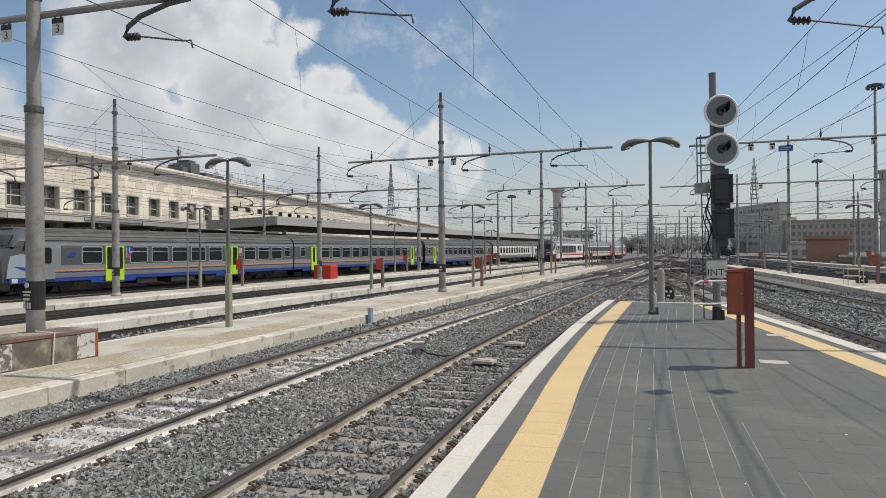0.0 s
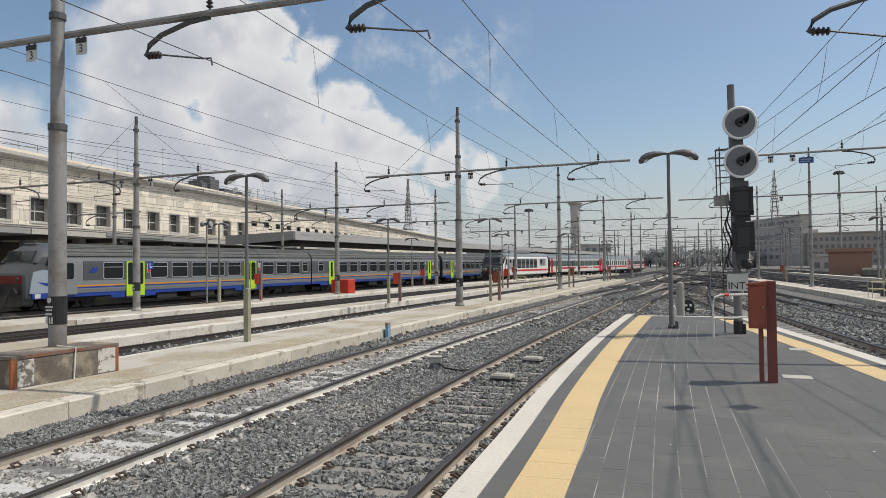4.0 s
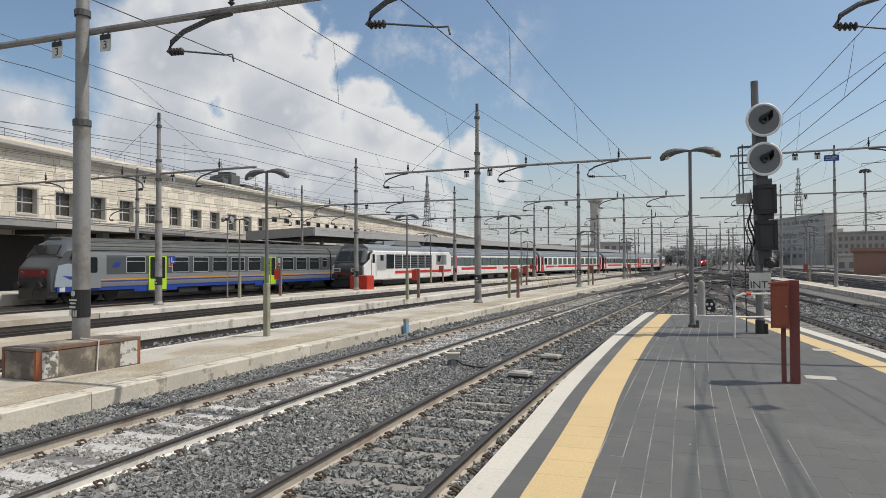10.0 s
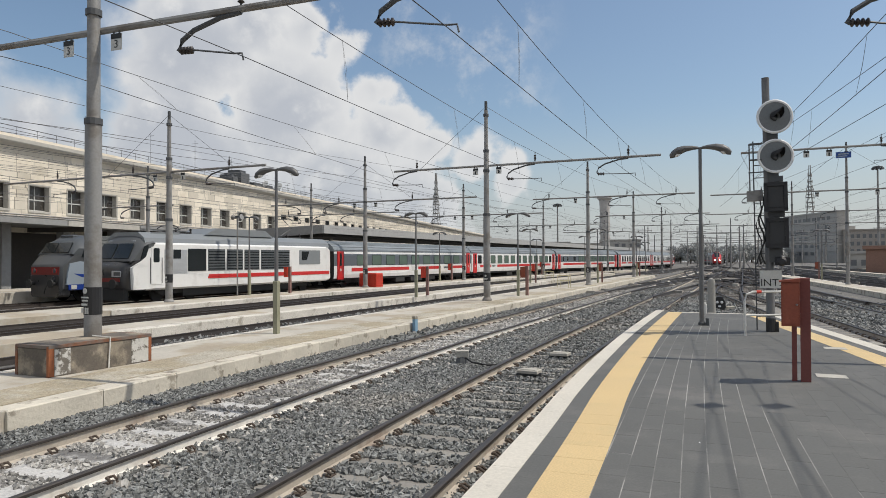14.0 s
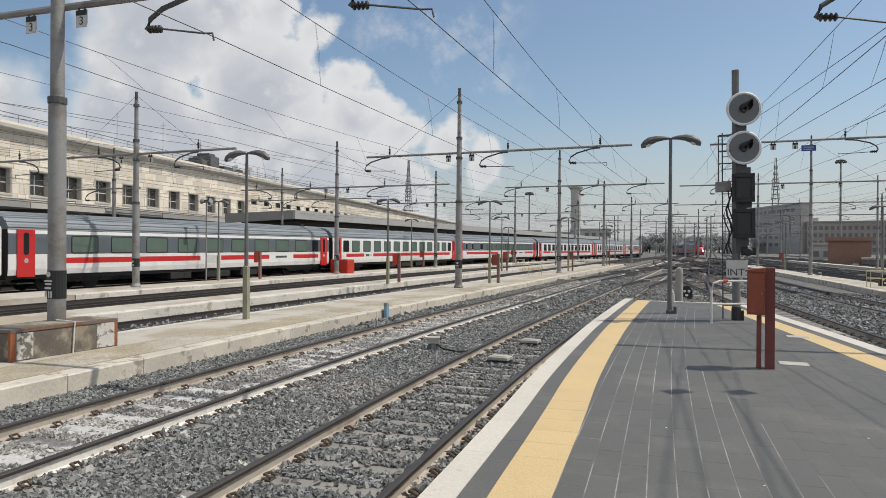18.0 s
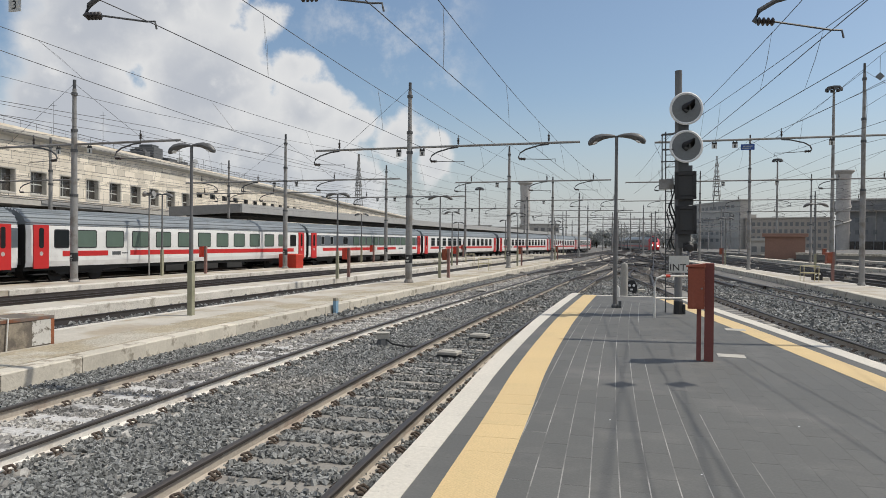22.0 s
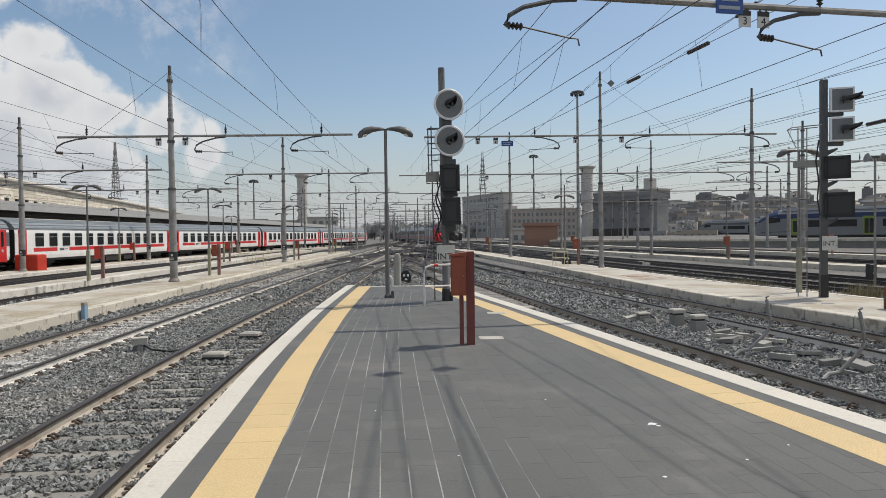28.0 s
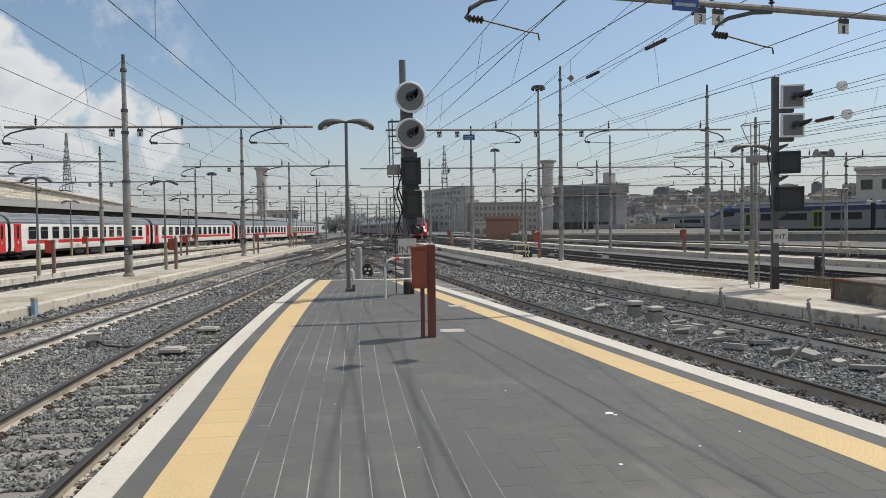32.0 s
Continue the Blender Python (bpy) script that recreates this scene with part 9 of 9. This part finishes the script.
# ---- weeds ----
def weeds(name, spots, seed, label):
    rnd = random.Random(seed)
    g = Geo()
    for x, y, r, n, h in spots:
        for _ in range(n):
            px, py = x + rnd.gauss(0, r), y + rnd.gauss(0, r)
            a, l, hh = rnd.uniform(0, 6.3), rnd.uniform(0.02, 0.12), h * rnd.uniform(0.4, 1.2)
            dx, dy = math.cos(a), math.sin(a)
            b = 0.012
            g.add([(px - dy * b, py + dx * b, BED_Z), (px + dy * b, py - dx * b, BED_Z), (px + dx * l, py + dy * l, BED_Z + hh)], [(0, 1, 2)])
    return solid(name, g, M_WEED, label, "weeds", kind="stuff")


rnd = random.Random(2)
weeds("weeds", [(D_BACK(u) + rnd.uniform(0.5, 4.0), u, 0.5, 90, 0.13) for u in [16 + 0.5 * i for i in range(50)]] + [(14.6, 22.4, 0.35, 500, 0.5), (12.9, 27.5, 0.5, 300, 0.35), (15.5, 19.0, 0.5, 300, 0.4)]
      + [(A_FRONT(u) + 0.10, u, 0.06, 5, 0.06) for u in [8 + 2.3 * i for i in range(18)]] + [(B_FRONT(u) + 0.15, u, 0.10, 8, 0.12) for u in [16 + 1.5 * i for i in range(24)]]
      + [(-2.0 + 0.1 * i, 23.2 + 0.25 * i, 0.45, 220, 0.13) for i in range(20)] + [(-21.0, 60 + i * 1.5, 0.6, 60, 0.35) for i in range(12)], 6, "dry yellowish weeds along the tracks")


# ---- what moves ----
def motions():
    # place of the express's nose along its track, time by time
    nose = [(0.0, 108.0), (3.0, 88.5), (6.0, 70.3), (9.0, 52.2), (13.0, 29.5), (15.0, 18.4), (17.0, 7.4), (18.0, 2.3), (20.0, -8.4), (22.0, -18.9), (24.0, -29.4), (28.5, -51.0), (30.0, -58.6), (32.0, -68.3)]
    ahead = 0.0
    for car, half in zip(EXPRESS, EXPRESS_HALF):
        rows = []
        for (t0, s0), (t1, s1) in zip(nose, nose[1:]):
            for k in range(2):
                rows.append((t0 + (t1 - t0) * k / 2, s0 + (s1 - s0) * k / 2))
        rows.append(nose[-1])
        walk(car, [(t, path_pose(T5, s + ahead + half, half * 0.72)) for t, s in rows])
        ahead += 2 * half
    head = [(0.0, 332.0), (6.0, 291.0), (13.0, 246.0), (19.0, 207.0), (23.0, 184.0), (26.0, 165.0), (29.0, 147.0), (32.0, 130.0)]
    ahead = 0.0
    for car, half in zip(RED, RED_HALF):
        rows = []
        for (t0, s0), (t1, s1) in zip(head, head[1:]):
            for k in range(2):
                rows.append((t0 + (t1 - t0) * k / 2, s0 + (s1 - s0) * k / 2))
        rows.append(head[-1])
        walk(car, [(t, path_pose(T_RED, s + ahead + half, half * 0.7)) for t, s in rows])
        ahead += 2 * half


motions()
